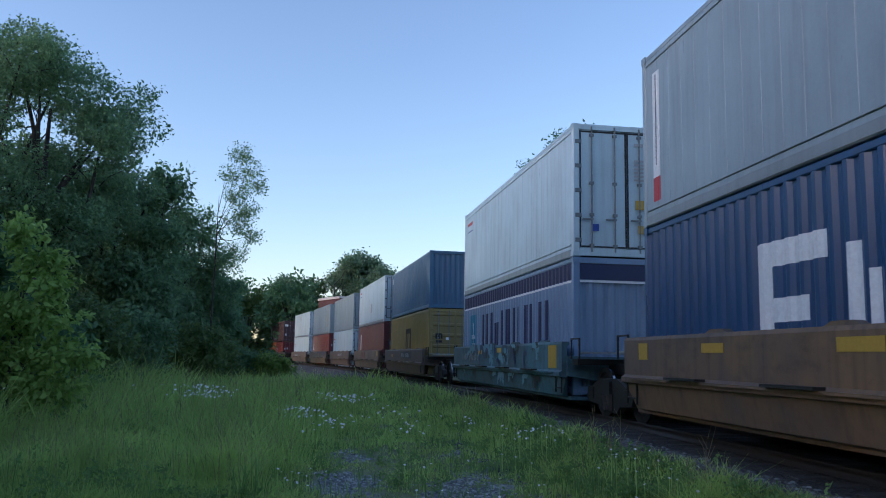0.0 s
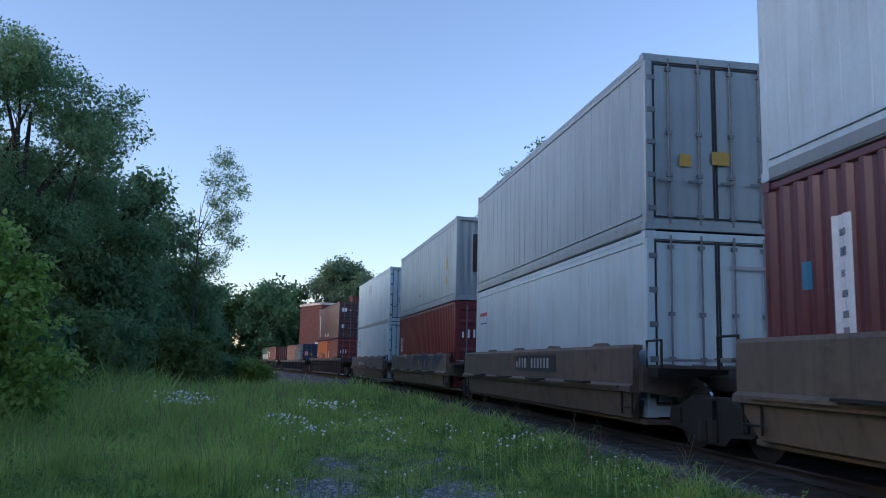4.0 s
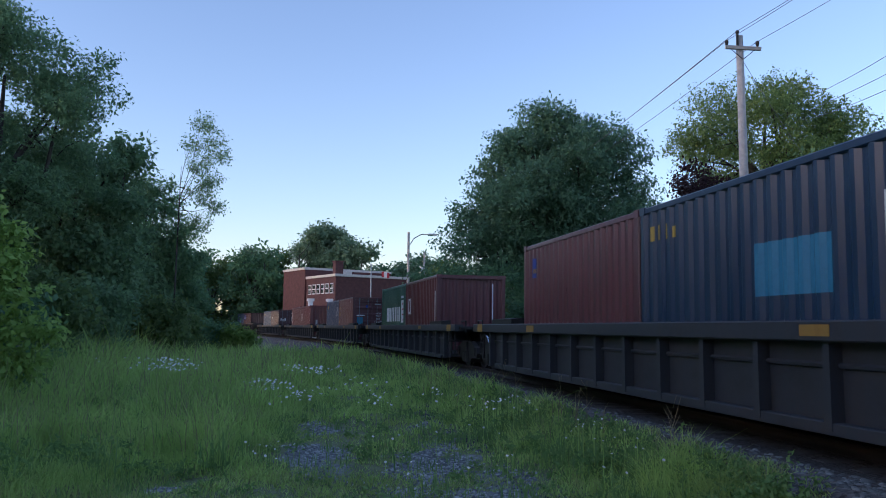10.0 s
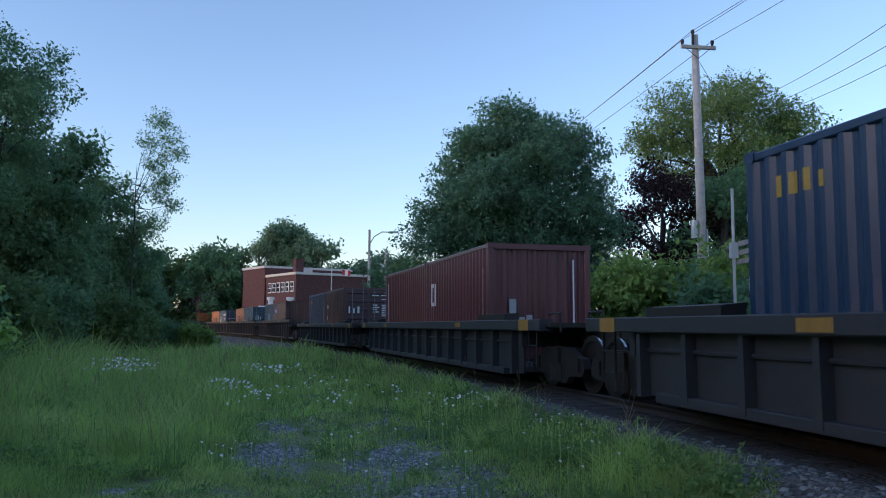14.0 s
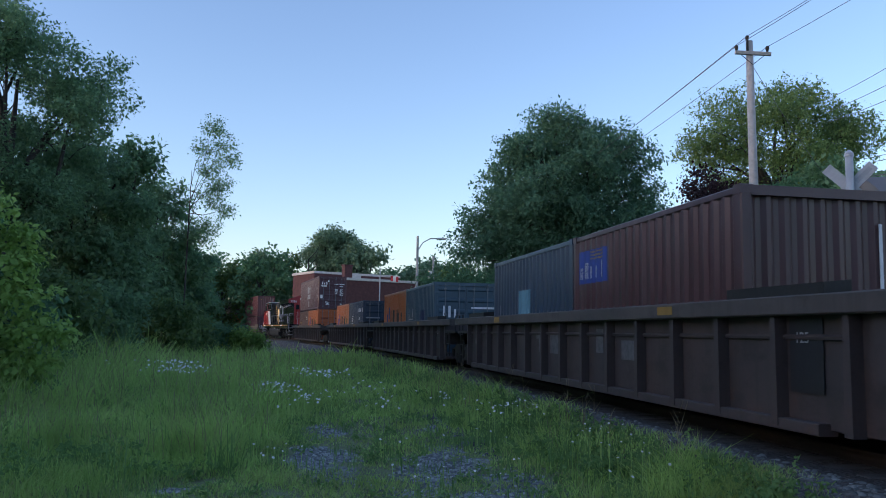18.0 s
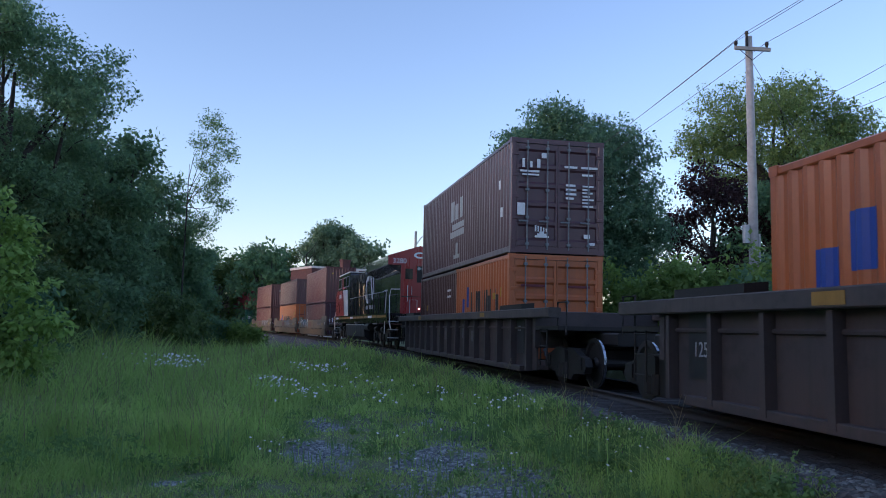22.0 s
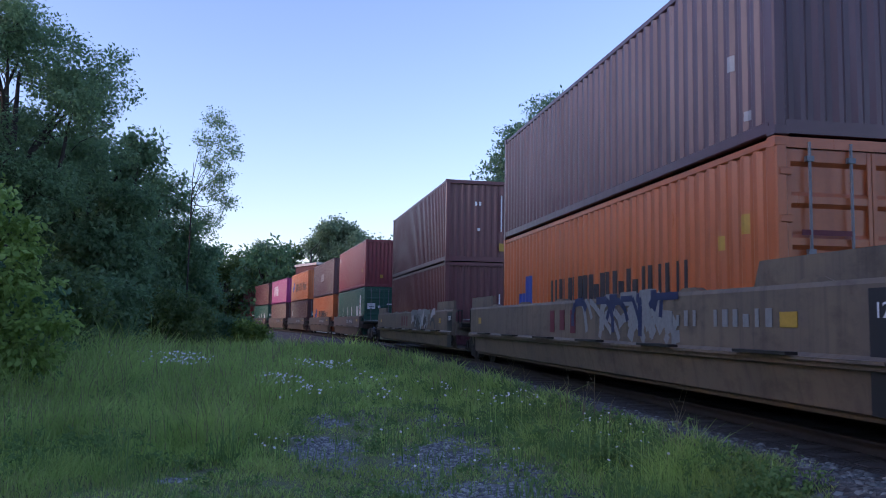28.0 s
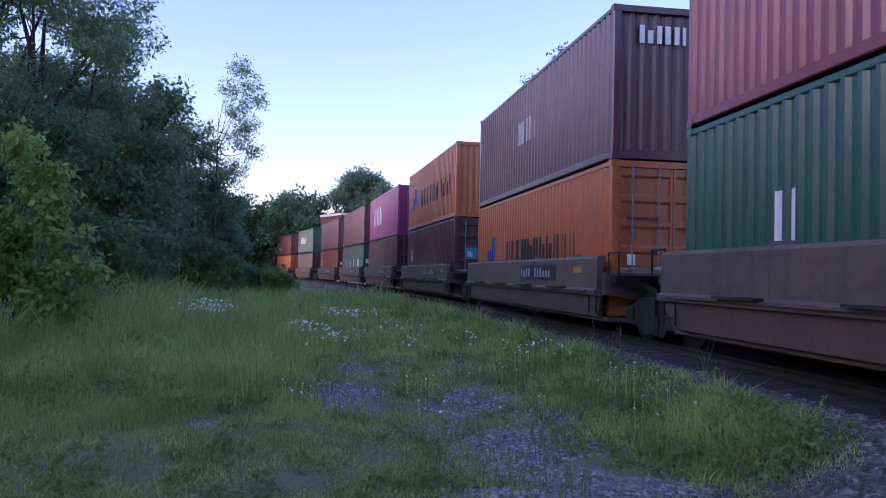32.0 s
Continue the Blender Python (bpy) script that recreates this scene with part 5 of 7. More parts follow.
for s, l in ((366.71, "tan well car with blue and white graffiti"), (386.19, "tan well car with dark letters and pale graffiti"), (406.04, "tan well car with black and white graffiti")):
    c = car("long", s, "tan", l)
    scr += 1
    side_marks(c, BLOCK3(-1.2, 0.95, 0.55, 0.42), "maroon")
    g0, g1 = {366.71: (-6.6, -2.0), 386.19: (0.8, 3.8), 406.04: (1.5, 5.3)}[s]
    scrawl(c, g0, g1, 0.88, 1.5, ("sky", "white", "dark") if s < 380 else ("ash", "ash", "dark") if s < 400 else ("ash", "grey", "black", "ash"), scr, big=1.7)
    side_marks(c, [(6.6, 1.1, 0.3, 0.16), (-7.6, 1.1, 0.3, 0.16)], "yellow")
    if s < 400:
        number_board(c, 4.0, 1.1, scr, False)
    side_marks(c, [(7.95, 0.35, 0.62, 1.1)], "black")
    text_part("125 T" if s > 367 else "125", 0.2, INK["white"], c, pose(-1.532, -8.26, 1.25, 90, 0, -90))
for s in (428.06, 443.42, 459.76, 475.91, 491.3, 507.0, 526.0, 545.0, 564.0, 583.0, 602.0, 621.0, 640.0):
    c = car("short", s, "umber", "dull brown well car with a black number board")
    number_board(c, 0.8, 1.04, int(s))
    side_marks(c, [(4.9, 1.14, 0.5, 0.12)], "yellow")

# ---- the helper locomotive in the middle of the train ----
def locomotive():
    lo = thing("locomotive", "black, red and white diesel locomotive coupled mid-train", "locomotive")
    # running gear
    part("underframe", Mesh().box(-1.42, 1.42, -10.4, 11.0, 1.25, 1.52, 0.03), HOOD_BLACK, lo)
    for sx in (-1, 1):
        part("walkway", Mesh().box(*sorted((sx * 0.9, sx * 1.55)), -10.2, 10.6, 1.66, 1.72), HOOD_BLACK, lo)
        part("side_sill", Mesh().box(*sorted((sx * 1.48, sx * 1.55)), -10.2, 10.6, 1.34, 1.66), HOOD_BLACK, lo)
        y = -9.9
        k = 0
        while y < 10.0:
            part("reflective_stripe", Mesh().box(*sorted((sx * 1.551, sx * 1.556)), y, y + 1.25, 1.52, 1.65), STRIPE_YELLOW if k % 5 != 3 else INK["white"], lo)
            y += 1.42
            k += 1
    tank = part("fuel_tank", Mesh().prism([(-1.47, 1.22), (1.47, 1.22), (1.5, 1.1), (1.45, 0.5), (1.1, 0.28), (-1.1, 0.28), (-1.45, 0.5), (-1.5, 1.1)], 1, -2.8, 4.9), TANK_BLACK, lo)
    part("tank_edge", Mesh().box(-1.52, -1.49, -2.75, 4.85, 1.16, 1.2), STEEL, tank)
    part("fuel_filler", Mesh().tube([(-1.45, 0.6, 1.2), (-1.52, 0.6, 1.36)], 0.07, 8), STEEL, tank)
    part("air_reservoir", Mesh().tube([(-1.35, -4.3, 1.05), (-1.35, -2.95, 1.05)], 0.2, 12), IRON, lo)
    frame_ = shared("locomotive_truck_frame", lambda: Mesh().prism([(-2.5, 0.5), (-2.3, 0.85), (-1.3, 0.95), (-0.7, 0.72), (0.7, 0.72), (1.3, 0.95), (2.3, 0.85), (2.5, 0.5), (2.2, 0.4), (1.5, 0.55), (0.6, 0.42), (-0.6, 0.42), (-1.5, 0.55), (-2.2, 0.4)], 0, -0.08, 0.08))
    box_ = shared("axle_box", lambda: Mesh().box(-0.12, 0.12, -0.2, 0.2, 0.34, 0.76, 0.03))
    for yy in (-6.9, 7.7):
        for q in (-1.12, 1.12):
            part("truck_frame", frame_, IRON, lo, place=pose(q, yy, 0))
        for dy in (-1.9, 0, 1.9):
            for q in (-1, 1):
                w = part("wheel", shared("wheel", wheel_mesh), IRON, lo, place=pose(q * 0.66, yy + dy, 0.53, 0, 0, 0 if q > 0 else 180) @ Matrix.Diagonal((1, 1.15, 1.15, 1)))
                part("axle_box", box_, IRON, lo, place=pose(q * 1.16, yy + dy, 0))
            part("axle", shared("axle", lambda: Mesh()), IRON, lo, place=pose(0, yy + dy, 0.53))
        for dy in (-1.0, 0.95):
            part("sand_pipe", Mesh().tube([(-1.25, yy + dy, 1.2), (-1.25, yy + dy, 0.6), (-1.2, yy + dy + 0.15, 0.25)], 0.03, 6), IRON, lo)
            part("brake_cylinder", Mesh().tube([(-1.3, yy + dy - 0.25, 0.95), (-1.3, yy + dy + 0.25, 0.95)], 0.13, 10), IRON, lo)
    # long hood
    hood = part("engine_hood", Mesh().prism([(-0.88, 1.72), (-0.88, 4.2), (-0.78, 4.4), (-0.3, 4.5), (0.3, 4.5), (0.78, 4.4), (0.88, 4.2), (0.88, 1.72)], 1, -4.6, 3.5), HOOD_BLACK, lo)
    for i in range(10):
        y = -4.45 + i * 0.78
        d = part("hood_door", Mesh().box(-0.894, -0.87, y, y + 0.75, 1.95, 4.1), HOOD_BLACK, hood)
        part("door_latch", Mesh().box(-0.925, -0.905, y + 0.6, y + 0.64, 2.7, 2.95), STEEL, d)
    part("inverter_cabinet", Mesh().box(-0.94, 0.94, 1.6, 3.5, 1.72, 4.45, 0.05), HOOD_BLACK, lo)
    part("grille", Mesh().box(-1.02, -0.995, 1.85, 2.45, 3.85, 4.3), IRON, lo)
    part("cabinet_panel", Mesh().box(-1.02, -0.995, 2.6, 3.3, 2.2, 4.0, 0.01), HOOD_BLACK, lo)
    part("brake_grid_box", Mesh().prism([(-0.95, 3.6), (-1.0, 3.7), (-1.0, 4.35), (-0.7, 4.56), (0.7, 4.56), (1.0, 4.35), (1.0, 3.7), (0.95, 3.6)], 1, 0.75, 1.95), HOOD_BLACK, lo)
    for i in range(8):
        part("louvre", Mesh().box(-1.02, -0.995, 0.85, 1.5, 3.72 + i * 0.07, 3.75 + i * 0.07), IRON, lo)
    part("exhaust_stack", Mesh().box(-0.35, 0.35, -3.2, -2.5, 4.3, 4.55, 0.05), IRON, lo)
    # radiator section with its wide wings
    part("radiator_hood", Mesh().box(-0.9, 0.9, -10.0, -4.6, 1.72, 4.0), HOOD_BLACK, lo)
    part("radiator_wing", Mesh().prism([(-0.92, 3.62), (-1.55, 4.02), (-1.55, 4.46), (0, 4.96), (1.55, 4.46), (1.55, 4.02), (0.92, 3.62)], 1, -10.05, -3.5), HOOD_BLACK, lo)
    rear = part("rear_panel", Mesh().prism([(-1.55, 4.02), (-1.55, 4.46), (0, 4.96), (1.55, 4.46), (1.55, 4.02)], 1, -10.12, -10.05), HOOD_RED, lo, "red painted rear panel")
    part("rear_wall", Mesh().box(-0.92, 0.92, -10.14, -10.0, 1.72, 4.02), HOOD_RED, lo)
    for x in (-0.72, 0.42):
        part("rear_window", Mesh().box(x, x + 0.34 + (0.02 if x < 0 else 0), -10.16, -10.14, 3.35, 3.85), GLASS, lo)
    part("headlight_recess", Mesh().box(-0.16, 0.22, -10.165, -10.14, 3.2, 3.98), IRON, lo)
    for x in (-0.06, 0.13):
        part("headlight", Mesh().disc((x, -10.18, 3.86), 1, 0.075, 0.03, 14), STEEL, lo)
    part("marker_lamp", Mesh().disc((-0.02, -10.16, 1.95), 1, 0.035, 0.03, 10), glow("white_marker_lamp", (1.0, 0.9, 0.85), 3.0), lo)
    part("rear_door_handle", Mesh().tube([(-0.4, -10.2, 2.6), (-0.4, -10.2, 3.0)], 0.015, 6), WHITE_POST, lo)
    for x in (-1.0, 1.0):
        text_part("3280", 0.34, INK["white"], rear, pose(x, -10.125, 4.22 - 0.02, 90, 0, 0), "road_number")
    half_ring = [(0.30 * math.cos(t), 0.15 * math.sin(t)) for t in [radians(60 + 24 * k) for k in range(11)]]
    half_ring += [(p * 0.6, q * 0.5) for p, q in half_ring[::-1]]
    part("emblem", Mesh().prism([(p - 0.02, q + 4.5) for p, q in half_ring], 1, -10.13, -10.12), INK["white"], rear, "white half ring emblem")
    part("emblem", Mesh().prism([(0.1, 4.64), (0.22, 4.64), (0.4, 4.36), (0.28, 4.36)], 1, -10.13, -10.12), INK["white"], rear, "white slanting bar emblem")
    # large emblem and line of print on the hood side
    def band(pts, w, label):
        m, pts = Mesh(), [Vector(p) for p in pts]
        for i, p in enumerate(pts):
            d = (pts[min(i + 1, len(pts) - 1)] - pts[max(i - 1, 0)]).normalized()
            m.v += [(-0.93, p.x - d.y * w / 2, p.y + d.x * w / 2), (-0.93, p.x + d.y * w / 2, p.y - d.x * w / 2)]
        m.f += [(2 * i, 2 * i + 1, 2 * i + 3, 2 * i + 2) for i in range(len(pts) - 1)]
        part("emblem", m, INK["faded"], lo, label)
    band([(-0.55, 3.9), (-0.1, 3.9), (0.2, 3.84), (0.42, 3.66), (0.52, 3.4), (0.52, 3.05), (0.42, 2.78), (0.2, 2.6), (-0.1, 2.55), (-0.85, 2.55)], 0.28, "large white open ring on the hood")
    band([(-1.15, 3.95), (-1.9, 2.6)], 0.34, "large white slanting bar on the hood")
    band([(-2.12, 3.98), (-2.12, 2.9)], 0.26, "large white upright bar on the hood")
    for k in range(9):
        part("painted_mark", Mesh().box(-0.93, -0.91, 0.45 - k * 0.33 - 0.2, 0.45 - k * 0.33, 2.08, 2.08 + (0.06 if k in (3, 6) else 0.22)), INK["grey"], lo)
    # cab and nose
    part("cab", Mesh().prism([(3.5, 1.72), (3.5, 4.3), (3.7, 4.5), (8.9, 4.5), (9.2, 4.4), (9.45, 3.5), (9.45, 1.72)], 0, -1.5, 1.5), HOOD_BLACK, lo)
    part("nose", Mesh().prism([(9.45, 1.72), (9.45, 3.5), (10.6, 3.4), (10.85, 3.1), (10.9, 1.72)], 0, -1.3, 1.3), HOOD_RED, lo)
    part("cab_red_side", Mesh().prism([(9.44, 1.73), (9.44, 3.5), (6.85, 3.45), (5.75, 1.73)], 0, -1.515, -1.501), HOOD_RED, lo)
    part("white_stripe", Mesh().prism([(6.85, 3.45), (4.7, 3.4), (4.05, 1.73), (5.75, 1.73)], 0, -1.516, -1.502), HOOD_WHITE, lo)
    part("nose_side", Mesh().prism([(9.45, 1.73), (9.45, 3.48), (10.5, 3.38), (10.8, 3.0), (10.85, 1.73)], 0, -1.5, -1.28), HOOD_RED, lo)
    part("cab_shoulder", Mesh().prism([(7.4, 3.5), (7.6, 4.3), (6.3, 4.3), (5.2, 3.5)], 0, -1.512, -1.503), HOOD_RED, lo)
    part("cab_roof_edge", Mesh().box(-1.53, 1.53, 3.6, 9.0, 4.46, 4.53), HOOD_WHITE, lo)
    for y0, y1 in ((7.7, 9.1), (5.3, 6.6), (3.9, 5.0)):
        w = part("cab_window", Mesh().box(-1.53, -1.513, y0, y1, 3.58, 4.28), STEEL, lo)
        part("pane", Mesh().box(-1.54, -1.53, y0 + 0.07, y1 - 0.07, 3.65, 4.21), GLASS, w)
    part("nose_hatch", Mesh().box(-1.52, -1.5, 8.3, 8.65, 1.95, 2.55), IRON, lo)
    part("painted_mark", Mesh().box(-1.522, -1.516, 7.6, 8.7, 2.95, 3.2), INK["white"], lo)
    # handrails, steps, couplers
    def rail(name, pts, r=0.026, mat=HOOD_WHITE):
        part(name, Mesh().tube(pts, r, 6), mat, lo)
    for sx in (-1, 1):
        rail("handrail", [(sx * 1.5, -9.7, 2.78), (sx * 1.5, 3.4, 2.78)], 0.018, STEEL)
        for i in range(9):
            rail("stanchion", [(sx * 1.5, -9.1 + i * 1.62, 1.7), (sx * 1.5, -9.1 + i * 1.62, 2.78)], 0.028, IRON)
        rail("step_handrail", [(sx * 1.52, -9.35, 0.75), (sx * 1.52, -9.45, 1.75), (sx * 1.52, -9.65, 2.6), (sx * 1.5, -9.75, 2.82), (sx * 1.5, -9.0, 2.82)])
        rail("step_handrail", [(sx * 1.45, -10.75, 0.95), (sx * 1.5, -10.55, 1.25), (sx * 1.5, -10.4, 2.5), (sx * 1.42, -10.35, 2.85), (sx * 1.0, -10.35, 2.85)])
        rail("grab_iron", [(sx * 0.6, -10.2, 2.3), (sx * 0.6, -10.2, 3.05)], 0.018)
        rail("step_handrail", [(sx * 1.5, 11.2, 0.8), (sx * 1.52, 11.2, 1.6), (sx * 1.4, 11.1, 2.4)])
        rail("step_handrail", [(sx * 1.5, 10.95, 0.8), (sx * 1.52, 10.95, 1.6), (sx * 1.4, 10.9, 2.6)])
        for k in range(3):
            part("step", Mesh().box(*sorted((sx * 1.05, sx * 1.5)), -10.5, -10.1, 0.55 + k * 0.38, 0.6 + k * 0.38), STEEL, lo)
            part("step", Mesh().box(*sorted((sx * 1.05, sx * 1.5)), 10.9, 11.25, 0.55 + k * 0.38, 0.6 + k * 0.38), STEEL, lo)
    part("end_platform", Mesh().box(-1.5, 1.5, -10.75, -10.1, 1.6, 1.7).box(-0.95, 0.95, -10.8, -10.7, 0.6, 1.66), HOOD_BLACK, lo)
    part("front_platform", Mesh().box(-1.5, 1.5, 10.8, 11.3, 1.5, 1.6).box(-0.95, 0.95, 11.25, 11.35, 0.45, 1.55), HOOD_BLACK, lo)
    rail("end_gate_rail", [(-0.6, -10.75, 1.1), (-0.6, -10.75, 2.35), (-0.25, -10.75, 2.35), (-0.25, -10.75, 1.1)], 0.02, WHITE_POST)
    rail("end_rail", [(-1.0, -10.72, 2.5), (0.25, -10.72, 2.5), (0.3, -10.72, 1.7)], 0.018, IRON)
    for sy in (-1, 1):
        part("coupler", Mesh().box(-0.12, 0.12, *sorted((sy * (10.8 + 0.25 * sy), sy * (11.45 + 0.25 * sy))), 0.75, 1.0, 0.03).box(-0.2, 0.2, *sorted((sy * (11.2 + 0.25 * sy), sy * (11.5 + 0.25 * sy))), 0.7, 1.05, 0.04), IRON, lo)
    rail("roof_rail", [(-0.8, 3.4, 4.72), (-0.8, 1.9, 4.72), (-0.8, 1.9, 4.45)], 0.016, STEEL)
    part("horn", Mesh().tube([(-0.3, 0.9, 4.64), (-0.3, 1.4, 4.64)], [0.03, 0.08], 8).box(-0.34, -0.26, 0.9, 0.96, 4.4, 4.62), STEEL, lo)
    part("antenna", Mesh().tube([(0.4, 5.2, 4.55), (0.4, 5.2, 5.0)], 0.02, 6), IRON, lo)
    place_on(lo, 348.4, 0.0)


locomotive()

# ---- far side: brick building, street furniture, level crossing ----
def brick_building():
    b = thing("brick_building", "two-storey red brick building with white-framed windows", "building", place=pose(-8.55, 95.5, 0, 0, 0, 31))
    # local x runs along the long wall, y along the window wall
    part("wall", Mesh().box(0, 9.6, 0, 8.2, 0, 7.5), BRICKWORK, b)
    part("parapet", Mesh().box(-0.12, 9.72, -0.12, 8.32, 7.5, 7.8, 0.03), CONCRETE, b)
    part("rear_block", Mesh().box(-0.2, 12, 8.2, 15, 0, 8.7), BRICKWORK, b)
    part("rear_parapet", Mesh().box(-0.32, 12.1, 8.2, 15.1, 8.7, 8.98, 0.03), CONCRETE, b)
    part("chimney", Mesh().box(1.3, 2.3, 2.7, 3.5, 7.8, 9.4).box(1.22, 2.38, 2.62, 3.58, 9.4, 9.55), BRICKWORK, b)
    part("roof_hatch", Mesh().box(3.6, 4.9, 5.5, 6.6, 7.8, 8.6, 0.05), CONCRETE, b)
    for i in range(6):
        y = 0.55 + i * 1.22
        w = part("window", Mesh().box(-0.05, 0.02, y, y + 0.82, 5.55, 6.75), WHITE_FRAME, b)
        for j in range(2):
            for k in range(2):
                part("pane", Mesh().box(-0.07, -0.05, y + 0.09 + j * 0.36, y + 0.37 + j * 0.36, 5.66 + k * 0.54, 6.1 + k * 0.54), GLASS, w)
    part("doorway", Mesh().box(3.2, 4.6, -0.05, 0.02, 0, 2.3), WHITE_FRAME, b)


CONCRETE = plain("pale_coping", (0.55, 0.50, 0.46), 0.8, 0, 4)
WHITE_FRAME = paint("white_frame", (0.70, 0.70, 0.70), 0.5, 0.15)
brick_building()

shed = thing("utility_shed", "low white utility shed with two roof vents", "shed", place=pose(-12.1, 92.6, 0, 0, 0, 8))
part("wall", Mesh().box(0, 4.0, 0, 2.5, 0, 3.3), WHITE_FRAME, shed)
part("roof", Mesh().prism([(-0.2, 3.3), (2.7, 3.3), (1.25, 3.85)], 0, -0.2, 4.2), WHITE_FRAME, shed)
for x in (1.1, 3.2):
    part("vent", Mesh().tube([(x, 0.4, 3.4), (x, 0.4, 4.5)], 0.28, 10).tube([(x, 0.4, 4.5), (x, 0.4, 4.8)], 0.42, 10), WHITE_FRAME, shed)

fp = thing("flagpole", "white flagpole with a small red and white flag", "flagpole", place=pose(-4.0, 85.3, 0))
part("pole", Mesh().tube([(0, 0, 0), (0, 0, 8.1)], [0.09, 0.05], 8), WHITE_POST, fp)
part("finial", Mesh().disc((0, 0, 8.15), 2, 0.1, 0.12, 8), WHITE_POST, fp)
fl = part("flag", Mesh().box(1.1, 1.35, -0.02, 0.02, 6.85, 7.4).box(1.65, 1.9, -0.02, 0.02, 6.75, 7.3), INK["red"], fp)
part("flag_middle", Mesh().box(1.35, 1.65, -0.018, 0.018, 6.8, 7.35), WHITE_FRAME, fl)
part("flag_arm", Mesh().tube([(0, 0, 7.3), (1.1, 0, 7.3)], 0.03, 6), WHITE_POST, fp)

sl = thing("street_lamp", "tall grey street lamp with a curved arm", "street lamp", place=pose(-0.16, 77.7, 0))
part("pole", Mesh().tube([(0, 0, 0), (0, 0, 10.7)], [0.15, 0.11], 8), POLE_WOOD, sl)
part("arm", Mesh().tube([(0, 0, 9.3), (0.5, 0, 10.1), (1.2, 0, 10.5), (2.1, 0, 10.5)], 0.05, 6), STEEL, sl)
part("lantern", Mesh().box(1.9, 2.7, -0.16, 0.16, 10.4, 10.58, 0.04), STEEL, sl)
sp = thing("utility_pole", "weathered wooden utility pole with a transformer", "utility pole", place=pose(1.9, 108, 0))
part("pole", Mesh().tube([(0, 0, 0), (0, 0, 11.6)], [0.18, 0.12], 8), POLE_WOOD, sp)
part("transformer", Mesh().tube([(-0.4, 0, 8.6), (-0.4, 0, 9.7)], 0.28, 10), STEEL, sp)

# the near pole of the line, with its crossarm, braces and insulators
UP = pose(11.05, 26.6, 0)
up = thing("utility_pole", "tall grey weathered utility pole with one crossarm", "utility pole", place=UP)
part("pole", Mesh().tube([(0.02, 0, 0.5), (0, 0, 6), (-0.06, 0, 11.6)], [0.17, 0.15, 0.115], 12), POLE_WOOD, up, smooth=True)
part("crossarm", Mesh().box(-0.62, 0.62, -0.18, -0.08, 11.08, 11.2, 0.01), POLE_WOOD, up, place=pose(0, 0, 0, 0, 0, 4))
for sx in (-1, 1):
    part("brace", Mesh().tube([(sx * 0.4, -0.13, 11.08), (0, -0.13, 10.75)], 0.012, 6), IRON, up)
for x, z in ((-0.55, 11.2), (0.5, 11.2), (-0.18, 11.55)):
    part("insulator", Mesh().tube([(x, -0.13, z), (x, -0.13, z + 0.1), (x, -0.13, z + 0.17), (x, -0.13, z + 0.2)], [0.03, 0.065, 0.06, 0.03], 10), IRON, up)
part("pole_top_pin", Mesh().box(-0.21, -0.15, -0.16, -0.1, 11.2, 11.56), IRON, up)
part("conduit", Mesh().tube([(0.17, -0.1, 1.0), (0.16, -0.1, 4.9)], 0.035, 6), STEEL, up)
part("meter_box", Mesh().box(-0.34, -0.16, -0.12, 0.08, 4.6, 5.2, 0.02), STEEL, up)


def wire(name, a, b, sag, r, label="thin black overhead power line"):
    a, b = Vector(a), Vector(b)
    pts = [tuple(a.lerp(b, i / 16) - Vector((0, 0, sag * 4 * (i / 16) * (1 - i / 16)))) for i in range(17)]
    tagged(part(name, Mesh().tube(pts, r, 5), CABLE), label, "overhead wire", "overhead wires")


for dx, dz in ((-0.55, 11.38), (-0.18, 11.73), (0.5, 11.38)):
    wire("power_line", (11.05 + dx, 26.5, dz), (4.0 + dx, 92.0, 11.6), 0.9, 0.011)
    wire("power_line", (11.05 + dx, 26.5, dz), (15.0 + dx * 1.2, -14.0, 11.9), 0.7, 0.009)
wire("service_wire", (11.0, 26.6, 10.9), (34.0, 60.0, 10.0), 0.8, 0.01)
for i, z in enumerate((14.9, 14.2, 13.6)):
    wire("power_line", (22.5, 44.0, z), (15.2, 8.0, z - 2.6 - 0.3 * i), 0.7, 0.014)
for i, (z, r) in enumerate(((12.2, 0.014), (11.6, 0.016), (11.35, 0.016), (10.6, 0.03))):
    wire("power_line", (24.5, 44.0, z), (13.2, 8.0, z - 3.0), 0.9, r)

# ---- level crossing signal ----
SIGNAL_RED = glow("lit_red_lens", (1.0, 0.015, 0.02), 2.6)
LENS_CORE = glow("lit_lens_core", (1.0, 0.22, 0.02), 3.2)
sg = thing("crossing_signal", "white level crossing signal with crossbuck and red lamps", "crossing signal", place=pose(7.44, 13.85, 0, 0, 0, -30))
part("mast", Mesh().tube([(0, 0, 0.9), (0, 0, 4.8)], 0.065, 12), WHITE_POST, sg, smooth=True)
part("mast_cap", Mesh().tube([(0, 0, 4.8), (0, 0, 4.86), (0, 0, 4.92)], [0.075, 0.075, 0.02], 12), WHITE_POST, sg)
part("foundation", Mesh().box(-0.35, 0.35, -0.35, 0.35, 0.3, 0.95, 0.04), CONCRETE, sg)
part("mast_collar", Mesh().tube([(0, 0, 2.85), (0, 0, 3.1)], 0.12, 12), WHITE_POST, sg)
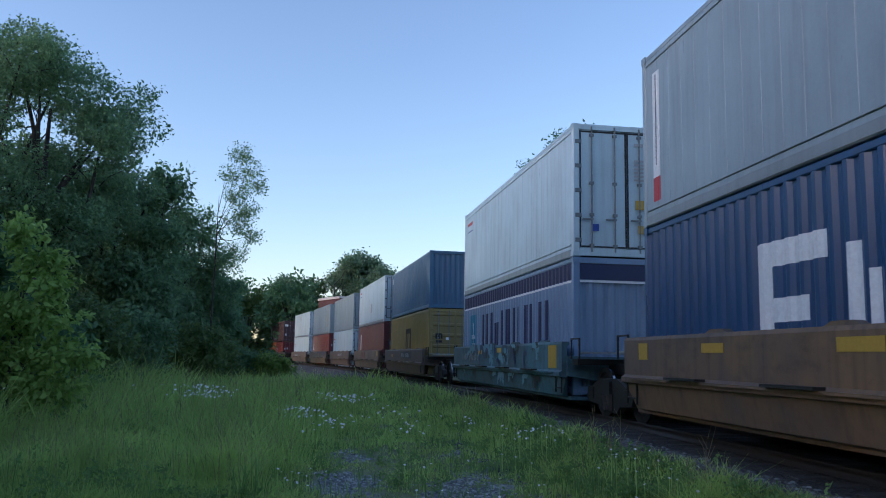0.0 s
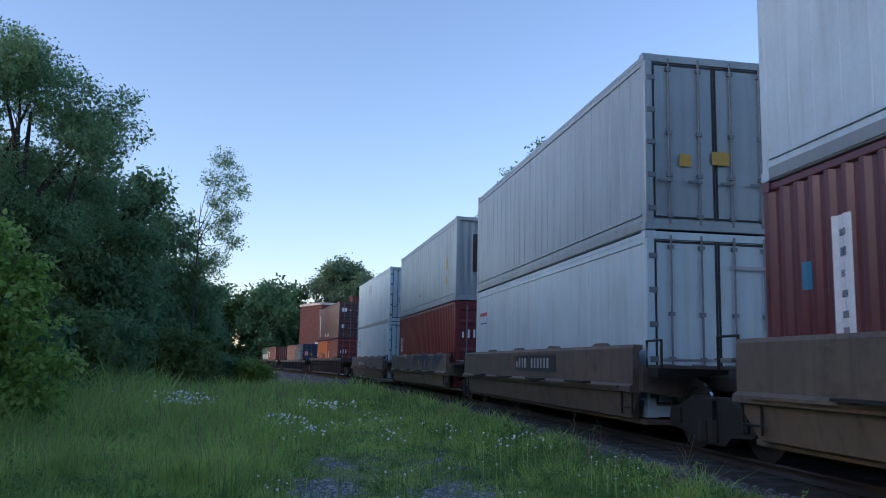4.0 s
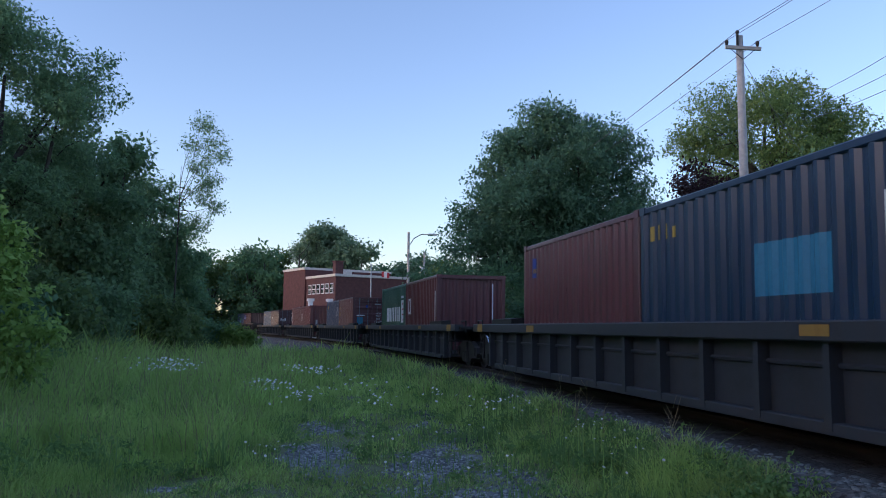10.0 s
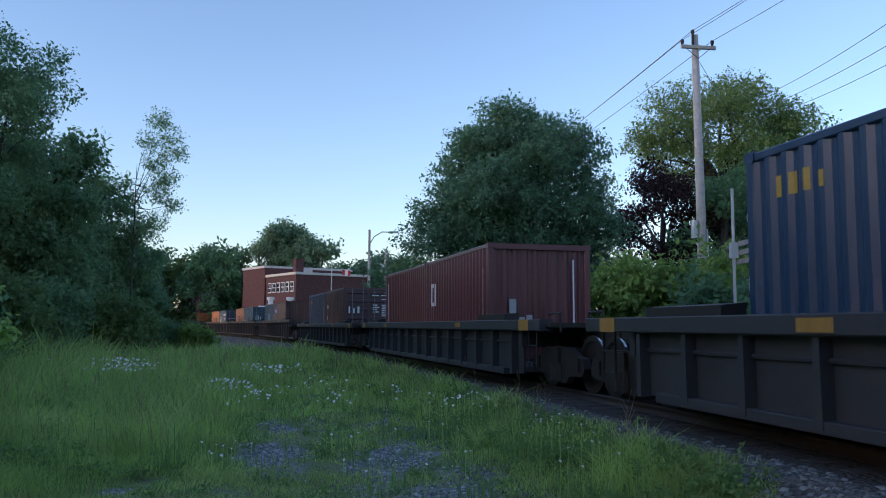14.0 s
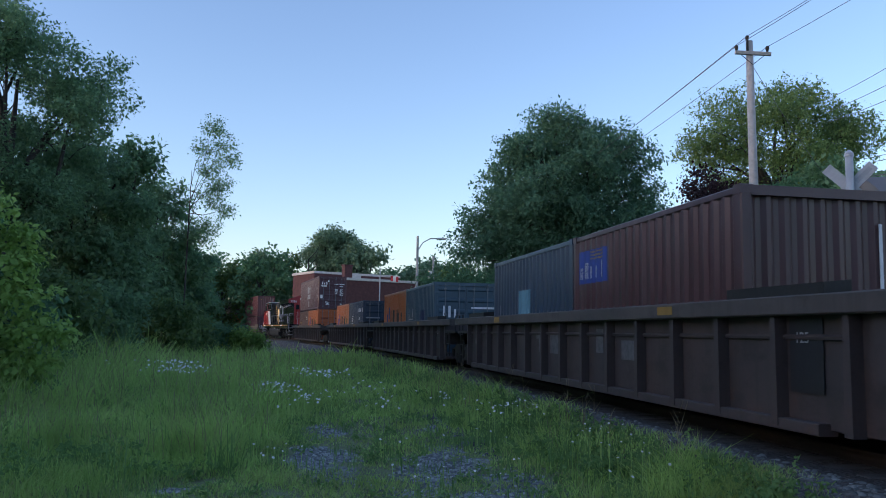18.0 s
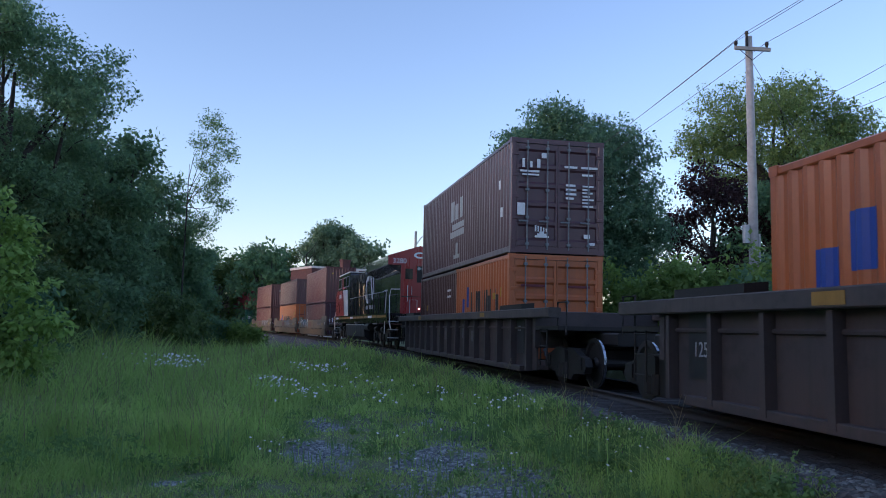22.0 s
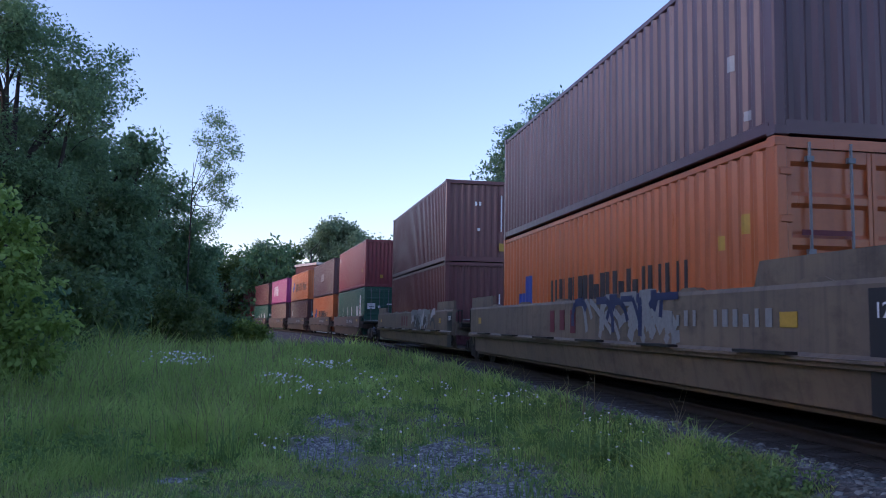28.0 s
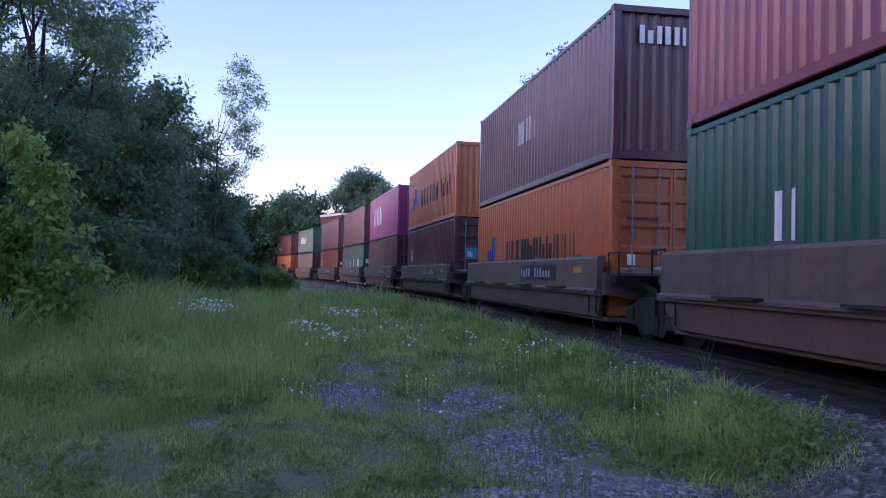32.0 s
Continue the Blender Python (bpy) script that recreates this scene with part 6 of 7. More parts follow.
for a in (45, -45):
    bl = part("crossbuck_blade", Mesh().box(-0.53, 0.53, -0.012, 0.012, -0.095, 0.095), WHITE_POST, sg, place=pose(0, 0.09 + 0.026 * (a > 0), 4.27, 0, a, 0))
    part("worn_lettering", Mesh().box(0.14, 0.46, -0.017, -0.013, -0.04, 0.04), INK["grey"], bl)
part("lamp_arm", Mesh().tube([(-0.5, 0, 3.62), (0.55, 0, 3.62)], 0.04, 8), WHITE_POST, sg)
part("sign_plate", Mesh().box(-0.02, 0.4, -0.11, -0.09, 3.86, 3.98), WHITE_POST, sg)
for x, yy, face in ((-0.24, -0.16, -1), (0.55, -0.16, -1), (-0.62, 0.16, 1), (0.22, 0.16, 1)):
    h = part("lamp_unit", Mesh().tube([(x, yy * 0.3, 3.62), (x, yy * 0.7, 3.62), (x, yy, 3.62), (x, yy + face * 0.04, 3.62)], [0.06, 0.15, 0.17, 0.17], 16), IRON if face < 0 else WHITE_POST, sg, "black lamp housing with a hood" if face < 0 else "")
    if face < 0:
        part("backboard", Mesh().disc((x, yy + 0.03, 3.62), 1, 0.29, 0.015, 24), IRON, h)
        part("hood", Mesh().tube([(x, yy, 3.70), (x, yy - 0.22, 3.72)], [0.185, 0.17], 16), IRON, h)
        part("lens", Mesh().disc((x, yy - 0.235, 3.68), 1, 0.15, 0.01, 20), SIGNAL_RED, h, "lit red lens")
        part("lens_core", Mesh().disc((x, yy - 0.245, 3.62), 1, 0.075, 0.01, 16), LENS_CORE, h)
part("gate_mechanism", Mesh().prism([(-0.75, 2.28), (-0.2, 2.18), (0.12, 2.2), (0.12, 2.62), (-0.35, 2.66), (-0.75, 2.52)], 1, -0.22, 0.16), WHITE_POST, sg)
part("gate_arm", Mesh().box(-0.08, 0.06, -0.3, -0.24, 2.2, 2.6).box(0.1, 2.6, -0.29, -0.25, 2.44, 2.52), WHITE_POST, sg)
part("cable", Mesh().tube([(0.02, -0.08, 3.6), (0.1, -0.2, 3.3), (0.06, -0.2, 2.9), (0.03, -0.08, 2.7)], 0.016, 6), IRON, sg)
rear = thing("crossing_sign_post", "thin white post of the far crossing sign", "sign post", place=pose(6.95, 15.2, 0))
part("post", Mesh().tube([(0, 0, 0.6), (0, 0, 4.3)], 0.03, 8), WHITE_POST, rear)
part("box", Mesh().box(-0.07, 0.07, -0.06, 0.06, 2.95, 3.25, 0.01), WHITE_POST, rear)

# ---- rail fence along the road ramp ----
fence = thing("guard_fence", "grey weathered timber guard fence along the ramp", "fence")
FW = plain("grey_timber", (0.22, 0.22, 0.23), 0.85, 0, 7)
fpts = [(10.95, 24.6, 3.45), (10.72, 22.2, 3.45), (10.55, 19.9, 3.42), (10.4, 17.6, 3.38), (10.3, 15.4, 3.3), (10.25, 13.2, 3.2), (10.25, 11.0, 3.1)]
for (x, y, z) in fpts:
    part("post", Mesh().box(x - 0.08, x + 0.08, y - 0.08, y + 0.08, z - 1.6, z + 0.72, 0.01), FW, fence)
for (x0, y0, z0), (x1, y1, z1) in zip(fpts, fpts[1:]):
    for dz in (0.08, 0.34, 0.6):
        m = Mesh()
        m.v = [(x0 - 0.12, y0, z0 + dz - 0.07), (x0 - 0.12, y0, z0 + dz + 0.07), (x1 - 0.12, y1, z1 + dz + 0.07), (x1 - 0.12, y1, z1 + dz - 0.07), (x0 - 0.07, y0, z0 + dz - 0.07), (x0 - 0.07, y0, z0 + dz + 0.07), (x1 - 0.07, y1, z1 + dz + 0.07), (x1 - 0.07, y1, z1 + dz - 0.07)]
        m.f = [(0, 1, 2, 3), (7, 6, 5, 4), (0, 4, 5, 1), (2, 6, 7, 3), (1, 5, 6, 2), (0, 3, 7, 4)]
        part("rail", m, FW, fence)

# ---- grey house by the crossing ----
SIDING = paint("grey_siding", (0.20, 0.24, 0.30), 0.7, 0.2)
house = thing("house", "grey sided house with white-framed windows", "house", place=pose(17.3, 28.4, 0, 0, 0, -14))
part("wall", Mesh().box(0, 9, 0, 8, 1.0, 6.1), SIDING, house)
part("roof", Mesh().prism([(-0.4, 6.05), (8.4, 6.05), (8.4, 6.3), (4, 8.2), (-0.4, 6.3)], 0, -0.35, 9.4), plain("roof_shingle", (0.13, 0.13, 0.14), 0.9), house)
part("eave", Mesh().box(-0.38, 9.4, -0.46, -0.40, 6.02, 6.22), WHITE_FRAME, house)
for x in (0.9, 3.4, 6.2):
    w = part("window", Mesh().box(x, x + 0.95, -0.05, 0.02, 4.2, 5.4), WHITE_FRAME, house)
    for k in range(2):
        part("pane", Mesh().box(x + 0.09, x + 0.86, -0.065, -0.05, 4.29 + k * 0.54, 4.76 + k * 0.54), GLASS, w)
part("clapboard", Mesh().box(-0.01, 9.01, -0.03, 0.0, 1.6, 1.75), WHITE_FRAME, house)
for k in range(14):
    part("clapboard", Mesh().prism([(-0.035, 2.0 + k * 0.29), (0.0, 2.0 + k * 0.29), (0.0, 2.27 + k * 0.29)], 0, -0.02, 9.02), SIDING, house)

# ---- trees ----
rp = np.random.RandomState(11)
GREEN_DARK = leafy("dark_leaves", (0.115, 0.215, 0.12), (0.20, 0.335, 0.165), 0.55, 0.5)
GREEN_MAPLE = leafy("maple_leaves", (0.085, 0.175, 0.115), (0.145, 0.27, 0.155), 0.5, 0.5)
GREEN_MID = leafy("green_leaves", (0.085, 0.18, 0.10), (0.15, 0.28, 0.135), 0.55, 0.5)
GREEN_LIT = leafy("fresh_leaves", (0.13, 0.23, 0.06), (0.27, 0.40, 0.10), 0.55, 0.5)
GREEN_OLIVE = leafy("olive_leaves", (0.071, 0.135, 0.056), (0.168, 0.25, 0.086), 0.55, 0.5)
# low sunlight on the tall rounded tree is put into its leaf colour
GREEN_SUNLIT = leafy("sunlit_green_leaves", (0.11, 0.19, 0.07), (0.21, 0.30, 0.095), 0.55, 0.5)
GREEN_BRIGHT = leafy("bright_young_leaves", (0.19, 0.32, 0.08), (0.36, 0.52, 0.14), 0.55, 0.5)
GREEN_FRESH = leafy("sapling_leaves", (0.067, 0.14, 0.049), (0.151, 0.26, 0.086), 0.55, 0.5)
# far trees: distance haze is put into this paler leaf colour
GREEN_HAZED = leafy("hazed_leaves", (0.134, 0.22, 0.130), (0.252, 0.36, 0.216), 0.6, 0.5)
PURPLE = leafy("purple_leaves", (0.025, 0.014, 0.016), (0.06, 0.028, 0.03))


def leaf_cloud(lobes, count, size, clump, inner=0.45, boughs=10):
    """Leaves on short sprays that fill smaller boughs set over each lobe; lobes are (x, y, z, rx, ry, rz)."""
    L = np.array(lobes, float)
    bough, home = [], []
    for l in L:
        i = np.arange(boughs) + 0.5
        up = (1 - 2 * i / boughs) * 0.85 + 0.08
        turn = i * 2.4 + rp.rand() * 6.28
        d = np.stack([np.cos(turn) * np.sqrt(1 - up ** 2), np.sin(turn) * np.sqrt(1 - up ** 2), up], 1) + rp.normal(size=(boughs, 3)) * 0.14
        r = l[3:] * (0.30 + 0.24 * rp.rand(boughs, 1)) * np.array([1.1, 1.1, 0.72])
        bough.append(np.hstack([l[:3] + d * l[3:] * (0.58 + 0.24 * rp.rand(boughs, 1)), r]))
        bough.append(np.hstack([l[:3], l[3:] * 0.6])[None])
        home += [l[:3]] * (boughs + 1)
    K, home = np.vstack(bough), np.array(home)
    w = (K[:, 3] * K[:, 4] * K[:, 5]) ** 0.62
    per = 12
    n = max(1, count // per)
    k = rp.choice(len(K), n, p=w / w.sum())
    d = rp.normal(size=(n, 3))
    d /= np.linalg.norm(d, axis=1)[:, None]
    mid = K[k, :3] + d * K[k, 3:] * (inner + (1 - inner) * rp.rand(n) ** 0.55)[:, None]
    out = mid - home[k]
    out /= np.linalg.norm(out, axis=1)[:, None] + 1e-6
    axis = out * 0.8 + d * 0.5 + rp.normal(size=(n, 3)) * 0.45 + np.array([0, 0, -0.12])
    axis /= np.linalg.norm(axis, axis=1)[:, None]
    m = n * per
    axis, out, mid = np.repeat(axis, per, 0), np.repeat(out, per, 0), np.repeat(mid, per, 0)
    pos = mid + axis * (rp.rand(m, 1) - 0.35) * clump * 2.2 + rp.normal(size=(m, 3)) * clump * 0.45
    a = axis * 0.45 + rp.normal(size=(m, 3)) * 0.7 + np.array([0, 0, -0.3])
    a /= np.linalg.norm(a, axis=1)[:, None]
    nor = np.array([0, 0, 0.75]) + out * 0.5 + rp.normal(size=(m, 3)) * 0.55
    b = np.cross(nor, a)
    b /= np.linalg.norm(b, axis=1)[:, None] + 1e-9
    nor = np.cross(a, b)
    s = (size * (0.6 + 0.8 * rp.rand(m)))[:, None]
    v = np.stack([pos, pos + a * s * 0.9 + b * s * 0.55, pos + a * s * 2 - nor * s * 0.25, pos + a * s * 0.9 - b * s * 0.55], 1)
    return v.reshape(-1, 3), np.arange(m * 4).reshape(-1, 4)


def tree(label, x, y, lobes, count, size, clump, mat, trunk=0.25, group="trees", inner=0.45, name="tree", category="tree", limbs=True, fork=0.35):
    """A tree on the ground at x, y; lobes are offsets (dx, dy, z over the eye-level datum, rx, ry, rz)."""
    z0 = float(rise(x, y)) - 0.1
    t = thing(name, label, category, group, pose(x, y, z0))
    top = max(l[2] + l[5] * 0.5 for l in lobes) - z0
    if limbs:
        lean = rp.normal(size=2) * 0.15
        bend = [(0, 0, 0), (lean[0] * 0.4, lean[1] * 0.4, top * fork * 0.5), (lean[0], lean[1], top * fork), (lean[0] * 1.6, lean[1] * 1.6, top * 0.8)]
        part("trunk", Mesh().tube(bend, [trunk * 1.25, trunk, trunk * 0.8, trunk * 0.2], 9), BARK, t, smooth=True)
        for l in lobes:
            b0 = Vector(bend[2]) + Vector((0, 0, rp.uniform(-0.1, 0.25) * top * 0.5))
            e = Vector((l[0], l[1], l[2] - z0 + l[5] * 0.2))
            m1 = b0.lerp(e, 0.5) + Vector(rp.normal(size=3)) * 0.12 * (e - b0).length * 0.6
            limb = part("limb", Mesh().tube([b0, m1, e], [trunk * 0.5, trunk * 0.32, trunk * 0.1], 6), BARK, t)
            tw = Mesh()
            for _ in range(4):
                q = e.lerp(m1, rp.rand() * 0.9)
                f = q + Vector(rp.normal(size=3) * np.array(l[3:]) * 0.5)
                tw.tube([q, q.lerp(f, 0.5) + Vector(rp.normal(size=3) * 0.1), f], [trunk * 0.13, trunk * 0.08, trunk * 0.03], 4)
            tagged(part("twig_spray", tw, BARK, limb), kind="stuff")
    v, f = leaf_cloud([(l[0], l[1], l[2] - z0, *l[3:]) for l in lobes], count, size, clump, inner)
    part("crown", bulk("crown", v, f, None), mat, t)
    return t


def lobed(cx, cy, z0, z1, r, n, seed, tight=0.42):
    """Lobes that make up a rounded crown between two heights."""
    rnd, out = random.Random(seed), []
    for i in range(n):
        u = (i + 0.5) / n
        z = z0 + (z1 - z0) * u
        ring = r * math.sin(math.pi * min(0.97, 0.18 + 0.74 * u)) * 0.72
        a = i * 2.4 + rnd.uniform(-0.4, 0.4)
        s = r * tight * rnd.uniform(0.8, 1.2)
        out.append((cx + ring * math.cos(a), cy + ring * math.sin(a), z, s, s, s * 0.8))
    return out


# the wood's edge on the open side
tree("tall dark oak at the edge of the wood", -15.3, 30.0, lobed(0, 0, 6.0, 12.9, 4.0, 13, 1) + [(2.9, -0.6, 9.9, 1.1, 1.1, 0.9), (-3.0, 0, 7.6, 1.9, 1.9, 1.5), (0.4, -1, 12.2, 1.3, 1.3, 1.0)], 74000, 0.066, 0.22, GREEN_DARK, 0.26, inner=0.25)
tree("dense dark maple in the wood's edge", -14.6, 36.5, lobed(0, 0, 3.5, 9.3, 3.3, 10, 2) + [(2.0, 0, 9.2, 0.9, 0.9, 0.8), (1.2, -1.5, 4.0, 2.0, 2.0, 2.0)], 32000, 0.107, 0.28, GREEN_DARK, 0.24)
tree("dense dark maple in the wood's edge", -14.5, 43.5, lobed(0, 0, 2.6, 8.6, 2.9, 9, 3) + [(0.5, -1.5, 2.6, 2.2, 2.2, 2.2)], 27000, 0.102, 0.28, GREEN_DARK, 0.22)
tree("dark young tree in the wood's edge", -15.6, 52.0, lobed(0, 0, 1.8, 6.6, 2.7, 8, 4), 15000, 0.15, 0.34, GREEN_MID, 0.18)
tree("dark young tree in the wood's edge", -18.4, 62.0, lobed(0, 0, 1.6, 6.2, 3.0, 8, 5), 13000, 0.17, 0.38, GREEN_MID, 0.18)
tree("dark young tree in the wood's edge", -22.5, 74.0, lobed(0, 0, 1.6, 7.0, 3.6, 8, 6), 11000, 0.21, 0.44, GREEN_MID, 0.2)
tree("dark tree in the wood's edge", -26.0, 86.0, lobed(0, 0, 1.6, 7.0, 4.0, 8, 7), 10000, 0.2, 0.45, GREEN_HAZED, 0.24)
tree("sparse young tree with thin leaning branches", -11.7, 41.5, [(1.0, 0, 11.8, 0.6, 0.5, 0.55), (1.6, 0, 11.0, 0.6, 0.6, 0.5), (0.6, 0.2, 10.8, 0.5, 0.4, 0.6), (1.95, 0, 10.1, 0.65, 0.6, 0.45), (0.95, 0, 9.7, 0.6, 0.5, 0.6), (1.6, -0.2, 8.9, 0.7, 0.6, 0.55), (1.0, 0, 8.2, 0.7, 0.6, 0.6), (1.8, 0, 7.5, 0.6, 0.6, 0.5), (1.0, 0, 6.6, 0.8, 0.7, 0.7)], 6200, 0.055, 0.2, GREEN_DARK, 0.042, inner=0.1, fork=0.6)
# behind and beside them, the wood goes on; the last six, added unseen, block light
for i, (x, y, z, r, c) in enumerate(((-18.5, 33, 11.5, 4.0, 15000), (-19.5, 26, 10.0, 4.0, 13000), (-15.6, 21.5, 8.4, 3.0, 11000), (-18.5, 17.0, 12.2, 3.4, 7400), (-19.5, 42, 10.0, 4.0, 9000), (-20.5, 51, 9, 3.8, 8000), (-19, 9.5, 9.5, 3.6, 3500), (-19.5, 2, 10, 3.8, 3000), (-20.5, -6, 11, 4.0, 3000), (-24, 14, 8, 3.5, 2500), (-25, 22, 8, 3.5, 3500), (-26, 4, 10, 4.0, 3000))):
    tree("leafy tree of the wood, extended out of view to block light", x, y, lobed(0, 0, 2.2, z - 1.2, r, 10, 20 + i), c, 0.13 if c > 7000 else 0.45, 0.34, GREEN_OLIVE if i in (2, 3, 1) else GREEN_DARK if i % 3 else GREEN_MID, 0.2, inner=0.5)
# unseen trees added behind the camera to screen off warm sky light
for i, (x, y) in enumerate(((-17.5, -14), (-14.5, -22), (-8, -29), (0, -34), (9, -37), (18, -34), (25, -26))):
    tree("leafy tree of the wood, extended out of view to block light", x, y, lobed(0, 0, 1.5, 11.5, 5.0, 10, 120 + i), 3000, 0.5, 0.5, GREEN_DARK, 0.24)
# shrubs at its foot
tree("dark conical shrub with layered branches", -8.3, 14.1, [(0, 0, 0.9, 1.5, 1.3, 0.8), (0.2, 0, 1.9, 1.35, 1.1, 0.7), (0, 0.1, 2.9, 1.05, 0.9, 0.65), (-0.1, 0.1, 3.8, 0.72, 0.7, 0.6), (-0.15, 0.1, 4.6, 0.4, 0.4, 0.55), (1.2, -0.3, 1.5, 0.7, 0.5, 0.3), (0.95, -0.3, 2.4, 0.6, 0.5, 0.28), (0.75, -0.2, 3.2, 0.5, 0.4, 0.25), (-1.2, 0, 1.7, 0.7, 0.5, 0.3), (-0.9, 0, 2.7, 0.55, 0.5, 0.28)], 17000, 0.065, 0.13, GREEN_MID, 0.07, "shrubs", 0.3, "shrub", "shrub", fork=0.5)
tree("young maple with fresh light green leaves", -6.9, 13.1, [(0.05, 0, 3.5, 0.3, 0.3, 0.25), (0.4, 0, 3.1, 0.36, 0.3, 0.2), (0.6, 0, 2.7, 0.4, 0.3, 0.2), (0.85, 0, 2.15, 0.42, 0.3, 0.2), (0.95, 0, 1.55, 0.45, 0.35, 0.22), (0.6, 0, 1.0, 0.55, 0.4, 0.3), (0.1, 0, 2.2, 0.55, 0.4, 0.5), (0.1, 0, 1.4, 0.6, 0.4, 0.4)], 5200, 0.06, 0.13, GREEN_BRIGHT, 0.035, "shrubs", 0.3, "shrub", "shrub", fork=0.5)
tree("dark bushy shrub at the foot of the wood", -10.2, 15.0, [(0, 0, 1.2, 1.3, 1.2, 1.2), (0.2, 0, 2.8, 1.1, 1.0, 1.0), (0, 0, 4.1, 0.7, 0.7, 0.8), (-1.0, 0.3, 2.0, 1.0, 1.0, 1.0)], 14000, 0.075, 0.17, GREEN_FRESH, 0.09, "shrubs", 0.3, "shrub", "shrub")
tree("leafy green shrub at the foot of the wood", -13.2, 14.6, [(0, 0, 1.4, 1.5, 1.3, 1.3), (-0.3, 0, 3.2, 1.5, 1.3, 1.2), (-1.4, 0.5, 4.4, 1.2, 1.2, 1.0), (1.2, 0, 2.2, 0.9, 0.9, 0.9)], 14000, 0.085, 0.2, GREEN_OLIVE, 0.1, "shrubs", 0.3, "shrub", "shrub")
for i, (x, y, h, r, c, m) in enumerate(((-10.2, 20.5, 2.6, 1.5, 6000, GREEN_MID), (-11.3, 25.0, 3.4, 1.9, 7000, GREEN_OLIVE), (-12.0, 30.5, 3.4, 2.0, 7000, GREEN_DARK), (-10.9, 35.5, 2.9, 1.8, 6000, GREEN_OLIVE), (-11.8, 41.0, 2.6, 1.6, 5000, GREEN_OLIVE), (-12.6, 47.5, 2.2, 1.4, 4500, GREEN_MID), (-11.2, 49.0, 1.9, 1.3, 4500, GREEN_MID), (-9.9, 48.0, 1.5, 1.1, 4000, GREEN_LIT), (-14.8, 58, 2.0, 1.5, 3500, GREEN_MID), (-16.5, 17.5, 3.4, 1.8, 6000, GREEN_DARK), (-13.2, 20.0, 4.0, 2.0, 7000, GREEN_MID))):
    tree("leafy green shrub at the foot of the wood", x, y, [(0, 0, h * 0.4, r, r, h * 0.42), (r * 0.4, -r * 0.3, h * 0.7, r * 0.6, r * 0.6, h * 0.3), (-r * 0.5, r * 0.2, h * 0.75, r * 0.6, r * 0.6, h * 0.3)], c, 0.10, 0.2, m, 0.06, "shrubs", 0.3, "shrub", "shrub")

# beyond the track
tree("broad dark green maple beyond the track", 8.4, 45.5, lobed(0, 0, 4.8, 13.0, 5.0, 15, 31) + [(-4.9, 0, 6.4, 2.1, 1.9, 1.6), (-4.2, 0, 8.0, 1.8, 1.8, 1.4), (-3.2, 0, 8.6, 1.8, 1.8, 1.5), (-0.6, -1, 13.2, 1.6, 1.5, 1.1), (-2.6, -1, 11.6, 1.6, 1.6, 1.2), (3.0, -1, 11.2, 1.8, 1.8, 1.4), (3.9, -1, 6.6, 1.9, 1.9, 1.9), (1.6, -1.5, 5.2, 2.3, 2.0, 2.0), (-1.6, -1.5, 5.4, 2.3, 2.0, 2.0), (3.2, -1, 4.6, 1.6, 1.6, 1.5), (2.2, -2, 7.6, 2.4, 2.0, 2.2), (-0.2, -2.4, 8.6, 2.6, 2.0, 2.2), (-2.2, -2, 7.4, 2.4, 2.0, 2.0)], 112000, 0.095, 0.27, GREEN_MAPLE, 0.35, fork=0.3)
tree("tall rounded tree with sunlit yellow-green top", 25.2, 57.0, lobed(0, 0, 12.6, 18.9, 5.7, 12, 32) + [(4.8, -1, 16.0, 2.2, 2.2, 1.4), (-5.0, 0, 14.8, 2.2, 2.2, 1.6), (-3.4, -1, 11.6, 2.0, 2.0, 1.3), (1.0, -1.5, 11.2, 2.2, 2.0, 1.6), (4.4, -1, 12.2, 2.0, 2.0, 1.5)], 46000, 0.105, 0.38, GREEN_SUNLIT, 0.45, fork=0.45, inner=0.55)
tree("dark purple-leaved tree beyond the track", 17.8, 49.5, lobed(0, 0, 4.0, 11.4, 3.5, 10, 33), 16000, 0.11, 0.36, PURPLE, 0.25)
tree("dark green tree behind the road", 20.9, 47.0, lobed(0, 0, 3.5, 10.2, 3.2, 9, 37), 11000, 0.13, 0.34, GREEN_MID, 0.25)
tree("dark green tree behind the road", 26.5, 50.0, lobed(0, 0, 4.0, 12.0, 4.6, 10, 34), 14000, 0.18, 0.4, GREEN_DARK, 0.3)
tree("feathery dark tree by the grey house", 30.0, 44.5, lobed(0, 0, 6.0, 12.0, 4.2, 10, 35), 9000, 0.15, 0.45, GREEN_DARK, 0.25)
tree("feathery dark tree by the grey house", 33.0, 36.0, lobed(0, 0, 5.0, 10.0, 4.0, 9, 36), 7000, 0.15, 0.45, GREEN_MID, 0.25)
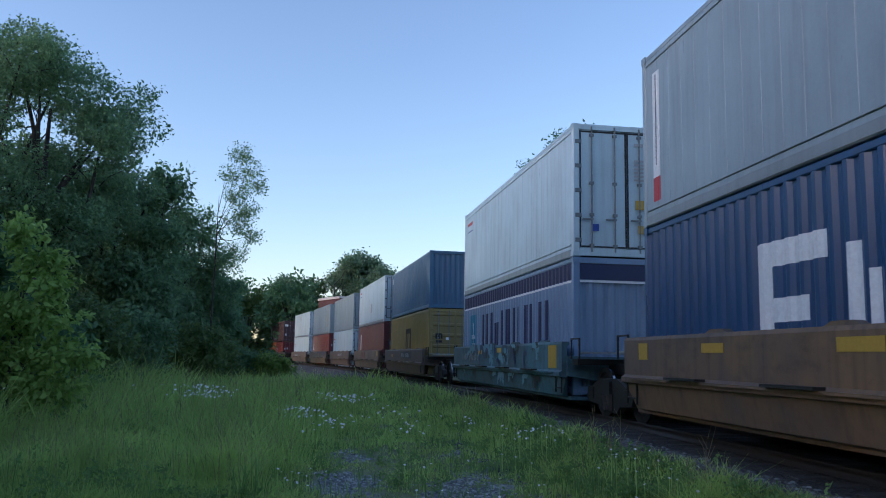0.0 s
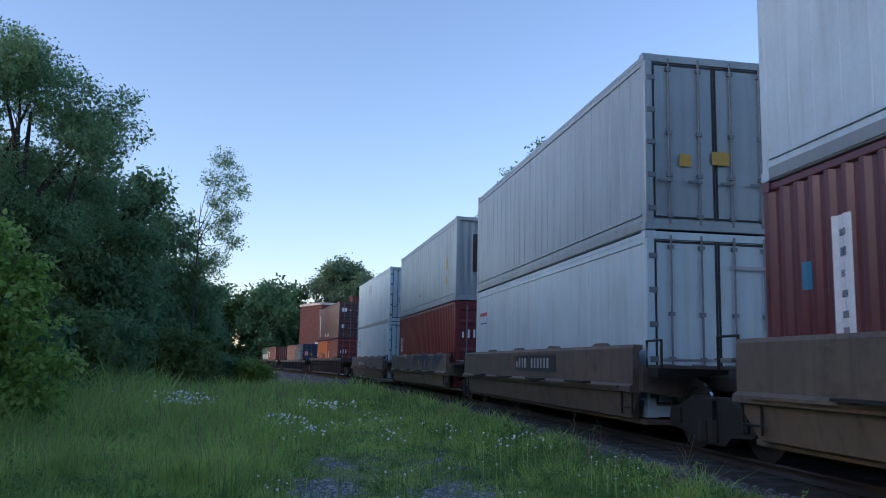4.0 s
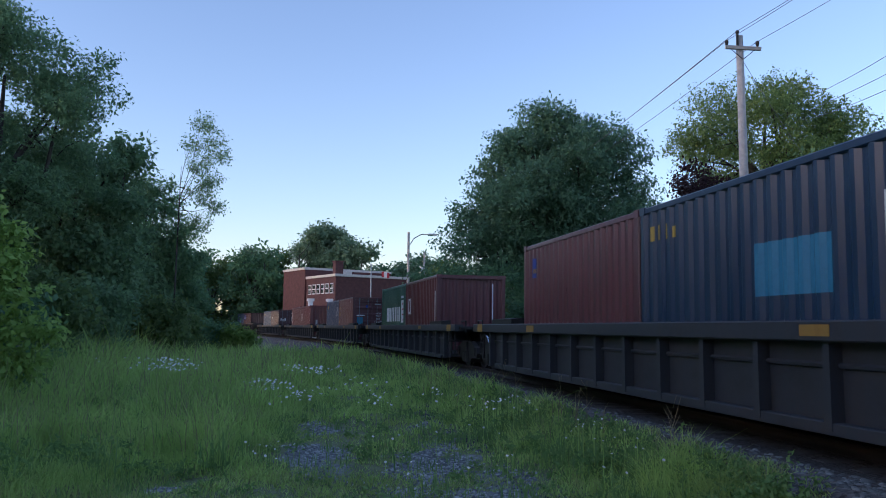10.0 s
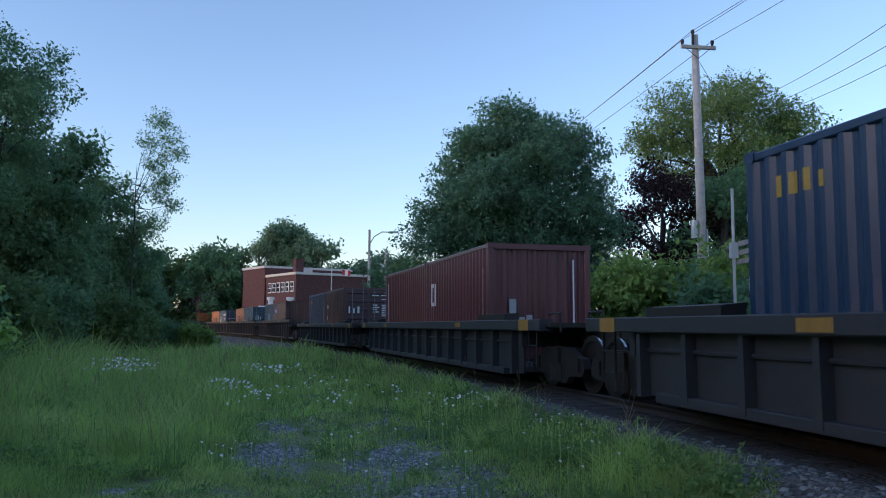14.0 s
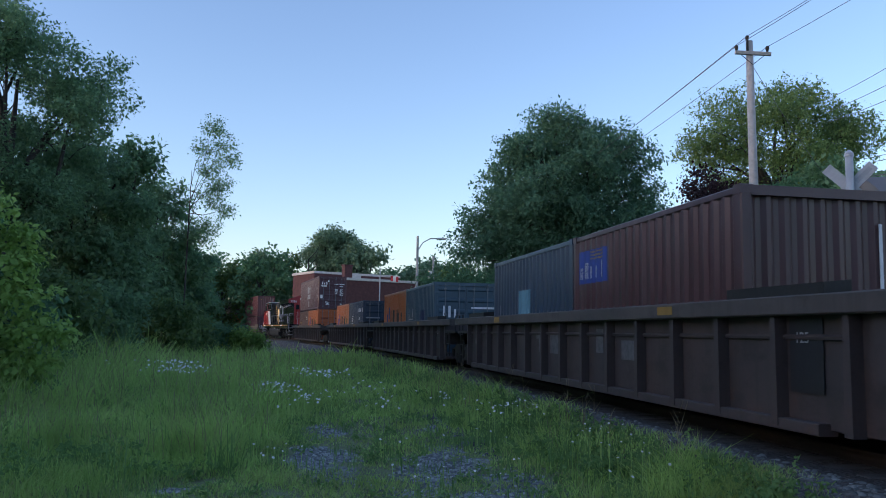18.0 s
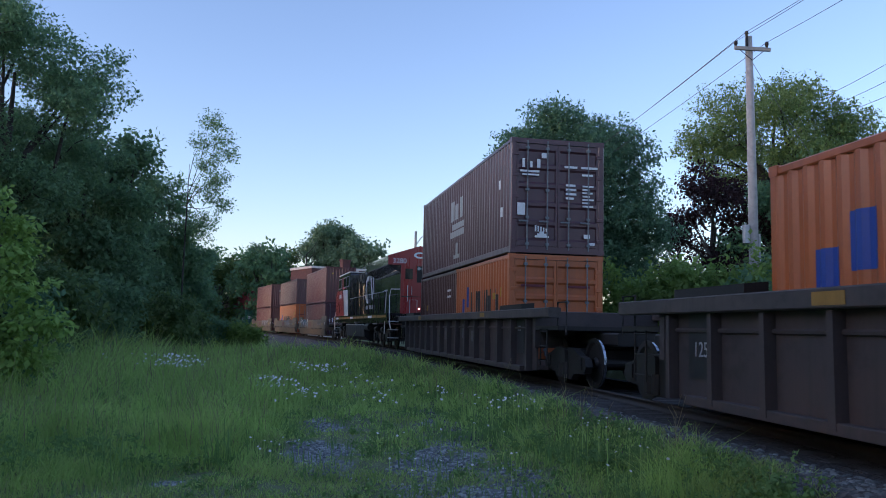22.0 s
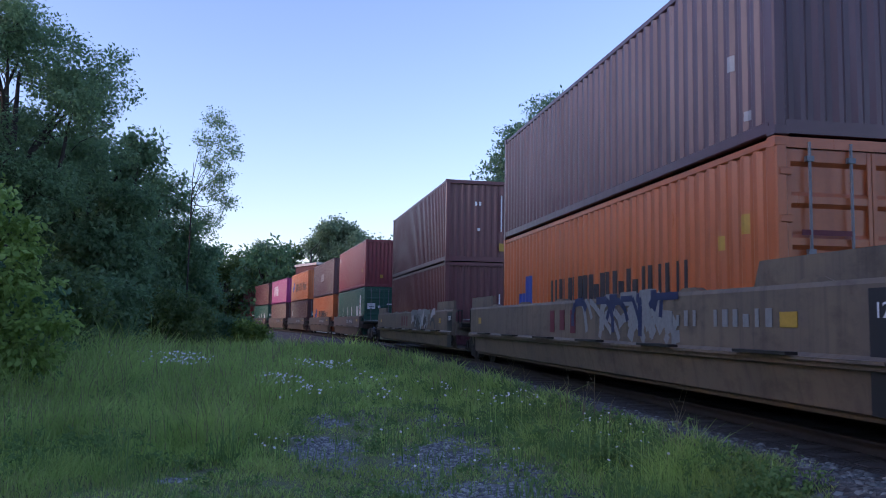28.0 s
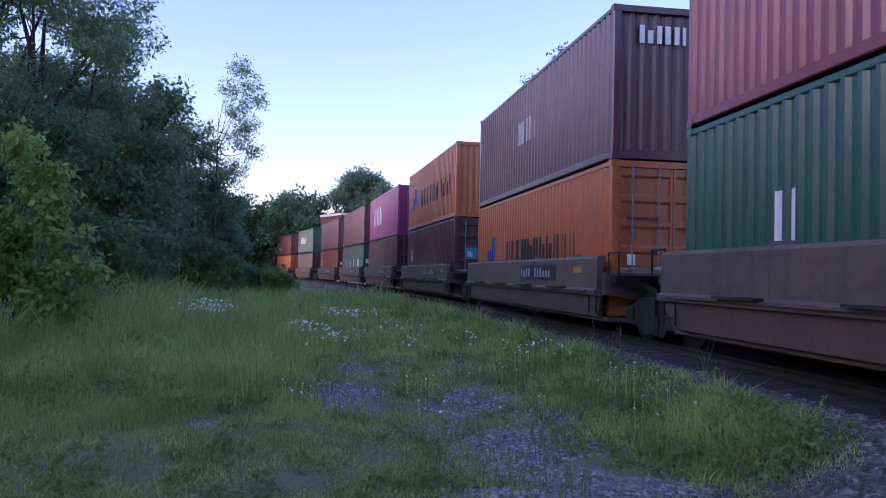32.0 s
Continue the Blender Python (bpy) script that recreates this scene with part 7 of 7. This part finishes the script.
for i, (x, y, h, r, c, m) in enumerate(((7.5, 26.5, 3.9, 1.9, 7000, GREEN_LIT), (9.2, 24.2, 4.3, 1.9, 7000, GREEN_LIT), (9.6, 21.0, 3.3, 1.4, 6000, GREEN_MID), (5.6, 30.5, 3.0, 1.8, 5000, GREEN_MID), (10.5, 29, 4.0, 2.2, 6000, GREEN_MID), (13.8, 27, 4.4, 2.4, 5000, GREEN_DARK), (3.8, 42.5, 5.4, 2.4, 5000, GREEN_MID), (1.8, 45.0, 5.6, 2.0, 4000, GREEN_MID), (9.0, 16.5, 2.4, 0.9, 3000, GREEN_MID))):
    tree("bright green hedge shrub on the bank", x, y, [(0, 0, h * 0.5, r, r, h * 0.4), (r * 0.5, -r * 0.3, h * 0.72, r * 0.6, r * 0.6, h * 0.28), (-r * 0.5, r * 0.2, h * 0.7, r * 0.65, r * 0.6, h * 0.28)], c, 0.10, 0.2, m, 0.06, "hedge shrubs", 0.3, "hedge", "hedge")
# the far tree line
tree("tall round tree behind the brick building", -13.2, 131, lobed(0, 0, 10.5, 17.0, 4.6, 10, 41), 15000, 0.24, 0.55, GREEN_HAZED, 0.4)
tree("small round tree in the far tree line", -25.5, 134, lobed(0, 0, 9.5, 13.5, 2.9, 8, 42), 7000, 0.22, 0.45, GREEN_HAZED, 0.3)
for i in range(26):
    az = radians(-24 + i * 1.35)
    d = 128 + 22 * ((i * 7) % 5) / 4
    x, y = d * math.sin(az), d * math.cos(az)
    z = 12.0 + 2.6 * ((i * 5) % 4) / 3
    tree("leafy tree of the far tree line", x, y, lobed(0, 0, 2.0, z - 0.9, 5.0, 9, 50 + i), 4400, 0.33, 0.55, (GREEN_HAZED, GREEN_MID, GREEN_OLIVE)[i % 3], 0.3, "far trees")
bare = thing("bare_tree", "thin bare tree with grey branches", "tree", "far trees", pose(-17.0, 126, 0))
part("trunk", Mesh().tube([(0, 0, 0), (0.2, 0, 8), (0.1, 0, 12.5)], [0.3, 0.2, 0.08], 7), BARK, bare)
for i in range(9):
    z = 8 + i * 0.55
    part("branch", Mesh().tube([(0.15, 0, z), ((-1) ** i * 1.2, 0.2, z + 1.2), ((-1) ** i * (1.5 + 0.2 * (i % 3)), 0.3, z + 2.6)], [0.07, 0.045, 0.02], 5), BARK, bare)

# ---- grass, weeds and flowers ----
GRASS = leafy("grass_blades", (0.30, 0.49, 0.125), (0.60, 0.80, 0.245), 0.7, 0.5, 0.2, 0.5)
TURF = leafy("short_turf", (0.25, 0.32, 0.11), (0.46, 0.51, 0.22), 0.7, 0.5)
STRAW = leafy("dry_stalks", (0.20, 0.17, 0.10), (0.36, 0.31, 0.20), 0.8, 0.3)


def tallness(x, y):
    """How high the grass stands: tall towards the wood and along the ballast, short on the old track."""
    g = gravel_share(x, y)
    az = np.degrees(np.arctan2(x, y))
    r = np.hypot(x, y)
    q = rel_track(x, y)
    tall = np.clip((-az - 8.0 + (r - 9) * 0.2) / 5, 0, 1) * np.clip((r - 8.2) / 2.5, 0, 1)
    strip = np.exp(-(np.abs(q + 2.8) / 0.75) ** 3) * np.clip((y - 5.9) / 1.0, 0, 1)
    h = 0.08 + 0.46 * tall + 0.5 * np.clip((-q - 9.3) / 2.5, 0, 1) * np.clip((r - 9.5) / 2, 0, 1) + 0.27 * strip + 0.14 * np.clip((r - 12) / 6, 0, 1)
    lump = 0.7 + 0.42 * np.sin(x * 2.1 + 0.7 * y) * np.sin(1.7 * y - x) + 0.28 * np.sin(x * 5.3 + np.sin(y * 2.2)) * np.sin(y * 4.7)
    return h * lump * (1 - 0.55 * g * (q < -3.4)), g


def grass(count, name, label, mat, tall=1.0, wide=1.0, az0=-50, az1=27, r0=4.6, r1=46.0, only_tall=False, bend=0.42, only_short=False):
    az = np.radians(rp.uniform(az0, az1, count * 2))
    r = r0 * (r1 / r0) ** (rp.rand(count * 2) ** 0.9)
    x, y = r * np.sin(az), r * np.cos(az)
    h, g = tallness(x, y)
    q = rel_track(x, y)
    edge = -2.05 - 0.95 * np.clip((6.5 - y) / 0.8, 0, 2) + 0.22 * rp.normal(size=len(x))
    ok = (q < edge + 0.22 * np.sin(y * 1.9) + 0.14 * np.sin(y * 5.1)) & (rp.rand(len(x)) > g * 0.62 * (q < -3.3))
    if only_tall:
        ok &= h > 0.34
    if only_short:
        ok &= h < 0.2
    x, y, h, r, q = x[ok][:count], y[ok][:count], h[ok][:count], r[ok][:count], q[ok][:count]
    n = len(x)
    h = h * tall * (0.45 + 0.85 * rp.rand(n))
    w = wide * 0.0042 * (0.7 + 0.6 * rp.rand(n)) * np.clip(r / 7, 1, 6)
    a = rp.rand(n) * 6.283
    dx, dy = np.cos(a) * w, np.sin(a) * w
    lean = rp.normal(size=(n, 2)) * bend * h[:, None]
    z = np.maximum(rise(x, y), np.clip(0.06 + 0.355 * (q + 2.9), 0, 0.36) * (q > -2.95))
    base = np.stack([x, y, z - 0.02], 1)
    side = np.stack([dx, dy, np.zeros(n)], 1)
    mid = base + np.stack([lean[:, 0] * 0.3, lean[:, 1] * 0.3, h * 0.55], 1)
    tip = base + np.stack([lean[:, 0], lean[:, 1], h * (1 - 0.12 * rp.rand(n))], 1)
    v = np.stack([base - side, base + side, mid + side * 0.8, mid - side * 0.8, tip + side * 0.12, tip - side * 0.12], 1).reshape(-1, 3)
    o = (np.arange(n) * 6)[:, None]
    f = np.concatenate([o + np.array([[0, 1, 2, 3]]), o + np.array([[3, 2, 4, 5]])], 0)
    return tagged(new(name, bulk(name, v, f, mat)), label, "grass", kind="stuff")


grass(114000, "grass", "green meadow grass, tall towards the wood", GRASS, wide=1.32, bend=0.5)
grass(30000, "short_turf", "short trodden olive-brown turf", TURF, 0.9, 1.1, -50, 27, 4.4, 12, False, 0.5, True)
grass(20000, "tall_grass", "tall seeding meadow grass", GRASS, 1.2, 0.8, -50, 27, 6.2, 40, True, 0.22)
grass(9000, "dry_stalks", "pale dry grass stalks among the green", STRAW, 1.3, 0.7, -50, 27, 8.5, 36, True, 0.15)


def weed_clumps(spots, mat, label, name):
    """Tufts of broader blades that stand over the grass; spots are (x, y, height, blades)."""
    v, f = [], []
    for x, y, hh, n in spots:
        z0 = float(rise(x, y)) + max(0.0, min(0.28, 0.06 + 0.28 * (float(rel_track(x, y)) + 2.9)) if rel_track(x, y) > -2.95 else 0)
        for _ in range(n):
            a, h = rp.rand() * 6.283, hh * rp.uniform(0.5, 1.1)
            px, py = x + rp.normal() * 0.13, y + rp.normal() * 0.13
            w, out = rp.uniform(0.003, 0.007) * max(1, y / 9), h * rp.uniform(0.15, 0.6)
            sx, sy = -math.sin(a) * w, math.cos(a) * w
            o = len(v)
            for k, (u, z, ww) in enumerate(((0, 0, 0.7), (0.25, 0.5, 1.0), (0.6, 0.85, 0.8), (1.0, 0.95, 0.1))):
                cx, cy, cz = px + math.cos(a) * out * u, py + math.sin(a) * out * u, z0 - 0.02 + h * z
                v += [(cx - sx * ww, cy - sy * ww, cz), (cx + sx * ww, cy + sy * ww, cz)]
            f += [(o + 2 * k, o + 2 * k + 1, o + 2 * k + 3, o + 2 * k + 2) for k in range(3)]
    tagged(new(name, bulk(name, np.array(v), np.array(f), mat)), label, "weeds", kind="stuff")


WEED = leafy("weed_leaves", (0.12, 0.23, 0.075), (0.26, 0.41, 0.14), 0.7, 0.5)
spots = []
for _ in range(230):
    s_, q_ = rp.uniform(6.4, 34) if rp.rand() < 0.6 else rp.uniform(6.4, 13), rp.normal(-2.9, 0.4)
    if q_ > -2.25:
        q_ = -2.3
    p_ = on_track(s_, q_, 0)[0]
    spots.append((p_.x, p_.y, rp.uniform(0.15, 0.36), 26))
for _ in range(170):
    az_, r_ = radians(rp.uniform(-34, 10)), rp.uniform(5.5, 19)
    spots.append((r_ * math.sin(az_), r_ * math.cos(az_), rp.uniform(0.12, 0.3) + (0.3 if az_ < radians(-12) and r_ > 9 else 0), 22))
weed_clumps(spots, WEED, "leafy green weed tufts among the grass", "weeds")
# low broad-leaved plants, thicker along the ballast
mounds = []
for _ in range(330):
    s_, q_ = 6.2 + 24 * rp.rand() ** 1.6, -2.2 - abs(rp.normal() * 0.65)
    p_ = on_track(s_, q_, 0)[0]
    h_ = rp.uniform(0.10, 0.30)
    mounds.append((p_.x, p_.y, float(rise(p_.x, p_.y)) + max(0.0, 0.06 + 0.3 * (q_ + 2.9)) * (q_ > -2.95) + h_ * 0.5, rp.uniform(0.12, 0.3), rp.uniform(0.12, 0.3), h_))
for _ in range(420):
    az_, r_ = radians(rp.uniform(-36, 16)), 5.2 + 17 * rp.rand() ** 1.3
    x_, y_ = r_ * math.sin(az_), r_ * math.cos(az_)
    if rel_track(x_, y_) > -2.8 or gravel_share(x_, y_) > 0.55:
        continue
    h_ = rp.uniform(0.05, 0.13) + 0.28 * max(0.0, min(1.0, (-math.degrees(az_) - 12) / 8)) * (r_ > 9)
    mounds.append((x_, y_, float(rise(x_, y_)) + h_ * 0.5, rp.uniform(0.14, 0.42), rp.uniform(0.14, 0.42), h_))
v, f = leaf_cloud(mounds, 52000, 0.026, 0.045, 0.1, 3)
tagged(new("broad_leaved_weeds", bulk("broad_leaved_weeds", v, f, WEED)), "low broad-leaved green weeds among the grass", "weeds", kind="stuff")


def daisies(spots):
    quads_v, quads_f, stems = [], [], []
    for x, y, spread, n, hh in spots:
        for _ in range(int(n * 1.5)):
            px, py = x + rp.normal() * spread, y + rp.normal() * spread * 1.6
            pz = float(rise(px, py)) + hh * rp.uniform(0.8, 1.15)
            nor = Vector((rp.normal() * 0.4, -0.5 + rp.normal() * 0.4, 0.9)).normalized()
            u = nor.orthogonal().normalized()
            w = nor.cross(u)
            s = 0.0135 * rp.uniform(0.7, 1.3) * max(1, math.hypot(px, py) / 10)
            c = Vector((px, py, pz))
            ring = [c + (u * math.cos(k * math.pi / 4) + w * math.sin(k * math.pi / 4)) * s for k in range(8)]
            o = len(quads_v)
            quads_v += [tuple(p) for p in ring]
            quads_f += [(o, o + 1, o + 2, o + 3), (o, o + 3, o + 4, o + 7), (o + 4, o + 5, o + 6, o + 7)]
            stems.append((px, py, pz))
    tagged(new("daisies", bulk("daisies", np.array(quads_v), np.array(quads_f), plain("white_petals", (0.75, 0.76, 0.74), 0.7))), "small white daisies in bloom among the grass", "flowers", kind="stuff")
    v, f = [], []
    for x, y, z in stems:
        o = len(v)
        v += [(x - 0.004, y, z - 0.55), (x + 0.004, y, z - 0.55), (x + 0.003, y, z - 0.005), (x - 0.003, y, z - 0.005)]
        f.append((o, o + 1, o + 2, o + 3))
    tagged(new("daisy_stems", bulk("daisy_stems", np.array(v), np.array(f), GRASS)), "thin green flower stems", "flowers", kind="stuff")


daisies([(-5.4, 19.0, 0.24, 60, 0.8), (-2.75, 16.5, 0.22, 30, 0.55), (-1.95, 14.4, 0.2, 20, 0.48), (-2.5, 21.8, 0.38, 32, 0.58), (-0.5, 14.3, 0.18, 13, 0.42), (0.6, 16.0, 0.3, 10, 0.45), (1.45, 12.9, 0.25, 20, 0.5), (1.95, 9.2, 0.22, 11, 0.55), (-1.2, 18.0, 0.5, 10, 0.42),
         (-1.75, 9.9, 0.15, 4, 0.3), (-1.5, 9.0, 0.15, 4, 0.3), (0.1, 9.3, 0.5, 7, 0.25), (-7.2, 13.0, 0.3, 18, 0.95), (-7.0, 21.5, 0.5, 6, 0.75), (0.6, 11.0, 0.8, 8, 0.3), (2.4, 8.2, 0.4, 6, 0.5)])

# spindly dry seed stalks by the ballast
for i in range(14):
    p_ = on_track(rp.uniform(7.5, 20), rp.uniform(-2.75, -2.2), 0)[0]
    z_ = float(rise(p_.x, p_.y)) + 0.05
    h_ = rp.uniform(0.6, 1.0)
    st = thing("seed_stalk", "thin branching dry seed stalk by the ballast", "weed", "seed stalks", pose(p_.x, p_.y, z_))
    lx = rp.normal() * 0.1
    part("stem", Mesh().tube([(0, 0, -0.05), (lx * 0.4, 0, h_ * 0.6), (lx, 0, h_)], [0.006, 0.004, 0.002], 5), STRAW, st)
    for k in range(4):
        a_, zz = rp.rand() * 6.28, h_ * (0.5 + 0.12 * k)
        part("twig", Mesh().tube([(lx * 0.5, 0, zz), (lx * 0.5 + 0.1 * math.cos(a_), 0.1 * math.sin(a_), zz + 0.14)], [0.003, 0.002], 5), STRAW, st)


def motions():
    times = [0, 0.1, 0.5] + list(range(1, 32)) + [31.5, 31.9, 32]
    for ob, mid, z in MOVING:
        rows = []
        for t in times:
            p, h = on_track(mid - travelled(t), 0, RAIL_Z + z)
            rows.append((t, pose(p.x, p.y, p.z, 0, 0, -math.degrees(h))))
        walk(ob, rows)


motions()
